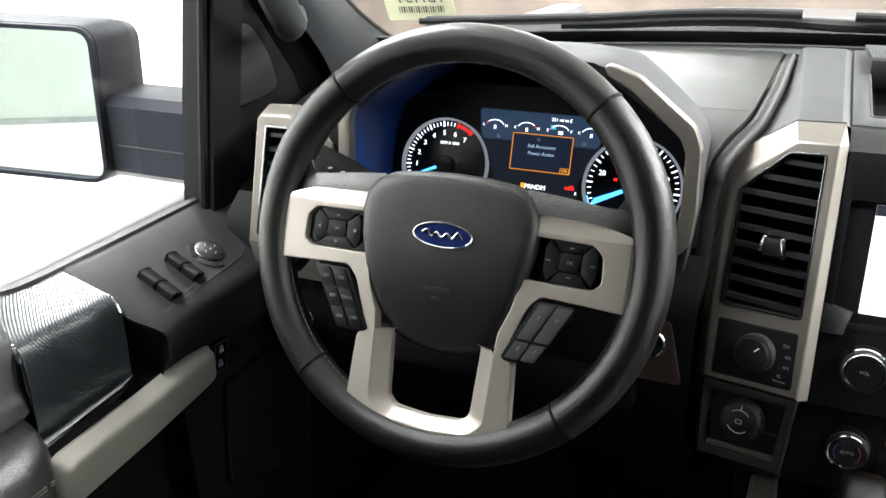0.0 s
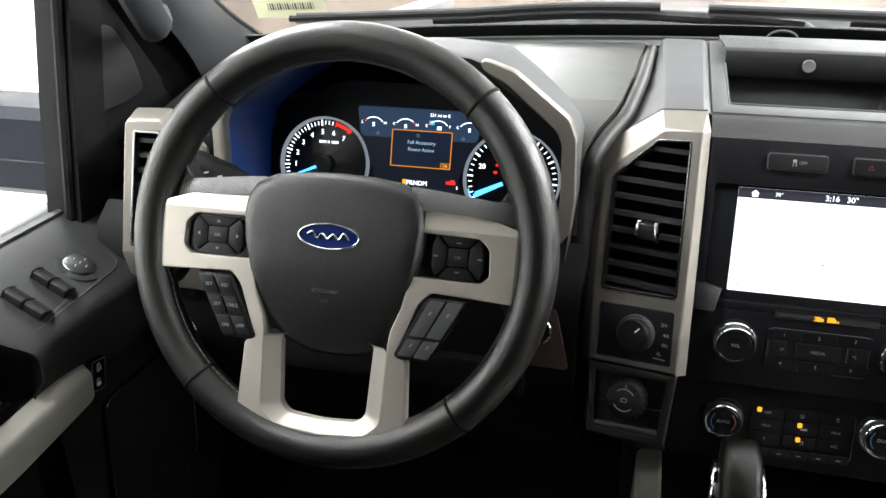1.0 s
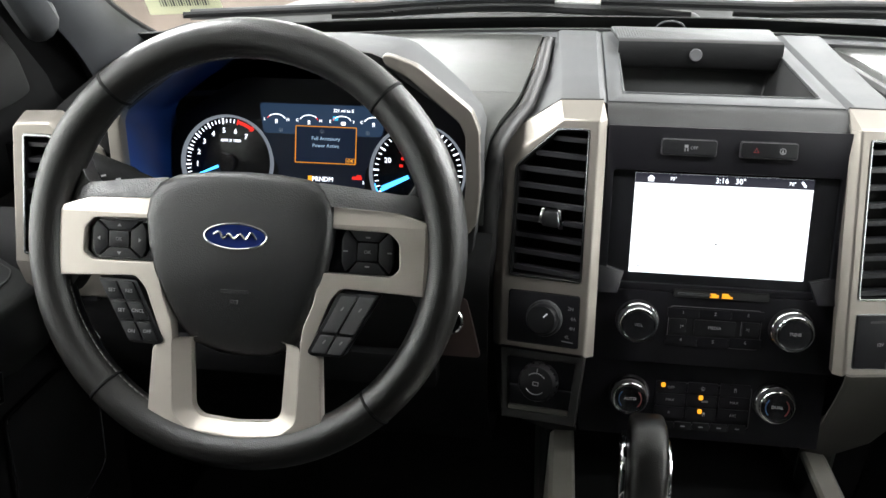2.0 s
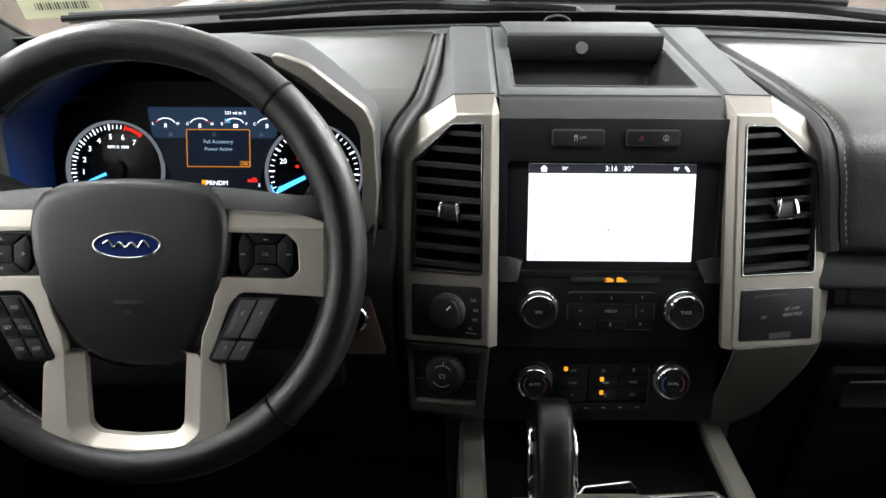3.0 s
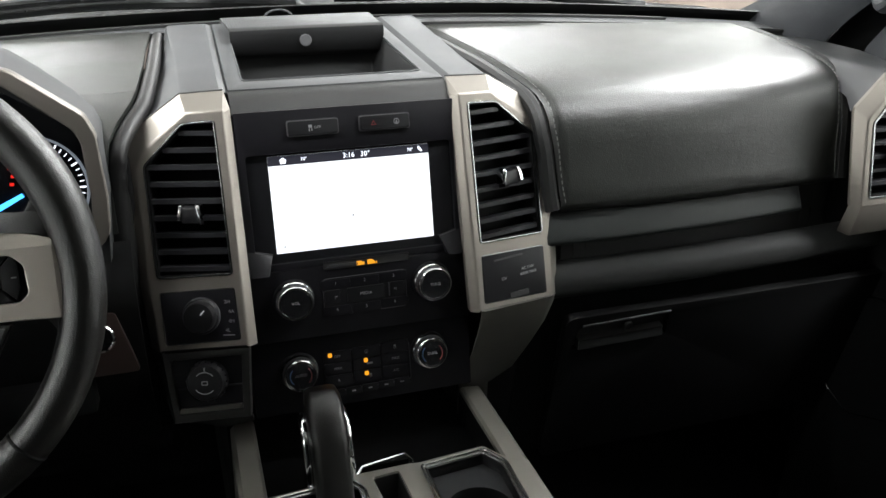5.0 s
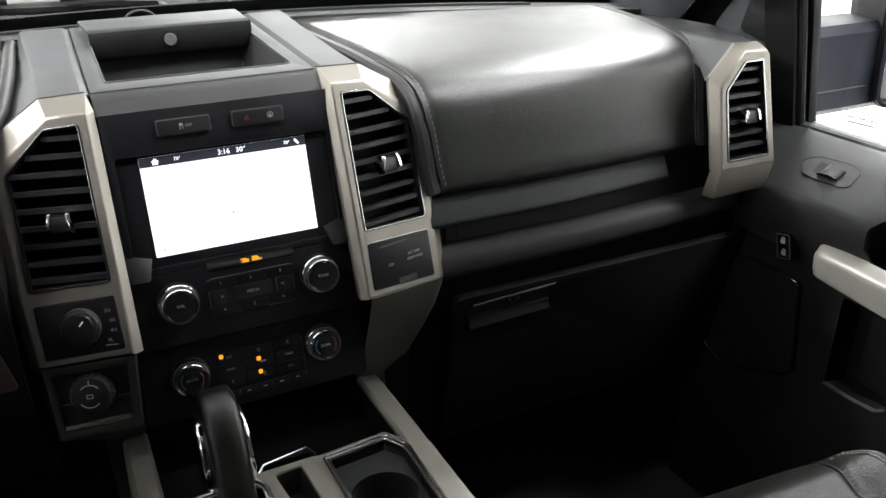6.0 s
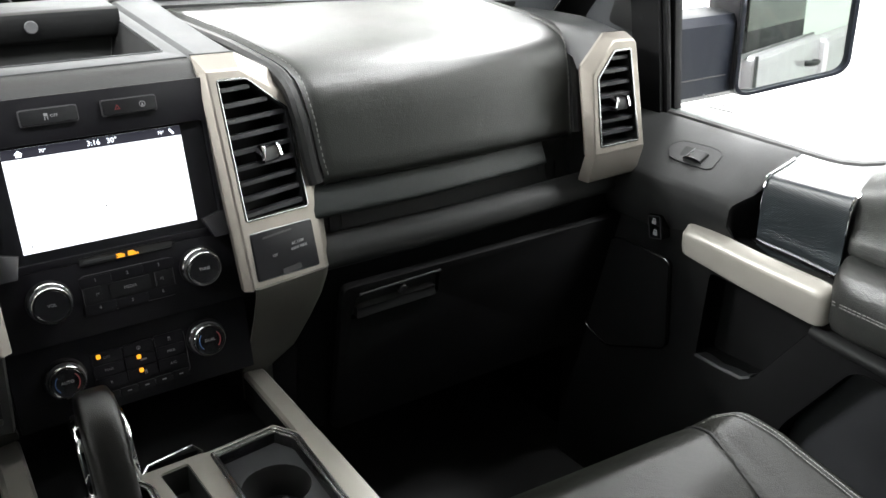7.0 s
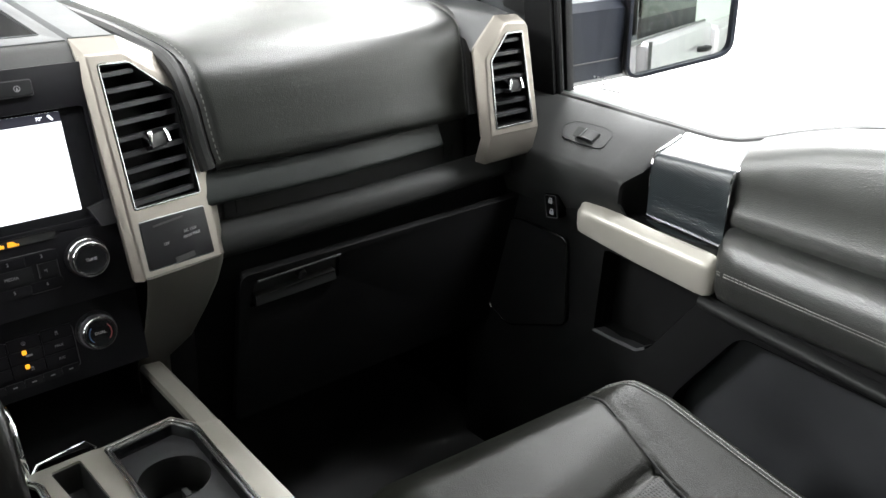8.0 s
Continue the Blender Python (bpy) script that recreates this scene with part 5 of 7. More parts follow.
wide = rounded(wide + [(-x, y) for x, y in wide[-2::-1]], 0.006, 3)
well = [(0.0, 0.045), (0.048, 0.044), (0.058, 0.030), (0.059, -0.0200), (0.0700, -0.0235), (0.0655, -0.045), (0.0575, -0.066), (0.0560, -0.080)] + [(0.0540, -0.1460), (0.0400, -0.1580), (0.0, -0.1615)]
well = well[:8] + rounded([(0.0560, -0.080)] + well[8:] + [(-x, y) for x, y in well[9:7:-1]] + [(-0.0560, -0.080)], 0.006, 3)[4:-4] + [(-x, y) for x, y in well[7:0:-1]]
bm = plate(outline, [rounded(padhole, 0.003, 3), rounded([(-x, y) for x, y in padhole], 0.003, 3), well], 0.014, 0.0)
for co, no in (((0.157, 0, 0), (1, 0, 0)), ((-0.157, 0, 0), (1, 0, 0)), ((0, 0.0225, 0), (0, 1, 0))):
    crease(bm, co, no)
for v in bm.verts:
    x, y = abs(v.co.x), v.co.y
    if v.co.z > -0.001:
        v.co.z -= max(0, x - 0.157) * 0.50 + max(0, y - 0.0225) * 0.30
bmesh.ops.recalc_face_normals(bm, faces=bm.faces)
soften(bm, 0.0010, 2, 40)
trim = part("spoke_trim", bm, LITSATIN, wheel, "satin champagne spoke trim", fn=at(SPOKE, 0, 0, -0.003), angle=12)
part("inner_flange", loft([[(x, y, z) for x, y in loop] for loop, z in ((wide, -0.0036), (gap, -0.0110), (gap, -0.020))], False, False), LITSATIN, trim, fn=at(SPOKE), angle=20)

# leather covered arms behind the trim
for s in (-1, 1):
    arm = [(0.05, 0.052), (0.080, 0.0485), (0.128, 0.0420), (0.140, 0.0480), (0.147, 0.0620), (0.1535, 0.0800), (0.1660, 0.0600), (0.1720, 0.0200), (0.1700, -0.0300), (0.1600, -0.0520), (0.1520, -0.0440), (0.146, -0.0330), (0.05, -0.02)]
    part("spoke_arm", plate(rounded([(s * x, y) for x, y in arm], 0.006, 3), depth=0.022, bev=0.005, seg=3), RIMLEATHER, wheel, "black leather spoke arm", fn=at(SPOKE, 0, 0, -0.0130), angle=40)
    cap = [[(s * x, y0 + (y1 - y0) * v, -0.0065 - d - 0.005 * v * v) for v in (0.0, 0.25, 0.5, 0.75, 1.0)] for x, y0, y1, d in ((0.066, 0.0370, 0.0545, 0.0), (0.095, 0.0360, 0.0520, 0.0), (0.120, 0.0350, 0.0490, 0.0), (0.134, 0.0340, 0.0475, 0.001), (0.148, 0.0310, 0.0480, 0.005), (0.160, 0.0270, 0.0500, 0.012))]
    part("spoke_cap", thick(loft(cap, closed=False), 0.003), LITCAPSKIN, wheel, "grained spoke cap, lightened as lit from the windscreen", fn=at(SPOKE), angle=60)
    # four way pad
    ph = [(s * x, y) for x, y in padhole]
    pad = part("key_pad", plate(inset(ph, 0.0008), depth=0.006), PIANO, wheel, "gloss black key pad", fn=at(SPOKE, 0, 0, -0.010))
    cx, cy, hw, hh = (0.1065 * s, 0.0, 0.0095, 0.0072) if s < 0 else (0.1095, 0.001, 0.0088, 0.0080)
    ow, oh = (0.0245, 0.0165) if s < 0 else (0.0222, 0.0190)
    keys = {"top": [(-hw, hh), (hw, hh), (ow * 0.8, oh), (-ow * 0.8, oh)], "bottom": [(-hw, -hh), (hw, -hh), (ow * 0.8, -oh), (-ow * 0.8, -oh)],
            "left": [(-hw, -hh), (-hw, hh), (-ow * 0.84, oh * 0.95), (-ow, oh * 0.5), (-ow, -oh * 0.5), (-ow * 0.84, -oh * 0.95)],
            "right": [(hw, -hh), (hw, hh), (ow * 0.84, oh * 0.95), (ow, oh * 0.5), (ow, -oh * 0.5), (ow * 0.84, -oh * 0.95)]}
    for side, k in keys.items():
        part("arrow_key", plate(inset(k, 0.0005), depth=0.004, bev=0.0008), BUTTON, pad, fn=at(SPOKE, cx, cy, -0.0062))
        d = {"top": (0, 0.012, 0), "bottom": (0, -0.012, math.pi), "left": (-0.0185, 0, math.pi / 2), "right": (0.0185, 0, -math.pi / 2)}[side]
        part("legend", icon_arrow(0.0038) if s < 0 else icon_bar(0.0024), DIMPRINT, pad, "pale mark", fn=at(SPOKE, cx + d[0], cy + d[1], -0.0058, d[2] if s < 0 else 0))
    part("ok_key", plate(rrect(0, 0, hw * 1.9, hh * 1.9, 0.0012), depth=0.004, bev=0.0008), BUTTON, pad, fn=at(SPOKE, cx, cy, -0.0055))
    part("legend", letters("OK", 0.004), DIMPRINT, pad, "pale mark", fn=at(SPOKE, cx, cy, -0.0052))
    # slanted key block under the spoke
    q = [(0.1225, -0.0335), (0.0880, -0.0335), (0.0625, -0.0845), (0.0670, -0.0875), (0.0930, -0.0870)]
    blk = part("key_block", plate(rounded([(s * x, y) for x, y in q], 0.003, 3), depth=0.014, bev=0.0015), BUTTON, wheel, "black key block", fn=at(SPOKE, 0, 0, -0.0015))

    def cellpt(u, v, s=s):
        a = Vector((0.1195, -0.0352)).lerp(Vector((0.0905, -0.0352)), u)
        b = Vector((0.0925, -0.0850)).lerp(Vector((0.0665, -0.0840)), u)
        p = a.lerp(b, v)
        return (s * p.x, p.y)

    cells = [((0, 0.47), (0, 0.315), "SET"), ((0.53, 1), (0, 0.315), "RES"), ((0, 0.47), (0.35, 0.64), "SET"), ((0.53, 1), (0.35, 0.64), "CNCL"), ((0, 0.47), (0.69, 1), "ON"), ((0.53, 1), (0.69, 1), "OFF")] if s < 0 else \
            [((0, 0.47), (0, 0.64), ""), ((0.53, 1), (0, 0.64), ""), ((0, 0.47), (0.69, 1), ""), ((0.53, 1), (0.69, 1), "")]
    for (u0, u1), (v0, v1), txt in cells:
        k = [cellpt(u0, v0), cellpt(u1, v0), cellpt(u1, v1), cellpt(u0, v1)]
        kb = part("key", plate(rounded(k, 0.0012, 2), depth=0.003, bev=0.0006), GREYGRIP if s > 0 else BUTTON, blk, fn=at(SPOKE, 0, 0, 0.0005))
        mid = Vector(cellpt((u0 + u1) / 2, v0 + (v1 - v0) * (0.5 if txt else 0.35)))
        part("legend", letters(txt, 0.0042) if txt else icon_bar(0.0024), DIMPRINT, kb, "pale mark", fn=at(SPOKE, mid.x, mid.y, 0.0008, 0 if txt else 0.9))

# column shroud and indicator stalk
col = thing("steering_column", (-0.43, -0.12, 0.78), "black steering column shroud behind the wheel", "steering column")
rings = [[(x * k, y * k - 0.008 * (k - 1), z) for x, y in [(0.052 * math.cos(a), 0.046 * math.sin(a) - 0.004) for a in [2 * math.pi * i / 24 for i in range(24)]]] for k, z in ((0.9, -0.030), (1.05, -0.045), (1.22, -0.075), (1.3, -0.15), (1.3, -0.20))]
part("shroud", loft(rings), DARK, col, fn=at(WM))
stalk = thing("indicator_stalk", (-0.50, -0.15, 0.845), "black indicator stalk with pale printed symbols", "lever")
p0, p1 = Vector((-0.475, -0.150, 0.838)), Vector((-0.640, -0.118, 0.879))
part("lever", tube([p0, p0.lerp(p1, 0.35), p0.lerp(p1, 0.55), p0.lerp(p1, 0.58), p0.lerp(p1, 0.98), p1], [0.009, 0.010, 0.012, 0.0135, 0.0140, 0.010], 16), DARK, stalk)
ST = axes(p0.lerp(p1, 0.62) + Vector((0, -0.0136, 0.003)), p0 - p1, (0, 0.3, 1))
for i in range(4):
    part("symbol", icon_bar(0.0034), DIMPRINT, stalk, "pale symbol", fn=at(ST, -0.030 + 0.016 * i, 0.001 * (-1) ** i, 0.0004, 0.5))

# ---- instrument cluster in its hood ----
CL = axes((-0.430, 0.0355, 0.8325), (1, 0, 0), (0, 0.28, 1))
CX = -0.430
arch = [(-0.183, 0.785), (-0.1895, 0.85), (-0.1885, 0.905), (-0.182, 0.916), (-0.15, 0.9395), (-0.100, 0.9735), (-0.085, 0.979), (-0.04, 0.983), (0.0, 0.984), (0.04, 0.983), (0.085, 0.979), (0.100, 0.9735), (0.15, 0.9395), (0.182, 0.916), (0.1885, 0.905), (0.1895, 0.85), (0.183, 0.785)]
rings = []
for y, kx, dz in ((-0.074, 1.0, 0.0), (-0.060, 1.004, 0.0012), (0.0, 1.0, -0.001), (0.08, 0.97, -0.008), (0.16, 0.90, -0.018), (0.24, 0.78, -0.032), (0.32, 0.60, -0.052)):
    rings.append([(CX + x * kx, y, z + dz * max(0, min(1, (z - 0.80) / 0.12))) for x, z in arch])
hood = thing("instrument_hood", (CX, 0.1, 0.86), "grey moulded hood over the instruments with satin edge strips", "trim", kind="structure")
part("shell", loft(rings, closed=False), SPINE, hood, angle=40)
inner = [(x * 0.962, 0.785 + (z - 0.785) * 0.965) for x, z in arch]
part("front_lip", loft([[(CX + x * 1.002, -0.070, z + 0.0005) for x, z in arch], [(CX + x, -0.0752, z) for x, z in arch], [(CX + x, -0.0725, z - 0.0002) for x, z in inner], [(CX + x * 0.999, -0.060, z - 0.001) for x, z in inner]], closed=False), PLASTIC, hood, "dark front lip", angle=40)
inner = [(x, max(z, 0.80)) for x, z in inner]
rings = [[(CX + x, -0.066, z) for x, z in inner], [(CX + x, -0.03, z - 0.002) for x, z in inner], [(CX + x * 0.99, 0.062, z - 0.014) for x, z in inner]]
part("lining", loft(rings, closed=False), BLUELITLINING, hood, "inner lining tinted by the blue display glow", angle=40)
for s in (-1, 1):
    strip = [(0.094, 0.9785), (0.1030, 0.9780), (0.1280, 0.9695), (0.1810, 0.9280), (0.1885, 0.9090), (0.1900, 0.8500), (0.1875, 0.8160), (0.1790, 0.8030), (0.1640, 0.8030),
             (0.1650, 0.8110), (0.1725, 0.8220), (0.1755, 0.8500), (0.1745, 0.9030), (0.1690, 0.9155), (0.1210, 0.9560), (0.0975, 0.9685)]
    bm = plate(rounded([(CX + s * x, z) for x, z in strip], 0.004, 2), depth=0.014, bev=0.0042, seg=3)
    part("edge_strip", bm, SATIN, hood, "satin champagne strip", fn=lambda c: Vector((c.x, -0.0765 - c.z, c.y)))

clu = thing("instrument_cluster", (CX, 0.04, 0.78), "lit instrument cluster with two round dials and a colour display", "instrument cluster")
part("face", plate(rounded([(-0.178, -0.08), (0.178, -0.08), (0.178, 0.045), (0.10, 0.098), (-0.10, 0.098), (-0.178, 0.045)], 0.02), depth=0.006), PANELBLK, clu, fn=at(CL))
# Glow added so the dial rings read bright inside the hood.
RINGGLOW = glow("added_ring_glow", (0.55, 0.62, 0.72), 0.30)


def dial(name, cx, cy, r, labels, label, needle, red=None, majors=9, a0=208, span=256):
    d = part(name, lathe([(r, 0.0), (r, 0.0), (0.0, 0.0006)], 48), PIANO, clu, label, fn=at(CL, cx, cy, 0.001))
    part("dial_ring", lathe([(r + 0.0008, 0), (r + 0.0012, 0.007), (r, 0.010), (r - 0.0014, 0.007), (r - 0.0016, 0.001)], 56, False), RINGGLOW, d, "slim dial ring with added glow", fn=at(CL, cx, cy))
    n = (majors - 1) * 2
    for i in range(2 * n + 1):
        a = radians(a0 - span * i / (2 * n))
        big = i % 4 == 0
        hot = red is not None and i >= 2 * red
        part("tick", plate(rrect(0, 0, 0.0064 if big else 0.0042, 0.0016 if big else 0.0009, 0.0002, 1), depth=0.0004), REDGLOW if hot else WHITEGLOW, d,
             fn=at(CL, cx + math.cos(a) * (r - 0.0058), cy + math.sin(a) * (r - 0.0058), 0.0024, a))
    for txt, i in labels:
        a = radians(a0 - span * i / n)
        part("figure", letters(txt, 0.0080), WHITEGLOW, d, "white figure", fn=at(CL, cx + math.cos(a) * (r - 0.0165), cy + math.sin(a) * (r - 0.0165), 0.0024))
    a = radians(needle)
    nd = plate([(0.008, -0.0016), (r - 0.010, -0.0006), (r - 0.010, 0.0006), (0.008, 0.0016)], depth=0.0012)
    part("needle", nd, BLUEGLOW, d, "bright blue needle", fn=at(CL, cx, cy, 0.0062, a))
    part("needle_hub", lathe([(0.0105, 0), (0.0105, 0.006), (0.009, 0.008), (0.0, 0.008)], 28), PIANO, d, fn=at(CL, cx, cy, 0.001))
    return d


tach = dial("tachometer", -0.110, 0.001, 0.0530, [(str(k), 2 * k) for k in range(1, 8)], "round rev counter", 203, 12, 8, 206, 151)
part("figure", letters("RPM X 1000", 0.0046), WHITEGLOW, tach, fn=at(CL, -0.107, 0.026, 0.0024))
hotarc = [(0.0475 * math.cos(radians(a)), 0.0475 * math.sin(radians(a)), 0.0022) for a in range(52, 78, 4)]
part("red_band", tube(hotarc, 0.0028, 6, flat=0.3), REDGLOW, tach, "red warning band", fn=at(CL, -0.110, 0.001))
speedo = dial("speedometer", 0.1100, -0.001, 0.0530, [("20", 3.2), ("40", 6.3), ("60", 9.4), ("80", 12.5), ("100", 15.6)], "round speedometer", 203, None, 10, 208, 270)
arc = [(0.0500 * math.cos(radians(a)), 0.0500 * math.sin(radians(a)), 0.0024) for a in range(196, 246, 4)]
part("blue_arc", tube(arc, 0.0007, 5), BLUEGLOW, speedo, fn=at(CL, 0.110, -0.001))
part("blue_beam", plate([(-0.046, -0.0045), (-0.008, -0.0022), (-0.008, 0.0016), (-0.046, -0.0005)], depth=0.0004), BLUEGLOW, speedo, fn=at(CL, 0.110, -0.001, 0.0045, 0.42))
for i in range(3):
    part("telltale", plate(rrect(0, 0, 0.0042, 0.0032, 0.0008), depth=0.0004), REDGLOW, speedo, "red telltale", fn=at(CL, 0.091 + (i % 2) * 0.002, 0.022 - 0.008 * i, 0.0024))

dsp = part("display", plate(rounded([(-0.0745, 0.071), (0.0745, 0.071), (0.0690, 0.034), (0.050, -0.002), (0.050, -0.022), (-0.050, -0.022), (-0.050, -0.002), (-0.0690, 0.034)], 0.004), depth=0.001), SCREENDARK, clu, "dark blue display", fn=at(CL, 0, 0, 0.0020))
part("gauge_band", plate(rounded([(-0.0735, 0.070), (0.0735, 0.070), (0.0680, 0.0365), (-0.0680, 0.0365)], 0.005), depth=0.0006), SCREENBAND, dsp, "dark blue gauge band", fn=at(CL, 0, 0, 0.0028))
part("band_line", plate(rrect(0, 0.0362, 0.134, 0.0005, 0.0001, 1), depth=0.0004), SPINE, dsp, fn=at(CL, 0, 0, 0.0030))
for i, (gx, lo, hi) in enumerate(((-0.0535, "L", "H"), (-0.0155, "C", "H"), (0.0225, "E", "F"), (0.0585, "C", "H"))):
    arc = [(gx + 0.0105 * math.cos(radians(a)), 0.0515 + 0.0066 * math.sin(radians(a)), 0.0034) for a in range(15, 170, 10)]
    part("gauge_arc", tube(arc, 0.0005, 5), WHITEGLOW, dsp, fn=at(CL))
    hot = [(gx + 0.0105 * math.cos(radians(a)), 0.0515 + 0.0066 * math.sin(radians(a)), 0.0036) for a in (range(140, 172, 8) if i in (0, 2) else range(12, 44, 8))]
    part("gauge_arc", tube(hot, 0.0006, 5), REDGLOW, dsp, "red gauge end", fn=at(CL))
    for t, ox in ((lo, -0.0135), (hi, 0.0135)):
        part("figure", letters(t, 0.0045), WHITEGLOW, dsp, fn=at(CL, gx + ox, 0.0520, 0.0034))
    part("gauge_icon", icon_car(0.0042) if i != 2 else plate(rrect(0, 0, 0.005, 0.0036, 0.0006), depth=0.0003), WHITEGLOW, dsp, fn=at(CL, gx + (0.0015 if i == 2 else 0), 0.0500, 0.0034))
part("fuel_segment", plate(rrect(0, 0, 0.0062, 0.0046, 0.0006), depth=0.0003), CYAN, dsp, "cyan fuel bar", fn=at(CL, 0.0150, 0.0555, 0.0036))
part("range_text", letters("221 mi to E", 0.0050), WHITEGLOW, dsp, fn=at(CL, 0.0240, 0.0640, 0.0034))
for gx in (-0.048, 0.0, 0.052):
    part("menu_icon", icon_round(0.0044), glow("dim_menu_print", (0.5, 0.6, 0.7), 0.25), dsp, fn=at(CL, gx, 0.0405, 0.0034))
bx = part("message_box", ring_plate(rrect(0.0045, 0.0255, 0.0705, 0.0415, 0.0008, 1), 0.0009, 0.0005), AMBER2, dsp, "orange outlined message box", fn=at(CL, 0, 0, 0.0038))
part("message_field", plate(rrect(0.0045, 0.0255, 0.069, 0.040, 0.0005, 1), depth=0.0004), glow("message_blue", (0.012, 0.028, 0.07), 0.35), bx, fn=at(CL, 0, 0, 0.0034))
part("message_text", letters("Full Accessory", 0.0056), glow("pale_blue_text", (0.45, 0.65, 0.85), 0.8), bx, "pale blue text", fn=at(CL, 0.0045, 0.0325, 0.0038))
part("message_text", letters("Power Active", 0.0056), glow("pale_blue_text", (0.45, 0.65, 0.85), 0.8), bx, "pale blue text", fn=at(CL, 0.0045, 0.0245, 0.0038))
part("ok_box", plate(rrect(0.0335, 0.0085, 0.0105, 0.0060, 0.0004, 1), [rrect(0.0335, 0.0085, 0.0095, 0.005, 0.0002, 1)], 0.0004), AMBER2, bx, fn=at(CL, 0, 0, 0.0040))
part("message_text", letters("OK", 0.0050), AMBER, bx, fn=at(CL, 0.0335, 0.0085, 0.0040))
part("gear_letters", letters("PRNDM", 0.0072), WHITEGLOW, dsp, "white gear letters", fn=at(CL, 0.0020, -0.0130, 0.0034))
part("gear_mark", plate(rrect(-0.0125, -0.0125, 0.005, 0.006, 0.0006), depth=0.0003), AMBER, dsp, fn=at(CL, 0, 0, 0.0036))
part("warning_icon", merge([plate(rrect(0, 0, 0.0110, 0.0034, 0.0008), depth=0.0003), plate(rrect(0.002, 0.002, 0.005, 0.003, 0.0008), depth=0.0003)]), REDGLOW, dsp, "red engine warning", fn=at(CL, 0.0415, -0.0100, 0.0036))
part("small_figure", letters("5", 0.0048), WHITEGLOW, dsp, fn=at(CL, 0.0490, -0.0150, 0.0036))

# starter button and head lamp switch on the lower panel
sb = thing("starter_button", (-0.2625, -0.08, 0.70), "round starter button with a chrome ring on a brown-black plate", "button")
SBM = axes((-0.2610, -0.082, 0.7110), (1, 0, 0), (0, 0.1, 1))
part("plate", plate(rounded([(-0.034, 0.026), (0.010, 0.024), (0.026, -0.040), (-0.034, -0.040)], 0.004), depth=0.008, bev=0.001), mat("brown_black_gloss", (0.030, 0.020, 0.018), 0.3, bump=0.03), sb, fn=at(SBM))
part("ring", lathe([(0.0150, 0), (0.0150, 0.003), (0.0138, 0.0046), (0.0122, 0.0040), (0.0122, 0.0)], 40, False), CHROME, sb, "chrome ring", fn=at(SBM, -0.007, 0))
part("cap", lathe([(0.0122, 0.0), (0.0118, 0.0030), (0.0, 0.0034)], 32), PIANO, sb, fn=at(SBM, -0.007, 0))
hl = thing("head_lamp_switch", (-0.675, -0.08, 0.65), "round head lamp dial with a chrome rim", "switch")
HM = axes((-0.676, -0.086, 0.6600), (1, 0, 0), (0, -0.1, 1))
part("dial", lathe([(0.020, 0), (0.019, 0.010), (0.016, 0.012), (0.0, 0.012)], 32), BUTTON, hl, fn=at(HM))
part("rim", lathe([(0.0225, 0), (0.0225, 0.004), (0.0212, 0.0055), (0.0200, 0.004), (0.0200, 0)], 40, False), CHROME, hl, "thin chrome rim", fn=at(HM))
part("marks", merge([plate(rrect(0.010 * math.cos(a), 0.010 * math.sin(a), 0.002, 0.0014, 0.0003), depth=0.0003) for a in (0.4, 1.2, 2.0, 2.8)]), DIMPRINT, hl, fn=at(HM, 0, 0, 0.0124))
dm = thing("dimmer_panel", (-0.68, -0.08, 0.70), "small black dimmer panel with a bright edge line", "switch panel")
DMM = axes((-0.680, -0.082, 0.7200), (1, 0, 0), (0, 0.05, 1))
part("panel", plate(rrect(0, 0, 0.052, 0.030, 0.003), depth=0.006, bev=0.001), PANELBLK, dm, fn=at(DMM))
part("edge_line", box(-0.020, 0.012, -0.0105, -0.0095, 0.0, 0.002), CHROME, dm, fn=at(DMM))


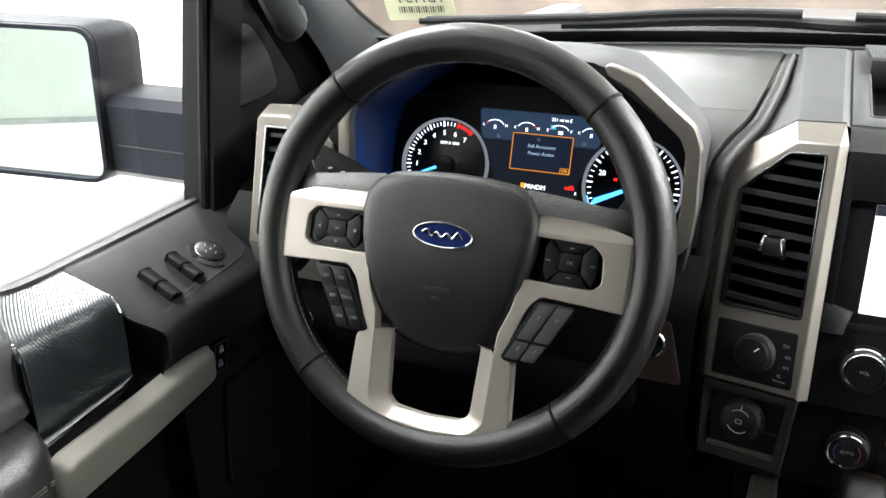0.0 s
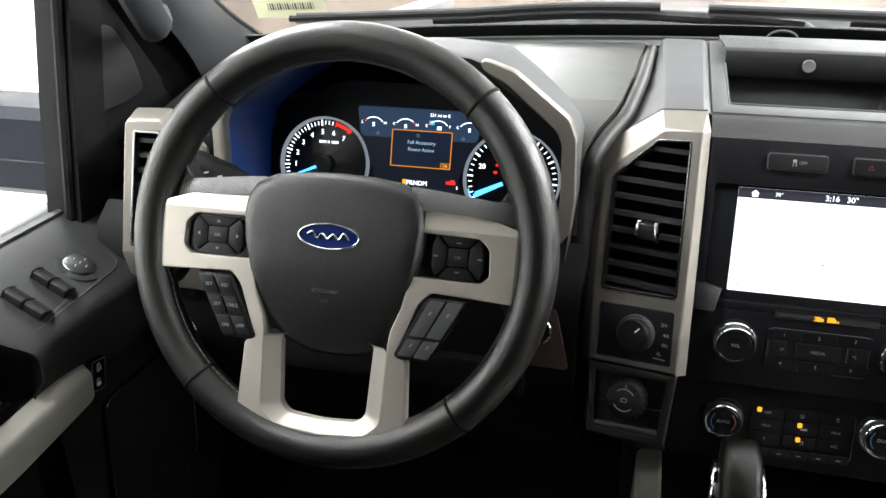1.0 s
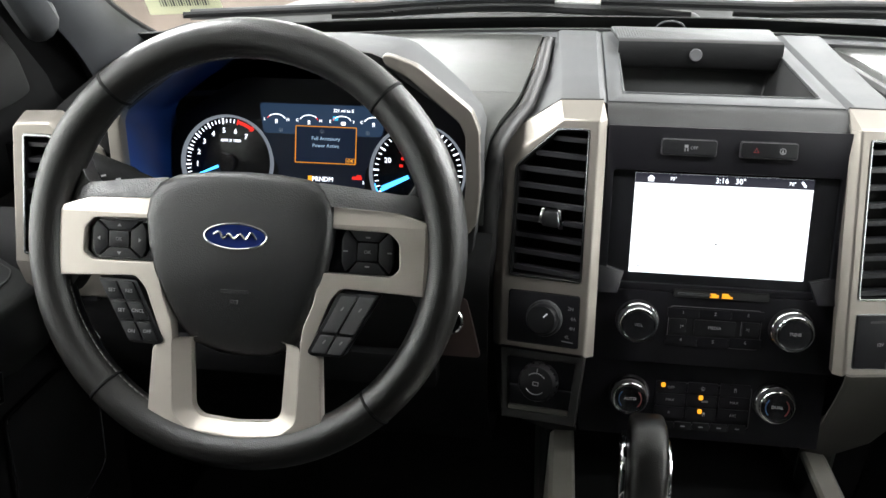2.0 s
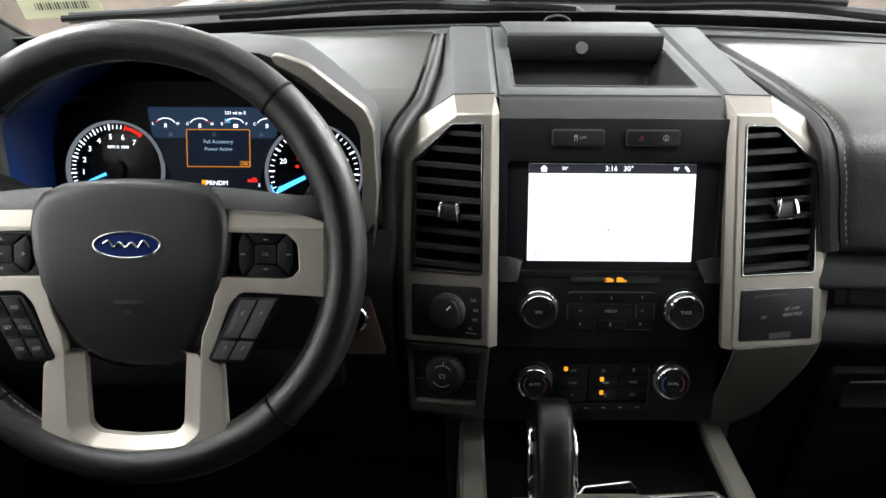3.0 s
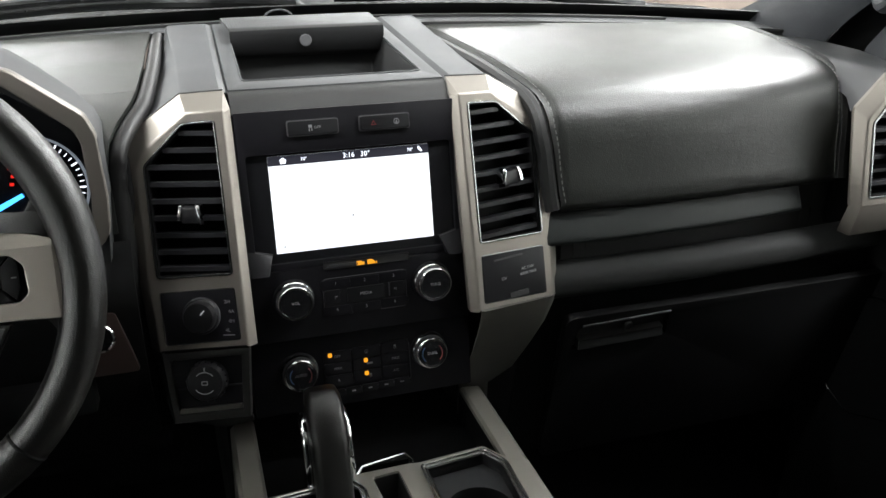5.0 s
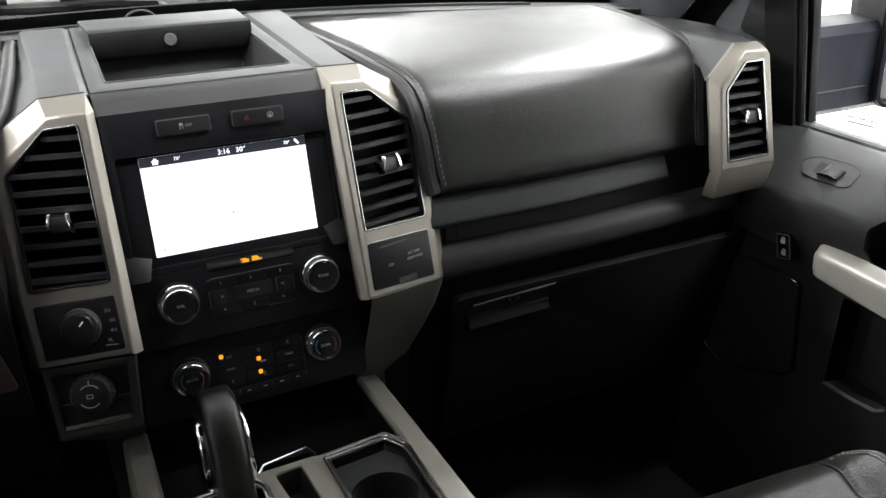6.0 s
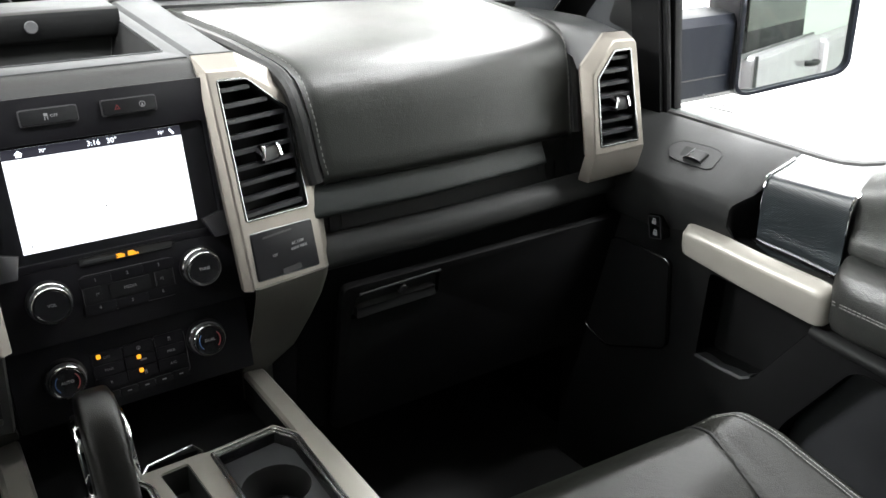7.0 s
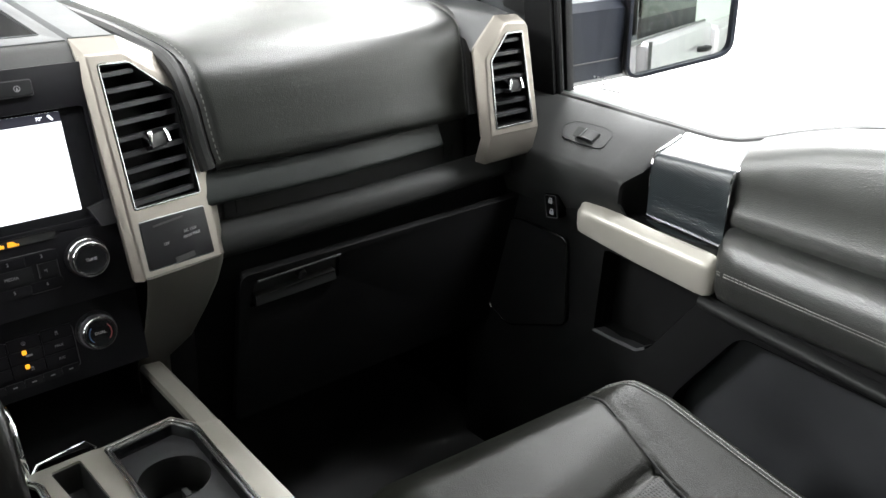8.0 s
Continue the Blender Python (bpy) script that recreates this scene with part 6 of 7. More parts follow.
# ---- outer door vents ----
for s, dx in ((1, 0.0), (-1, 0.024)):
    def dv(a, z, o=0.0, s=s, dx=dx):
        return Vector((s * (a + dx), -0.085 + 0.12 * (z - 0.82), z)) + Vector((0, -0.993, 0.119)) * o

    hole = [(0.6560, 0.8890), (0.6877, 0.8890), (0.7010, 0.7605), (0.6280, 0.7605), (0.6245, 0.8545)]
    face = [(0.6560, 0.8990), (0.6600, 0.9000), (0.6950, 0.8980), (0.6985, 0.8930), (0.7115, 0.7512), (0.6185, 0.7514), (0.6172, 0.8560), (0.6185, 0.8600)]
    fall = [(0.6500, 0.9105, -0.016), (0.6540, 0.9112, -0.016), (0.6930, 0.9095, -0.016), (0.7010, 0.8985, -0.012), (0.7155, 0.7500, -0.012), (0.6129, 0.7516, -0.016), (0.6070, 0.8670, -0.016), (0.6090, 0.8730, -0.016)]
    vb = thing("door_vent_bezel", dv(0.66, 0.72, -0.03), "satin champagne housing of the outer air vent", "trim", "outer vent housings")
    core = inset(face, 0.0018)
    part("face", plate(core, [rounded(hole, 0.003)], 0.012), SATIN, vb, fn=lambda c, dv=dv: dv(c.x, c.y, c.z))
    rows = [[dv(a, z) for a, z in core]]
    for t in (0.25, 0.5, 0.75, 1.0):
        row = []
        for (a0, z0), (a1, z1), (a2, z2, o2) in zip(core, face, fall):
            p0, p1 = dv(a0, z0), dv(a1, z1)
            p2 = p1 + (dv(a2, z2, o2) - p1).normalized() * 0.0035
            row.append(p0 * (1 - t) ** 2 + p1 * 2 * t * (1 - t) + p2 * t * t)
        rows.append(row)
    edge = [dv(a, z, o) for a, z, o in fall]
    rows.append([(p * 0.12 + q * 0.88) for p, q in zip(rows[-1], edge)])
    rows.append([q + Vector((s * (0.002 if f[0] < 0.66 else 0.0), 0.003, 0)) for q, f in zip(edge, fall)])
    rows.append([q + Vector((s * (0.034 if f[0] < 0.66 else -0.004), 0.030, -0.010 if f[1] > 0.9 else 0)) for q, f in zip(edge, fall)])
    part("housing", loft(rows, True, False), SATIN, vb, angle=28)
    chin = [[dv(a, z, o) for a, z, o in r] for r in (
        ((0.6140, 0.7540, -0.0150), (0.6170, 0.7540, -0.0040), (0.6190, 0.7540, -0.0008), (0.7105, 0.7540, -0.0008), (0.7135, 0.7540, -0.0050), (0.7145, 0.7540, -0.040), (0.6460, 0.7540, -0.040)),
        ((0.6125, 0.7490, -0.0160), (0.6165, 0.7490, -0.0045), (0.6185, 0.7490, -0.0012), (0.7110, 0.7490, -0.0012), (0.7140, 0.7490, -0.0050), (0.7150, 0.7490, -0.040), (0.6450, 0.7490, -0.040)),
        ((0.6085, 0.7205, -0.0250), (0.6130, 0.7175, -0.0140), (0.6155, 0.7165, -0.0110), (0.7065, 0.7175, -0.0110), (0.7090, 0.7175, -0.0140), (0.7090, 0.7175, -0.045), (0.6400, 0.7200, -0.045)),
        ((0.6095, 0.7170, -0.0260), (0.6135, 0.7140, -0.0165), (0.6160, 0.7130, -0.0135), (0.7060, 0.7140, -0.0135), (0.7080, 0.7140, -0.0165), (0.7080, 0.7140, -0.045), (0.6400, 0.7160, -0.045)))]
    part("chin", loft(chin), SATIN, vb, angle=28)
    vent("air_vent", hole, lambda a, z, o, dv=dv: dv(a, z, o), "black louvred outer air vent with a chrome surround", "outer air vents", 0.0165, (0.6640, 0.8180), 0.026, 0.0032)


# ---- doors ----
def sill_z(y):
    return lerp_table([(0.1, 0.777), (-0.05, 0.773), (-0.15, 0.769), (-0.26, 0.7645), (-0.315, 0.7620), (-0.35, 0.7640), (-0.39, 0.7760), (-0.43, 0.7910), (-0.475, 0.8055), (-0.524, 0.8175), (-0.60, 0.8250), (-0.70, 0.829), (-1.0, 0.83)], y)


def door(s):
    ex = 0.024 if s < 0 else 0.0
    P = lambda a, y, z: Vector((s * (a + ex), y, z))
    PW = lambda a, y, z: Vector((s * (a + (0.005 if s < 0 else 0.0)), y, z))
    d = thing("door_1" if s < 0 else "door_2", (s * 0.80, -0.4, 0.2), "black trimmed front door with a satin pull handle and leather armrest", "door", kind="structure")
    # switch ledge: slopes from the glass to a rounded inner edge, its end cut on a slant
    rows = []
    for y in (0.06, 0.0, -0.06, -0.12, -0.18, -0.225, -0.250, -0.256):
        z = sill_z(y)
        e = 0.003 * min(1.0, max(0.0, (y + 0.20) / 0.10))
        cut = (lambda a: 0.62 * (min(a, 0.738) - 0.70)) if y < -0.24 else (lambda a: 0.0)
        down = 0.004 if y < -0.252 else 0.0
        lift = 0.026 * min(1.0, max(0.0, (-0.12 - y) / 0.10))
        rows.append([P(a, y - cut(a), z + dz - down) for a, dz in ((0.806, 0.003), (0.795, 0.001), (0.760, -0.018), (0.726, -0.0365 - e * 0.6), (0.708, -0.0472 - e), (0.7030, -0.0512 - e), (0.7004, -0.0565 - e), (0.6997, -0.068 - e * 0.5), (0.6995, -0.105 + lift), (0.716, -0.135 + lift))])
    brink = [Vector(p) for p in rows[-1]]
    part("switch_ledge", thick(loft(rows, closed=False), 0.003), DOORPLASTIC, d, "black soft switch ledge", angle=45)
    hollow = [[p + Vector((0, -0.0004, -0.0004)) for p in brink], [p + Vector((s * 0.004, -0.0012, -0.006)) for p in brink], [p + Vector((s * 0.012, 0.003, -0.018)) for p in brink], [Vector((p.x + s * 0.022, p.y + 0.004, min(p.z - 0.05, 0.655))) for p in brink], [Vector((p.x + s * 0.03, p.y - 0.03, 0.640)) for p in brink]]
    part("ledge_end", loft(hollow, closed=False), DARK, d, angle=60)
    # seal along the glass, the belt moulding outside it
    run_y = [0.06 - 0.03 * i for i in range(34)]
    part("glass_seal", tube([P(0.813, y, sill_z(y) + 0.002) for y in run_y], 0.0055 if s > 0 else 0.008, 8, flat=1.3), RUBBER, d, "black glass seal")
    part("glass_edge", tube([P(0.822, y, sill_z(y) + 0.003) for y in run_y], 0.0034, 8), mat("green_tinted_edge", (0.030, 0.050, 0.040), 0.3, bump=0) if s > 0 else RUBBER, d, "green tinted glass edge")
    belt = loft([[P(a, y, sill_z(y) + dz) for y in run_y] for a, dz in ((0.827, -0.012), (0.829, 0.003), (0.834, 0.006), (0.856, 0.003), (0.862, -0.004), (0.862, -0.030))], closed=False)
    part("outer_sill", belt, mat("grey_belt_moulding", (0.016, 0.018, 0.0165), 0.5, grain=500, bump=0.1), d, "grey belt moulding outside the glass", angle=40)
    # woven look cover of the pull cup, with chrome lines
    ys2 = [-0.279, -0.30, -0.32, -0.34, -0.36, -0.38, -0.396]

    def prof(y):
        z = sill_z(y)
        t = (-0.279 - y) / 0.117
        zt = 0.7500 + 0.003 * t
        return [P(0.806, y, z + 0.003), P(0.792, y, z - 0.001), P(0.772, y, z + (zt - z) * 0.50), P(0.752, y, z + (zt - z) * 0.88), P(0.7460, y, zt), P(0.7425, y, zt - 0.0018), P(0.7398, y, zt - 0.0045), P(0.7375, y, zt - 0.0085), P(0.7355, y, zt - 0.0150), P(0.7342, y, zt - 0.026), P(0.7335, y, zt - 0.045), P(0.734, y, 0.665), P(0.742, y, 0.62)]

    pc = part("cup_cover", thick(loft([prof(y) for y in ys2], closed=False), 0.003), CARBON, d, "dark woven-look cover", angle=24)
    for y in (-0.2790, -0.3970):
        path = [p + Vector((-s * 0.0008, 0, 0.0008)) for p in prof(y)[1:11]]
        part("bright_line", tube(smooth_path(path[:8], 3), 0.0025, 8), CHROME, pc, "chrome line")
        part("bright_line", tube(smooth_path(path[7:], 3), 0.0009, 6), CHROME, pc, "thin chrome line")
    # upper leather roll and arm rest behind the cup
    ys3 = [-0.397, -0.41, -0.44, -0.49, -0.55, -0.62, -0.70, -0.80, -0.86]
    rows = []
    for i, y in enumerate(ys3):
        z = sill_z(y)
        k = min(1, i / 2)
        rows.append([P(0.806, y, z + 0.006), P(0.796, y, z + 0.007), P(0.782, y, z + 0.004), P(0.764, y, z - 0.003), P(0.749, y, z - 0.015), P(0.7430, y, z - 0.030), P(0.7455, y, min(z - 0.045, 0.742)), P(0.7475, y, min(z - 0.065, 0.724)), P(0.7440, y, 0.702), P(0.7405, y, 0.690), P(0.7470, y, 0.682), P(0.752, y, 0.670)])
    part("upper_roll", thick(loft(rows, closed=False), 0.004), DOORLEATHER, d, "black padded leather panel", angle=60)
    rows = []
    for i, y in enumerate([-0.402, -0.406, -0.415, -0.44, -0.52, -0.62, -0.74, -0.85]):
        g = (0.55, 0.8, 0.95, 1, 1, 1, 1, 1)[i]
        zt = 0.684 - 0.014 * (i / 7)
        zb = 0.604 - 0.024 * (i / 7)
        c = (zt + zb) / 2
        ring = [(0.752, zt + 0.000), (0.735, zt + 0.002), (0.722, zt + 0.0015), (0.713, zt - 0.0015), (0.7050, zt - 0.008), (0.7005, zt - 0.0155), (0.6980, zt - 0.025), (0.697, c), (0.699, zb + 0.012), (0.706, zb + 0.002), (0.752, zb)]
        rows.append([P(0.752 - (0.752 - a) * g, y, c + (z - c) * (0.8 + 0.2 * g)) for a, z in ring])
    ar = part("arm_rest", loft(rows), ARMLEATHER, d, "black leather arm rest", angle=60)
    for oz in (0.0, 0.0036):
        st = [P(0.6960, y, 0.6370 + oz - 0.022 * (-0.412 - y) / 0.44) for y in [-0.412 - 0.06 * i for i in range(8)]]
        tagged(part("stitching", stitches(st, 0.0050, 0.0040, 0.0008), PALETHREAD, ar, "grey thread seam"), kind="stuff")
    # satin pull handle: crisp flat front and top, its tip hooked back under the ledge
    top = [(-0.188, 0.6680), (-0.240, 0.6655), (-0.300, 0.6610), (-0.410, 0.6550)]
    foot = [(-0.188, 0.6240), (-0.294, 0.6095), (-0.410, 0.5990)]
    hook = [(-0.188, 0.738), (-0.234, 0.738), (-0.243, 0.730), (-0.252, 0.714), (-0.264, 0.7095), (-0.411, 0.7095)]
    rows = []
    for y, g, o in ((-0.1870, 0.55, 0.012), (-0.1885, 0.80, 0.005), (-0.1930, 0.95, 0.001), (-0.200, 1, 0), (-0.225, 1, 0), (-0.236, 1, 0), (-0.244, 1, 0), (-0.252, 1, 0), (-0.262, 1, 0), (-0.30, 1, 0), (-0.35, 1, 0), (-0.390, 1, 0), (-0.4000, 0.99, 0.001), (-0.4065, 0.93, 0.005), (-0.4095, 0.80, 0.011)):
        zt, zb, bk = lerp_table(top, y), lerp_table(foot, y), lerp_table(hook, y)
        c = (zt + zb) / 2
        ring = ((bk, zb + 0.006), (bk, zt - 0.002), (bk - 0.0015, zt), (0.7075, zt - 0.0020), (0.6990, zt - 0.0085), (0.6962, zt - 0.0112), (0.6945, zt - 0.0142), (0.6938, zt - 0.019), (0.6945, zb + 0.006), (0.6960, zb + 0.001), (0.699, zb), (0.7090, zb + 0.001))
        rows.append([P(a + (o if a < 0.705 else 0), y, c + (z - c) * g) for a, z in ring])
    part("pull_handle", loft(rows), PALESATIN, d, "satin champagne pull handle", angle=35)
    part("cup_floor", loft([[P(0.708, y, 0.650), P(0.744, y, 0.648), P(0.744, y, 0.62), P(0.708, y, 0.62)] for y in (-0.252, -0.40)]), RUBBER, d)
    lever = [[P(0.7180, y, z - 0.003), P(0.7185, y, z), P(0.7215, y, z + 0.0016), P(0.7255, y, z + 0.0005), P(0.7260, y, z - 0.003)] for y, z in ((-0.282, 0.6700), (-0.34, 0.6665), (-0.400, 0.6610))]
    part("release_lever", loft(lever), CHROME, d, "bright release lever edge", angle=50)
    # lower panel with cubby and pocket; its shade is put into a darker black
    low = [(0.06, 0.665), (-0.27, 0.66), (-0.405, 0.612), (-0.86, 0.585), (-0.86, 0.14), (0.06, 0.14)]
    cub = rounded([(-0.228, 0.602), (-0.391, 0.590), (-0.318, 0.482), (-0.300, 0.470), (-0.220, 0.470)], 0.008)
    poc = rounded([(-0.448, 0.556), (-0.83, 0.535), (-0.83, 0.24), (-0.335, 0.25), (-0.366, 0.43)], 0.018)
    bm = plate(low, [cub, poc], 0.02, 0.003)
    part("lower_panel", bm, DARK, d, "black moulded lower panel, darkened as in shade", fn=lambda c: P(0.716 - c.z, c.x, c.y))
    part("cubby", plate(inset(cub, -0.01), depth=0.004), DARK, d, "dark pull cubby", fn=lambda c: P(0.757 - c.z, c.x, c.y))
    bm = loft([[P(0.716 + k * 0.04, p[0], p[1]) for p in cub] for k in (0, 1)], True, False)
    part("cubby_wall", bm, DARK, d)
    part("cubby_lip", loft([[P(a, y, z - dz) for y, z in ((-0.219, 0.4725), (-0.260, 0.4715), (-0.298, 0.4725), (-0.312, 0.4810))] for a, dz in ((0.7145, 0.004), (0.7165, 0.0), (0.735, 0.002), (0.7565, 0.010))], closed=False), SHADEGREY, d, "grey cubby floor", angle=50)
    shelf = [[P(a, y, z0 + dz) for a, dz in ((0.716, 0.006), (0.7035, 0.004), (0.7005, 0.0), (0.7010, -0.006), (0.7060, -0.011), (0.716, -0.013))] for y, z0 in ((-0.392, 0.590), (-0.411, 0.587), (-0.52, 0.577), (-0.63, 0.565), (-0.74, 0.556), (-0.858, 0.548))]
    part("trim_line", loft(shelf), DOORPLASTIC, d, "grey trim ledge under the arm rest", angle=60)
    part("pocket_back", plate(inset(poc, -0.01), depth=0.004), SHADEGREY, d, "dark map pocket", fn=lambda c: P(0.752 - c.z, c.x, c.y))
    bm = loft([[P(0.716 + k * 0.036, p[0], p[1]) for p in poc] for k in (0, 1)], True, False)
    part("pocket_wall", bm, DARK, d)
    # speaker grille with a bright corner
    spk = rounded([(0.005, 0.522), (-0.028, 0.582), (-0.060, 0.602), (-0.163, 0.598), (-0.172, 0.46), (-0.05, 0.41), (0.0, 0.43)], 0.012)
    part("speaker_grille", plate(spk, depth=0.004, bev=0.001), DARK, d, "black speaker grille", fn=lambda c: P(0.711 - c.z, c.x, c.y))
    part("speaker_edge", tube([P(0.708, p[0], p[1]) for p in spk], 0.0011, 6, True), DARKCHROME, d, "thin bright speaker rim")
    # lock switch
    lo = 0.0 if s > 0 else -0.040
    lkp = rounded([(-0.1225 + lo, 0.6600), (-0.1470 + lo, 0.6640), (-0.1535 + lo, 0.6285), (-0.1295 + lo, 0.6240)], 0.004)
    lk = part("lock_switch", plate(lkp, depth=0.020, bev=0.001), PIANO, d, "black lock switch", fn=lambda c: P(0.6990 - c.z, c.x, c.y))
    part("rim_line", ring_plate(inset(lkp, 0.001), 0.0011, 0.001), SPINE, lk, fn=lambda c: P(0.6982 - c.z, c.x, c.y))
    for y, z in ((-0.1365 + lo, 0.6520), (-0.1400 + lo, 0.6360)):
        part("lock_mark", merge([plate(rrect(y, z - 0.001, 0.0070, 0.0050, 0.001), depth=0.0008), plate(rrect(y, z + 0.003, 0.0050, 0.0040, 0.001), [rrect(y, z + 0.0025, 0.0030, 0.0020, 0.0005)], 0.0008)]), DIMPRINT, lk, "pale padlock mark", fn=lambda c: P(0.6980 - c.z, c.x, c.y))
    # window frame post and run channel, then the glass
    wf = -0.026 if s < 0 else 0.0
    part("frame_post", loft([[PW(a, y + o + wf, z) for a, y in ((0.80, -0.040), (0.800, 0.015), (0.84, 0.035), (0.845, -0.040))] for z, o in ((0.765, 0.0), (0.90, 0.018), (1.03, 0.040), (1.2, -0.09), (1.44, -0.33))]), DARK, d, "black window post")
    part("run_channel", tube([PW(0.812, -0.042 + wf, 0.770), PW(0.812, -0.025 + wf, 0.90), PW(0.812, -0.006 + wf, 1.03), PW(0.80, -0.14, 1.2), PW(0.76, -0.38, 1.44)], 0.006, 8), DARK, d)
    g = [[PW(0.825 - 0.12 * max(0, z - 0.95) * 0.5, y, z) for y in (yf, -0.5, -0.86)] for z, yf in ((0.755, -0.03), (0.95, -0.01), (1.03, 0.0), (1.2, -0.13), (1.44, -0.38))]
    gl = part("glass", loft(g, closed=False), WINGLASS, d, "clear side glass")
    if s > 0:
        for y0, y1, z in ((-0.094, -0.168, 0.8100), (-0.102, -0.156, 0.8015), (-0.108, -0.152, 0.7945)):
            part("glass_print", merge([plate(rrect(y0 + (y1 - y0) * (i + 0.5) / 9, z, 0.0052 if i % 3 else 0.0034, 0.0026, 0.0004, 1), depth=0.0003) for i in range(9)]), DIMPRINT, gl, "small grey warning print", fn=lambda c: Vector((0.8225 + c.z, c.x, c.y)))
    part("door_shell", box(*sorted((s * 0.80, s * 0.90)), -0.86, 0.10, 0.14, 0.735, 0.02), BODY, d, "painted outer door skin")
    # window switches
    if s > 0:
        SMX = axes(P(0.7550, -0.150, 0.7480), (0.0, -1, -0.041), (0.87, 0, 0.46))
        outline = rounded([(-0.046, -0.004), (-0.034, 0.013), (0.020, 0.0175), (0.040, 0.011), (0.044, -0.020), (0.036, -0.0245), (0.006, -0.0262), (-0.028, -0.0250)], 0.009)
        w = thing("window_switch", P(0.7550, -0.150, 0.740), "single black window switch in a rounded plate", "switch")
        part("plate", plate(outline, depth=0.006), DOORPLASTIC, w, fn=at(SMX, 0, 0, 0.0006))
        part("groove", ring_plate(outline, 0.0009, 0.002), DARK, w, fn=at(SMX, 0, 0, 0.0008))
        part("well", plate(rounded([(-0.021, 0.004), (0.009, 0.004), (0.018, -0.020), (-0.017, -0.015)], 0.003), depth=0.002), DARK, w, fn=at(SMX, 0, 0, 0.0009))
        part("rocker", soften(loft([[(-0.008, y, 0.000), (-0.002, y, 0.0045), (0.012, y, 0.0060), (0.022, y, 0.0035), (0.023, y, 0.000)] for y in (-0.018, 0.001)]), 0.001), DARK, w, "black rocker key", fn=at(SMX))
        # Pale strip on the key stands in for its lit edge.
        part("rocker_edge", box(-0.0020, 0.0005, -0.0178, 0.0008, 0.0046, 0.0056, 0.0003), SPINE, w, fn=at(SMX))
    else:
        SMX = axes(P(0.7540, -0.172, 0.7472), (0.0, 1, 0.04), (-0.87, 0, 0.46))
        outline = rounded([(-0.0870, 0.0110), (0.0790, 0.0175), (0.0900, 0.0080), (0.0880, -0.0320), (0.0710, -0.0390), (-0.0700, -0.0470), (-0.0840, -0.0330), (-0.0890, 0.0010)], 0.006)
        w = thing("window_switch_panel", P(0.7480, -0.190, 0.74), "black plate with four window switches and a mirror dial", "switch")
        part("plate", plate(outline, depth=0.006), DOORPLASTIC, w, fn=at(SMX, 0, 0, 0.0014))
        part("groove", ring_plate(outline, 0.0014, 0.003), RUBBER, w, fn=at(SMX, 0, 0, 0.0017))
        part("well", plate(rounded([(-0.056, 0.0075), (0.013, 0.0090), (0.011, -0.0360), (-0.055, -0.0425)], 0.003), depth=0.002), RUBBER, w, fn=at(SMX, 0, 0, 0.0018))
        for xx, y0, y1 in ((-0.044, 0.0060, -0.0410), (0.000, 0.0075, -0.0345)):
            for k in (0, 1):
                ya, yb = y0 + (y1 - y0) * 0.5 * k - 0.0008, y0 + (y1 - y0) * 0.5 * (k + 1) + 0.0008
                part("rocker", soften(loft([[(xx - 0.0105, y, 0.000), (xx - 0.0098, y, 0.0110), (xx - 0.004, y, 0.0118), (xx + 0.008, y, 0.0062), (xx + 0.0110, y, 0.000)] for y in (ya, yb)]), 0.001), BUTTON, w, "black rocker key", fn=at(SMX))
        dl = part("mirror_dial", lathe([(0.0165, 0), (0.0160, 0.0030), (0.0135, 0.0045), (0.0, 0.0048)], 36), BUTTON, w, "round mirror dial", fn=at(SMX, 0.0460, -0.0110, 0.0006))
        part("dial_rim", lathe([(0.0172, 0), (0.0172, 0.0024), (0.0165, 0.0032), (0.0161, 0.0018)], 36, False), DARKCHROME, dl, fn=at(SMX, 0.0460, -0.0110, 0.0006))
        for a in range(5):
            rr_ = 0.008 if a else 0
            part("mark", icon_bar(0.0026), DIMPRINT, dl, fn=at(SMX, 0.0460 + rr_ * math.cos(a * 1.5708), -0.0110 + rr_ * math.sin(a * 1.5708), 0.0058, 0.4))
        for a0, a1 in ((100, 175), (185, 260)):
            arc = [(math.cos(radians(a)), math.sin(radians(a))) for a in range(a0, a1 + 1, 15)]
            part("key", plate([(0.0272 * c, 0.0272 * q) for c, q in arc] + [(0.0185 * c, 0.0185 * q) for c, q in arc[::-1]], depth=0.004, bev=0.0006), BUTTON, w, "curved mirror key", fn=at(SMX, 0.0460, -0.0110, 0.0028))
        for xx, yy in ((0.070, 0.005), (0.078, -0.018)):
            part("mark", icon_car(0.0050), DIMPRINT, w, fn=at(SMX, xx, yy, 0.0008))
    return d


door(-1)
door(1)


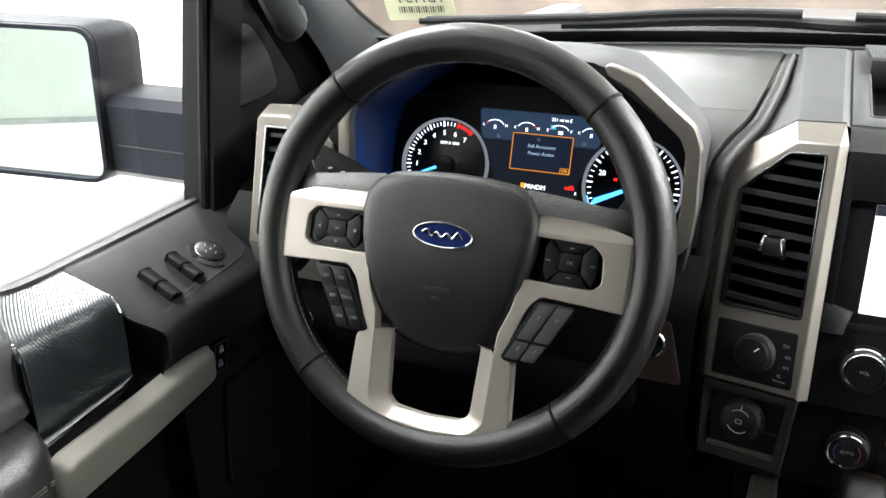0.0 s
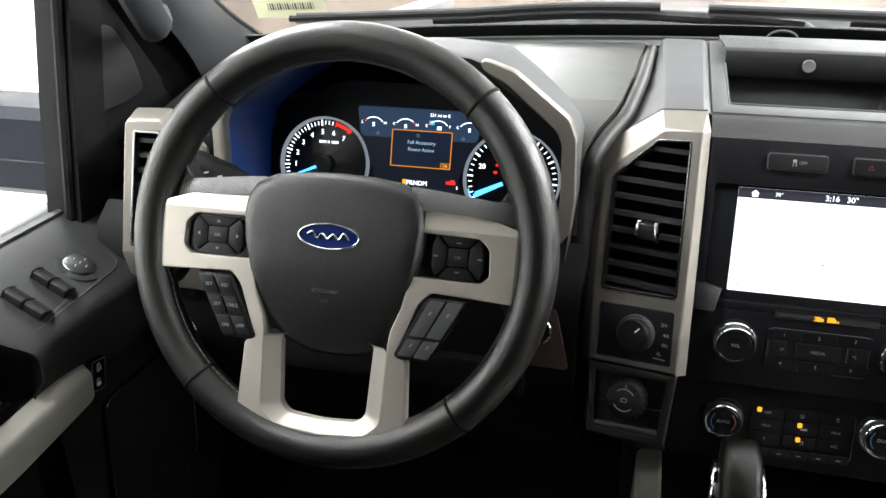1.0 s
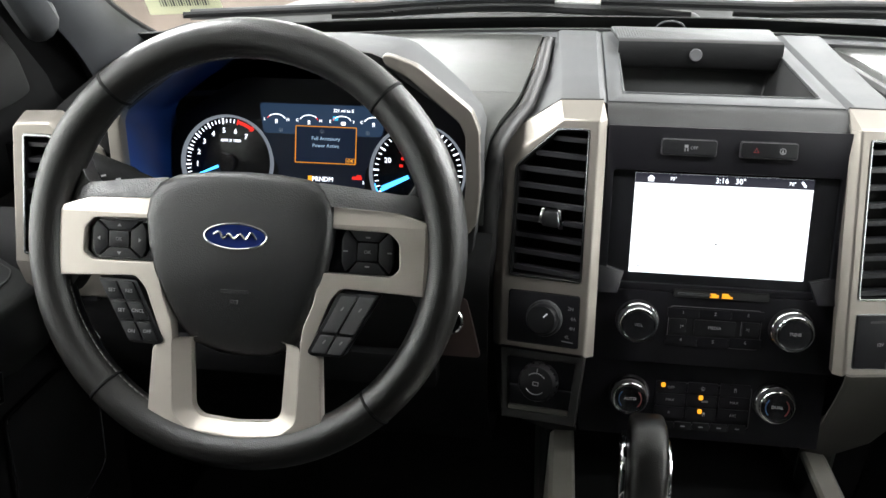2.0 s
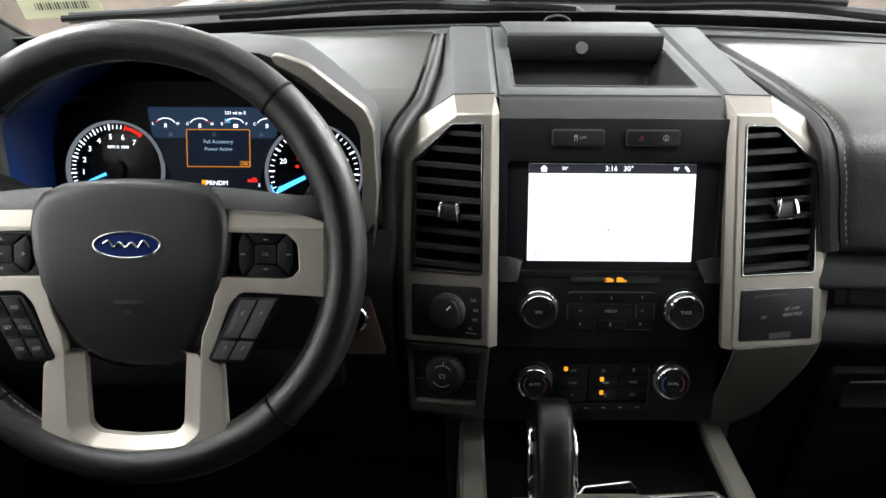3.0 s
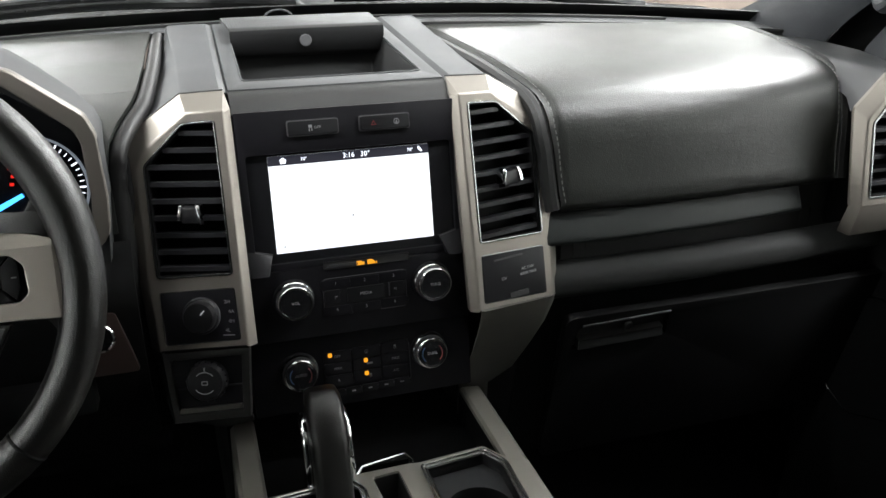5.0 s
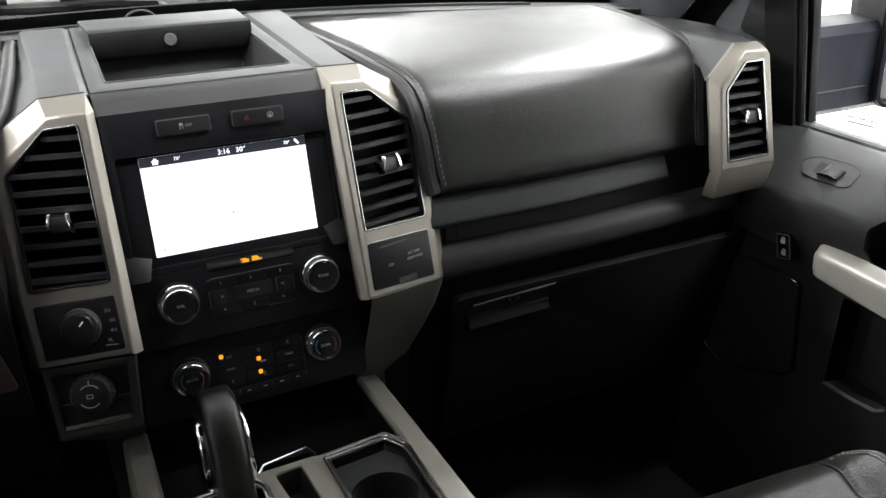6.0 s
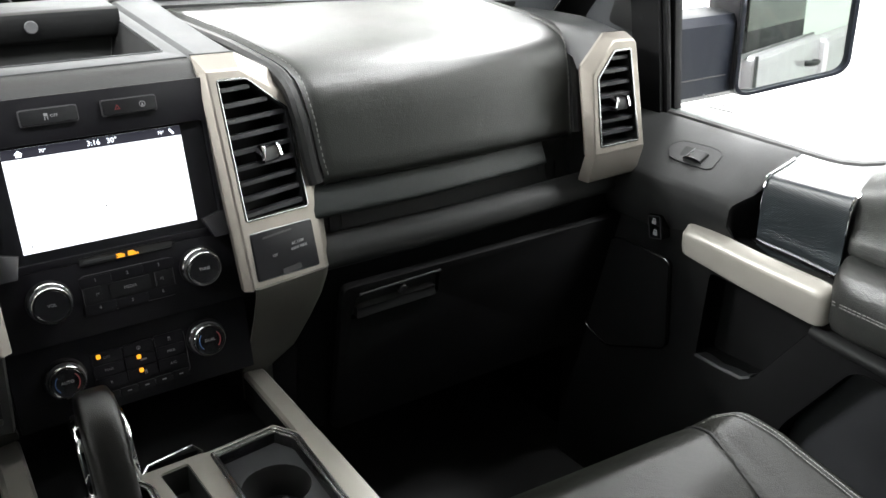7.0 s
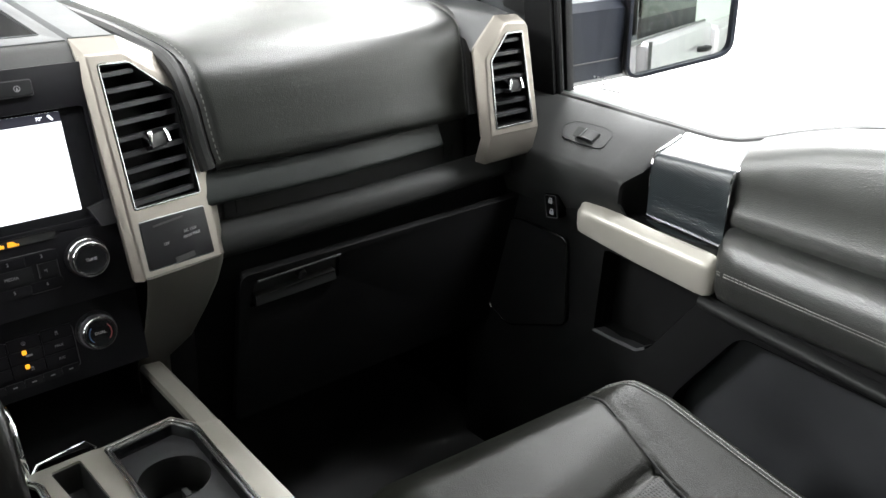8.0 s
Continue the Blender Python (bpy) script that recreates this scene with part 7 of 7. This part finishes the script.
# ---- door mirrors ----
def door_mirror(s, near, far, z0, z1, rise):
    """Shell on a stout arm; the glass runs from near to far (x, y), between two heights."""
    m = thing("door_mirror", (s * 0.98, near[1] + 0.05, 0.75), "large dark plastic tow mirror on a stout arm", "mirror", "door mirrors")
    n = Vector((near[0], near[1], 0))
    f = Vector((far[0], far[1], 0))
    ex = (f - n) if s > 0 else (n - f)
    M = axes(((near[0] + far[0]) / 2, (near[1] + far[1]) / 2, (z0 + z1) / 2), ex, (0, 0.05, 1))
    w, h = ex.length, z1 - z0
    ra, rb = (0, rise) if s > 0 else (rise, 0)
    gpts = rounded([(-w / 2, -h / 2 + ra), (w / 2, -h / 2 + rb), (w / 2, h / 2 + rb * 0.5), (-w / 2, h / 2 + ra * 0.5)], 0.022, 5)
    part("mirror_glass", plate(gpts, depth=0.002), MIRROR, m, "silvered mirror glass", fn=at(M, 0, 0, 0.0))
    part("frame", plate(inset(gpts, -0.008), [inset(gpts, -0.0005)], 0.03, 0.003), MIRRORSHELL, m, "dark frame", fn=at(M, 0, 0, 0.010))
    rings = [[(p[0] * k + ox, p[1] * k, z) for p in inset(gpts, -0.009)] for k, z, ox in ((1.0, -0.002, 0), (1.03, -0.05, 0), (1.03, -0.12, 0), (0.98, -0.175, 0), (0.72, -0.21, 0))]
    part("shell", loft(rings), MIRRORSHELL, m, "dark navy shell", fn=at(M), angle=50)
    ax = abs(near[0]) - 0.01
    low, high = (0.752, 0.886) if s > 0 else (0.742, 0.856)
    arm = [[Vector((s * a, y, z)) for y, z in ((near[1] + 0.01, low), (near[1] + 0.01, high - 0.014), (near[1] + 0.025, high), (near[1] + 0.12, high), (near[1] + 0.14, high - 0.014), (near[1] + 0.14, low), (near[1] + 0.12, low - 0.012), (near[1] + 0.025, low - 0.012))] for a in (0.87, 0.90, 0.96, ax, ax + 0.05)]
    part("arm", loft(arm), MIRRORSHELL, m, "stout dark arm", angle=40)
    part("arm_seam", box(*sorted((s * 0.93, s * (ax - 0.01))), near[1] + 0.0085, near[1] + 0.011, 0.782, 0.784), RUBBER, m)
    return m


door_mirror(1, (1.105, 0.062), (1.262, -0.040), 0.750, 1.02, 0.042)
door_mirror(-1, (-1.130, 0.090), (-1.340, 0.005), 0.733, 0.950, 0.022)

# ---- truck body outside the glass ----
body = thing("truck_body", (0, 0.8, -0.2), "silver-beige pickup truck body seen through the glass and the mirrors", "vehicle", kind="structure")


def hood_point(u, v):
    x = -0.86 + 1.72 * u
    y = 0.62 + 1.25 * v
    crown = 1 - (x / 0.9) ** 2
    bulge = 0.018 * (1 / (1 + math.exp(-(0.52 - abs(x)) * 40)))
    return Vector((x, y - 0.06 * (x / 0.86) ** 2, 0.878 + 0.030 * crown + bulge - 0.05 * v * v))


part("hood", sheet(hood_point, 40, 14, 0.01), BODY, body, "pale metallic hood", angle=50)
part("cowl", sheet(lambda u, v: Vector((-0.84 + 1.68 * u, base_y(-0.84 + 1.68 * u) - 0.004 + 0.305 * v, base_z(-0.84 + 1.68 * u) - 0.010 + 0.006 * v)), 24, 3, 0.01), DARK, body, "black cowl panel")
vs = merge([box(-0.22 + 0.022 * i, -0.208 + 0.022 * i, 0.50, 0.54, 0.940, 0.944) for i in range(20)])
part("cowl_slots", vs, RUBBER, body)
for s in (-1, 1):
    part("fender", box(*sorted((s * 0.84, s * 0.97)), 0.15, 1.95, -0.1, 0.86, 0.05, 3), BODY, body)
    part("rear_door_skin", box(*sorted((s * 0.865, s * 0.935)), -1.95, -0.87, 0.0, 0.735, 0.03, 3), BODY, body)
    part("bed_side", box(*sorted((s * 0.86, s * 0.96)), -3.9, -1.97, 0.0, 0.72, 0.04, 3), BODY, body)
    part("roof_rail", tube([(s * 0.72, -0.40, 1.47), (s * 0.73, -1.2, 1.49), (s * 0.72, -1.92, 1.46)], 0.03, 10), BODY, body)
    for y in (-0.80, -1.78):
        part("door_handle", tube(smooth_path([(s * 0.905, y, 0.64), (s * 0.955, y + 0.02, 0.645), (s * 0.955, y + 0.13, 0.65), (s * 0.905, y + 0.15, 0.65)], 5), 0.013, 10, flat=0.7), DARK, body, "dark door handle")
    part("door_gap", box(*sorted((s * 0.928, s * 0.938)), -0.873, -0.867, 0.02, 0.735), RUBBER, body)
    part("pillar_skin", box(*sorted((s * 0.80, s * 0.86)), -1.0, -0.88, 0.735, 1.45, 0.01), RUBBER, body)
    part("belt_strip", box(*sorted((s * 0.895, s * 0.905)), -1.95, 0.05, 0.728, 0.742, 0.003), RUBBER, body)
part("roof", box(-0.74, 0.74, -1.95, -0.35, 1.47, 1.52, 0.02), BODY, body)


# ---- wipers ----
def wiper(x0, x1, y0, lift, label):
    w = thing("wiper", (x0, base_y(x0) + 0.09, 0.95), label, "wiper", "windscreen wipers")
    a = []
    for i in range(9):
        t = i / 8
        x = x0 + (x1 - x0) * t
        a.append(Vector((x, base_y(x) + 0.055 - 0.012 * t + y0, base_z(x) + 0.006 + lift * math.sin(math.pi * min(1, t * 1.1)) + 0.010 * t)))
    part("arm", tube(a, [0.013, 0.013, 0.011, 0.010, 0.009, 0.008, 0.008, 0.007, 0.006], 8, flat=0.7), RUBBER, w)
    b = [p + Vector((0, -0.018, 0.012)) for p in smooth_path(a[3:] + [a[-1] + (a[-1] - a[-2]) * 3], 2)]
    part("blade", tube(b, 0.0065, 6, flat=1.6), RUBBER, w, "black rubber blade")
    b2 = [p + Vector((0, -0.026, 0.002)) for p in b]
    part("spoiler", tube(b2, 0.005, 6), DARK, w)
    for k in (4, 6, 7):
        bow = [a[k] + Vector((-0.030, -0.012, 0.006)), a[k] + Vector((-0.014, -0.010, 0.013)), a[k] + Vector((0.014, -0.010, 0.013)), a[k] + Vector((0.030, -0.012, 0.006))]
        part("bracket", tube(smooth_path(bow, 3), 0.0035, 6), DARK, w, "black blade bracket")
    part("pivot", lathe([(0.02, 0), (0.018, 0.014), (0.010, 0.02), (0, 0.021)], 20), RUBBER, w, fn=lambda c: c + a[0] + Vector((0, 0.01, -0.014)))
    return w


wiper(0.02, -0.52, 0.0, 0.010, "black wiper parked across the driver side of the windscreen")
wiper(0.60, 0.08, 0.0, 0.012, "black wiper parked across the passenger side of the windscreen")

# ---- centre console ----
CZ = 0.53
con = thing("centre_console", (0, -0.35, 0.12), "dark centre console with satin rails and chrome lined cup holders", "console")
part("body", box(-0.150, 0.150, -1.0, 0.10, 0.12, 0.470, 0.02), DARK, con)
part("front_tray", box(-0.128, 0.128, -0.16, 0.10, 0.470, 0.492, 0.004), DARK, con, "black rubber lined tray")
for s in (-1, 1):
    rows = [[(s * 0.1282, y, z - 0.005), (s * 0.1288, y, z), (s * 0.1320, y, z + 0.003), (s * 0.1520, y, z + 0.001), (s * 0.1565, y, z - 0.004), (s * 0.160, y, z - 0.10)] for y, z in ((0.006, CZ), (0.0, CZ), (-0.06, CZ), (-0.118, CZ), (-0.172, CZ - 0.0015))]
    part("rail_wall", box(*sorted((s * 0.1285, s * 0.1330)), -0.150, 0.012, 0.47, CZ - 0.003), DARK, con, "black tray side")
    part("rail", loft(rows, closed=False), PALESATIN, con, "satin champagne rail", angle=30)
cup = rounded([(0.036, -0.142), (0.112, -0.134), (0.128, -0.162), (0.120, -0.40), (0.036, -0.40)], 0.006)
cl = rounded([(-0.018, -0.143), (0.012, -0.140), (0.016, -0.23), (-0.010, -0.23)], 0.004)
sh = rounded([(-0.125, -0.150), (-0.040, -0.143), (-0.030, -0.160), (-0.030, -0.34), (-0.125, -0.34)], 0.006)
tout = rounded([(-0.150, -0.152), (-0.128, -0.1425), (-0.045, -0.1355), (-0.030, -0.1325), (0.026, -0.1315), (0.036, -0.1335), (0.114, -0.1255), (0.134, -0.1580), (0.1530, -0.1640), (0.150, -0.45), (-0.150, -0.45)], 0.003)
part("top_plate", plate(tout, [cup, cl, sh], 0.012, 0.002), PALESATIN, con, "satin champagne top plate", fn=lambda c: Vector((c.x, c.y, CZ + 0.003 + c.z)))
part("rear_lid", box(-0.148, 0.148, -1.0, -0.46, 0.47, 0.57, 0.03, 3), LEATHER, con, "black padded console lid")
for pts in (cup, sh):
    part("bright_edge", tube([(p[0], p[1], CZ + 0.0048) for p in inset(pts, 0.0002)], 0.0019, 8, True), BRIGHTTRIM, con, "chrome edge")
    part("bright_edge", tube([(p[0], p[1], CZ + 0.0035) for p in inset(pts, 0.0044)], 0.0021, 8, True), BRIGHTTRIM, con, "chrome edge")
    bm = loft([[(p[0], p[1], CZ - d) for p in inset(pts, k)] for k, d in ((0.0022, -0.002), (0.004, 0.006), (0.007, 0.012))], True, False)
    part("bowl_wall", thick(bm, 0.001), PIANO, con)
wellpts = inset(cup, 0.006)
circ = [(0.080 + 0.036 * math.cos(a), -0.212 + 0.036 * math.sin(a)) for a in [2 * math.pi * i / 28 for i in range(28)]]
part("cup_floor", plate(wellpts, [circ], 0.004), SHADEGREY, con, fn=lambda c: Vector((c.x, c.y, CZ - 0.010 + c.z)))
cw = part("cup_holder", loft([[(0.080 + (p[0] - 0.080) * k, -0.212 + (p[1] + 0.212) * k, CZ - d) for p in circ] for k, d in ((1.0, 0.010), (0.97, 0.014), (0.90, 0.048))], True, False), LENSRED, con, "deep black cup holder")
part("cup_base", lathe([(0.034, 0), (0.034, 0.002), (0, 0.002)], 28), LENSRED, cw, fn=lambda c: c + Vector((0.080, -0.212, CZ - 0.056)))
for ox in (0.0, -0.030):
    part("cup_grip", box(0.086 + ox, 0.092 + ox, -0.222 + ox * 0.3, -0.208 + ox * 0.3, CZ - 0.046, CZ - 0.030, 0.001), GREYGRIP, cw, "grey grip tab")
bm = loft([[(p[0], p[1], CZ - d) for p in inset(cl, k)] for k, d in ((0.0, 0.0), (0.002, 0.03))], True, False)
bm.faces.new(bm.verts[-len(cl):])
part("coin_slot", thick(bm, 0.001), RUBBER, con)
part("shift_floor", plate(inset(sh, 0.005), depth=0.004), PIANO, con, fn=lambda c: Vector((c.x, c.y, CZ - 0.012 + c.z)))
part("tray_clip", tube([(-0.036, -0.130, CZ - 0.008), (-0.024, -0.1205, CZ + 0.001), (0.026, -0.1125, CZ + 0.002), (0.034, -0.118, CZ - 0.006)], 0.0022, 8), CHROME, con, "bright tray clip")
part("tray_wall", plate([(-0.03, 0), (0.03, 0), (0.028, 0.036), (-0.028, 0.036)], depth=0.004), DARK, con, fn=lambda c: Vector((c.x, -0.121 - c.z, 0.495 + c.y)))

# ---- gear lever ----
gear = thing("gear_lever", (-0.066, -0.17, CZ), "black leather gear lever with chrome sides", "gear lever")
gx = -0.0615
sec = [(-0.190, 0.500, 0.0215), (-0.176, 0.555, 0.0215), (-0.162, 0.590, 0.0220), (-0.150, 0.612, 0.0225), (-0.136, 0.6260, 0.0225), (-0.120, 0.6320, 0.0220), (-0.100, 0.6300, 0.0205), (-0.084, 0.618, 0.0185)]
low = [(-0.150, 0.490), (-0.136, 0.530), (-0.124, 0.560), (-0.116, 0.575), (-0.108, 0.585), (-0.100, 0.590), (-0.090, 0.592), (-0.078, 0.598)]
rings = []
for (y, z, w), (yl, zl) in zip(sec, low):
    c = Vector((0, (y + yl) / 2, (z + zl) / 2))
    up = Vector((0, y, z)) - c
    w *= 0.87
    rings.append([Vector((gx + w * math.copysign(abs(math.cos(a)) ** 0.45, math.cos(a)), c.y + up.y * math.copysign(abs(math.sin(a)) ** 0.45, math.sin(a)), c.z + up.z * math.copysign(abs(math.sin(a)) ** 0.45, math.sin(a)))) for a in [2 * math.pi * i / 20 for i in range(20)]])
part("grip", loft(rings), RIMLEATHER, gear, "black leather grip", angle=60)
for s in (-1, 1):
    ck = rounded([(-0.132, 0.592), (-0.106, 0.604), (-0.084, 0.592), (-0.084, 0.556), (-0.106, 0.518), (-0.130, 0.500), (-0.146, 0.524), (-0.146, 0.560)], 0.012)
    bm = plate(ck, depth=0.012, bev=0.0055, seg=4)
    part("cheek", bm, CHROME, gear, "chrome cheek", fn=lambda c, s=s: Vector((gx + s * (0.0264 + c.z * 0.9), c.x, c.y)))
part("cheek_core", box(gx - 0.024, gx + 0.024, -0.128, -0.086, 0.53, 0.60, 0.006), DARK, gear)
part("lamp_dot", plate(rrect(0, 0, 0.006, 0.003, 0.001), depth=0.001), AMBER, gear, "small amber lamp", fn=lambda c: Vector((gx + 0.021 + c.x, -0.092, 0.5920 + c.y)))
part("gaiter", loft([[(gx + a * math.cos(t), -0.155 + b * math.sin(t), z) for t in [2 * math.pi * i / 20 for i in range(20)]] for a, b, z in ((0.030, 0.040, 0.508), (0.024, 0.030, 0.518), (0.018, 0.020, 0.528))]), DARK, gear, "black gaiter")

# ---- passenger seat ----
seat = thing("passenger_seat", (0.36, -0.72, 0.12), "black leather passenger seat with grey stitched seams", "seat")


def seat_edge(y):
    """Right hand edge of the cushion."""
    return lerp_table([(-0.40, 0.466), (-0.425, 0.508), (-0.45, 0.524), (-0.49, 0.535), (-0.56, 0.537), (-0.70, 0.537), (-1.0, 0.545)], y)


def seat_top(x, y):
    f = max(0.0, (y + 0.47) / 0.07)
    drop = 0.030 * min(1.3, f) ** 2.2
    e = max(0.0, 1 - (seat_edge(y) - x) / 0.026)
    side = 0.026 * min(1.0, e) ** 2.4
    l = max(0.0, 1 - (x - 0.165) / 0.05)
    left = 0.030 * min(1.0, l) ** 2
    groove = 0.0030 * math.exp(-((x - seam_x(y)) / 0.0026) ** 2)
    if x < seam_x(y):
        fy = -0.538 - 0.10 * (0.434 - x)
        groove += 0.007 * math.exp(-((y - fy) / 0.006) ** 2) - 0.005 * math.exp(-((y - fy - 0.04) / 0.03) ** 2)
    o = seat_edge(y) - x
    groove += 0.0022 * math.exp(-((o - 0.0272) / 0.0018) ** 2)
    bol = 0.010 * (1 / (1 + math.exp(-(x - seam_x(y) - 0.02) * 90)))
    sag = 0.012 * math.sin(max(0, min(1, (-y - 0.45) / 0.4)) * math.pi)
    return 0.573 + 0.022 * max(0.0, (0.46 - x) / 0.3) - 0.16 * max(0, -y - 0.45) - drop - side - left - groove + bol - sag


def seam_x(y):
    return lerp_table([(-0.40, 0.468), (-0.43, 0.462), (-0.50, 0.440), (-0.56, 0.425), (-0.66, 0.412), (-1.0, 0.41)], y)


rows = []
for i in range(110):
    y = -0.398 - 0.55 * (i / 109)
    xr = seat_edge(y)
    top = [Vector((0.165 + (xr - 0.165) * (j / 129), y, seat_top(0.165 + (xr - 0.165) * (j / 129), y))) for j in range(130)]
    rows.append([Vector((0.165, y + 0.004, 0.40))] + top + [Vector((xr + 0.004, y, top[-1].z - 0.05)), Vector((xr - 0.01, y, 0.36))])
front = [Vector((p.x, p.y + 0.010, min(p.z, 0.545) - 0.05)) for p in rows[0]]
front2 = [Vector((p.x, p.y - 0.01, 0.36)) for p in rows[0]]
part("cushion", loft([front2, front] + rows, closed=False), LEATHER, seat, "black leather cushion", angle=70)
sp = [Vector((seam_x(y), y, seat_top(seam_x(y), y) + 0.0012)) for y in [-0.405 - 0.004 * i for i in range(110)]]
part("seam_line", tube([p + Vector((0, 0, 0.0008)) for p in sp], 0.0017, 6), DARK, seat)
for o in (0.0245, 0.0300, 0.0075):
    sp = [Vector((seat_edge(y) - o, y, seat_top(seat_edge(y) - o, y) + 0.0012)) for y in [-0.425 - 0.012 * i for i in range(30)]]
    tagged(part("stitching", stitches(sp, 0.0036, 0.0033, 0.00038), PALETHREAD, seat, "grey thread seam"), kind="stuff")
sp = [Vector((x, -0.425 - 0.02 * ((x - 0.47) / 0.04), seat_top(x, -0.425) + 0.0012)) for x in (0.470, 0.478, 0.486, 0.494, 0.500)]
tagged(part("stitching", stitches(sp, 0.0036, 0.0033, 0.00038), PALETHREAD, seat, "grey thread seam"), kind="stuff")
ins = []
for i in range(19):
    y0 = -0.546 - 0.02 * i
    row = []
    for j in range(15):
        x = 0.20 + (seam_x(y0) - 0.008 - 0.20) * j / 14
        y = y0 - 0.10 * (0.434 - x)
        row.append(Vector((x, y, seat_top(x, y) + 0.0012)))
    ins.append(row)
part("seat_insert", thick(loft(ins, closed=False), 0.001), PERF, seat, "perforated leather insert", angle=70)
part("base", box(0.19, 0.52, -0.95, -0.44, 0.12, 0.38, 0.02), DARK, seat)
back = [[Vector((0.17 + 0.39 * j / 8, -0.95 - 0.02 - 0.26 * (z - 0.5) - 0.05 * (1 - (2 * j / 8 - 1) ** 2), z)) for j in range(9)] for z in (0.45, 0.6, 0.8, 1.0, 1.12)]
part("backrest", thick(loft(back, closed=False), -0.10), LEATHER, seat, "black leather backrest", angle=60)
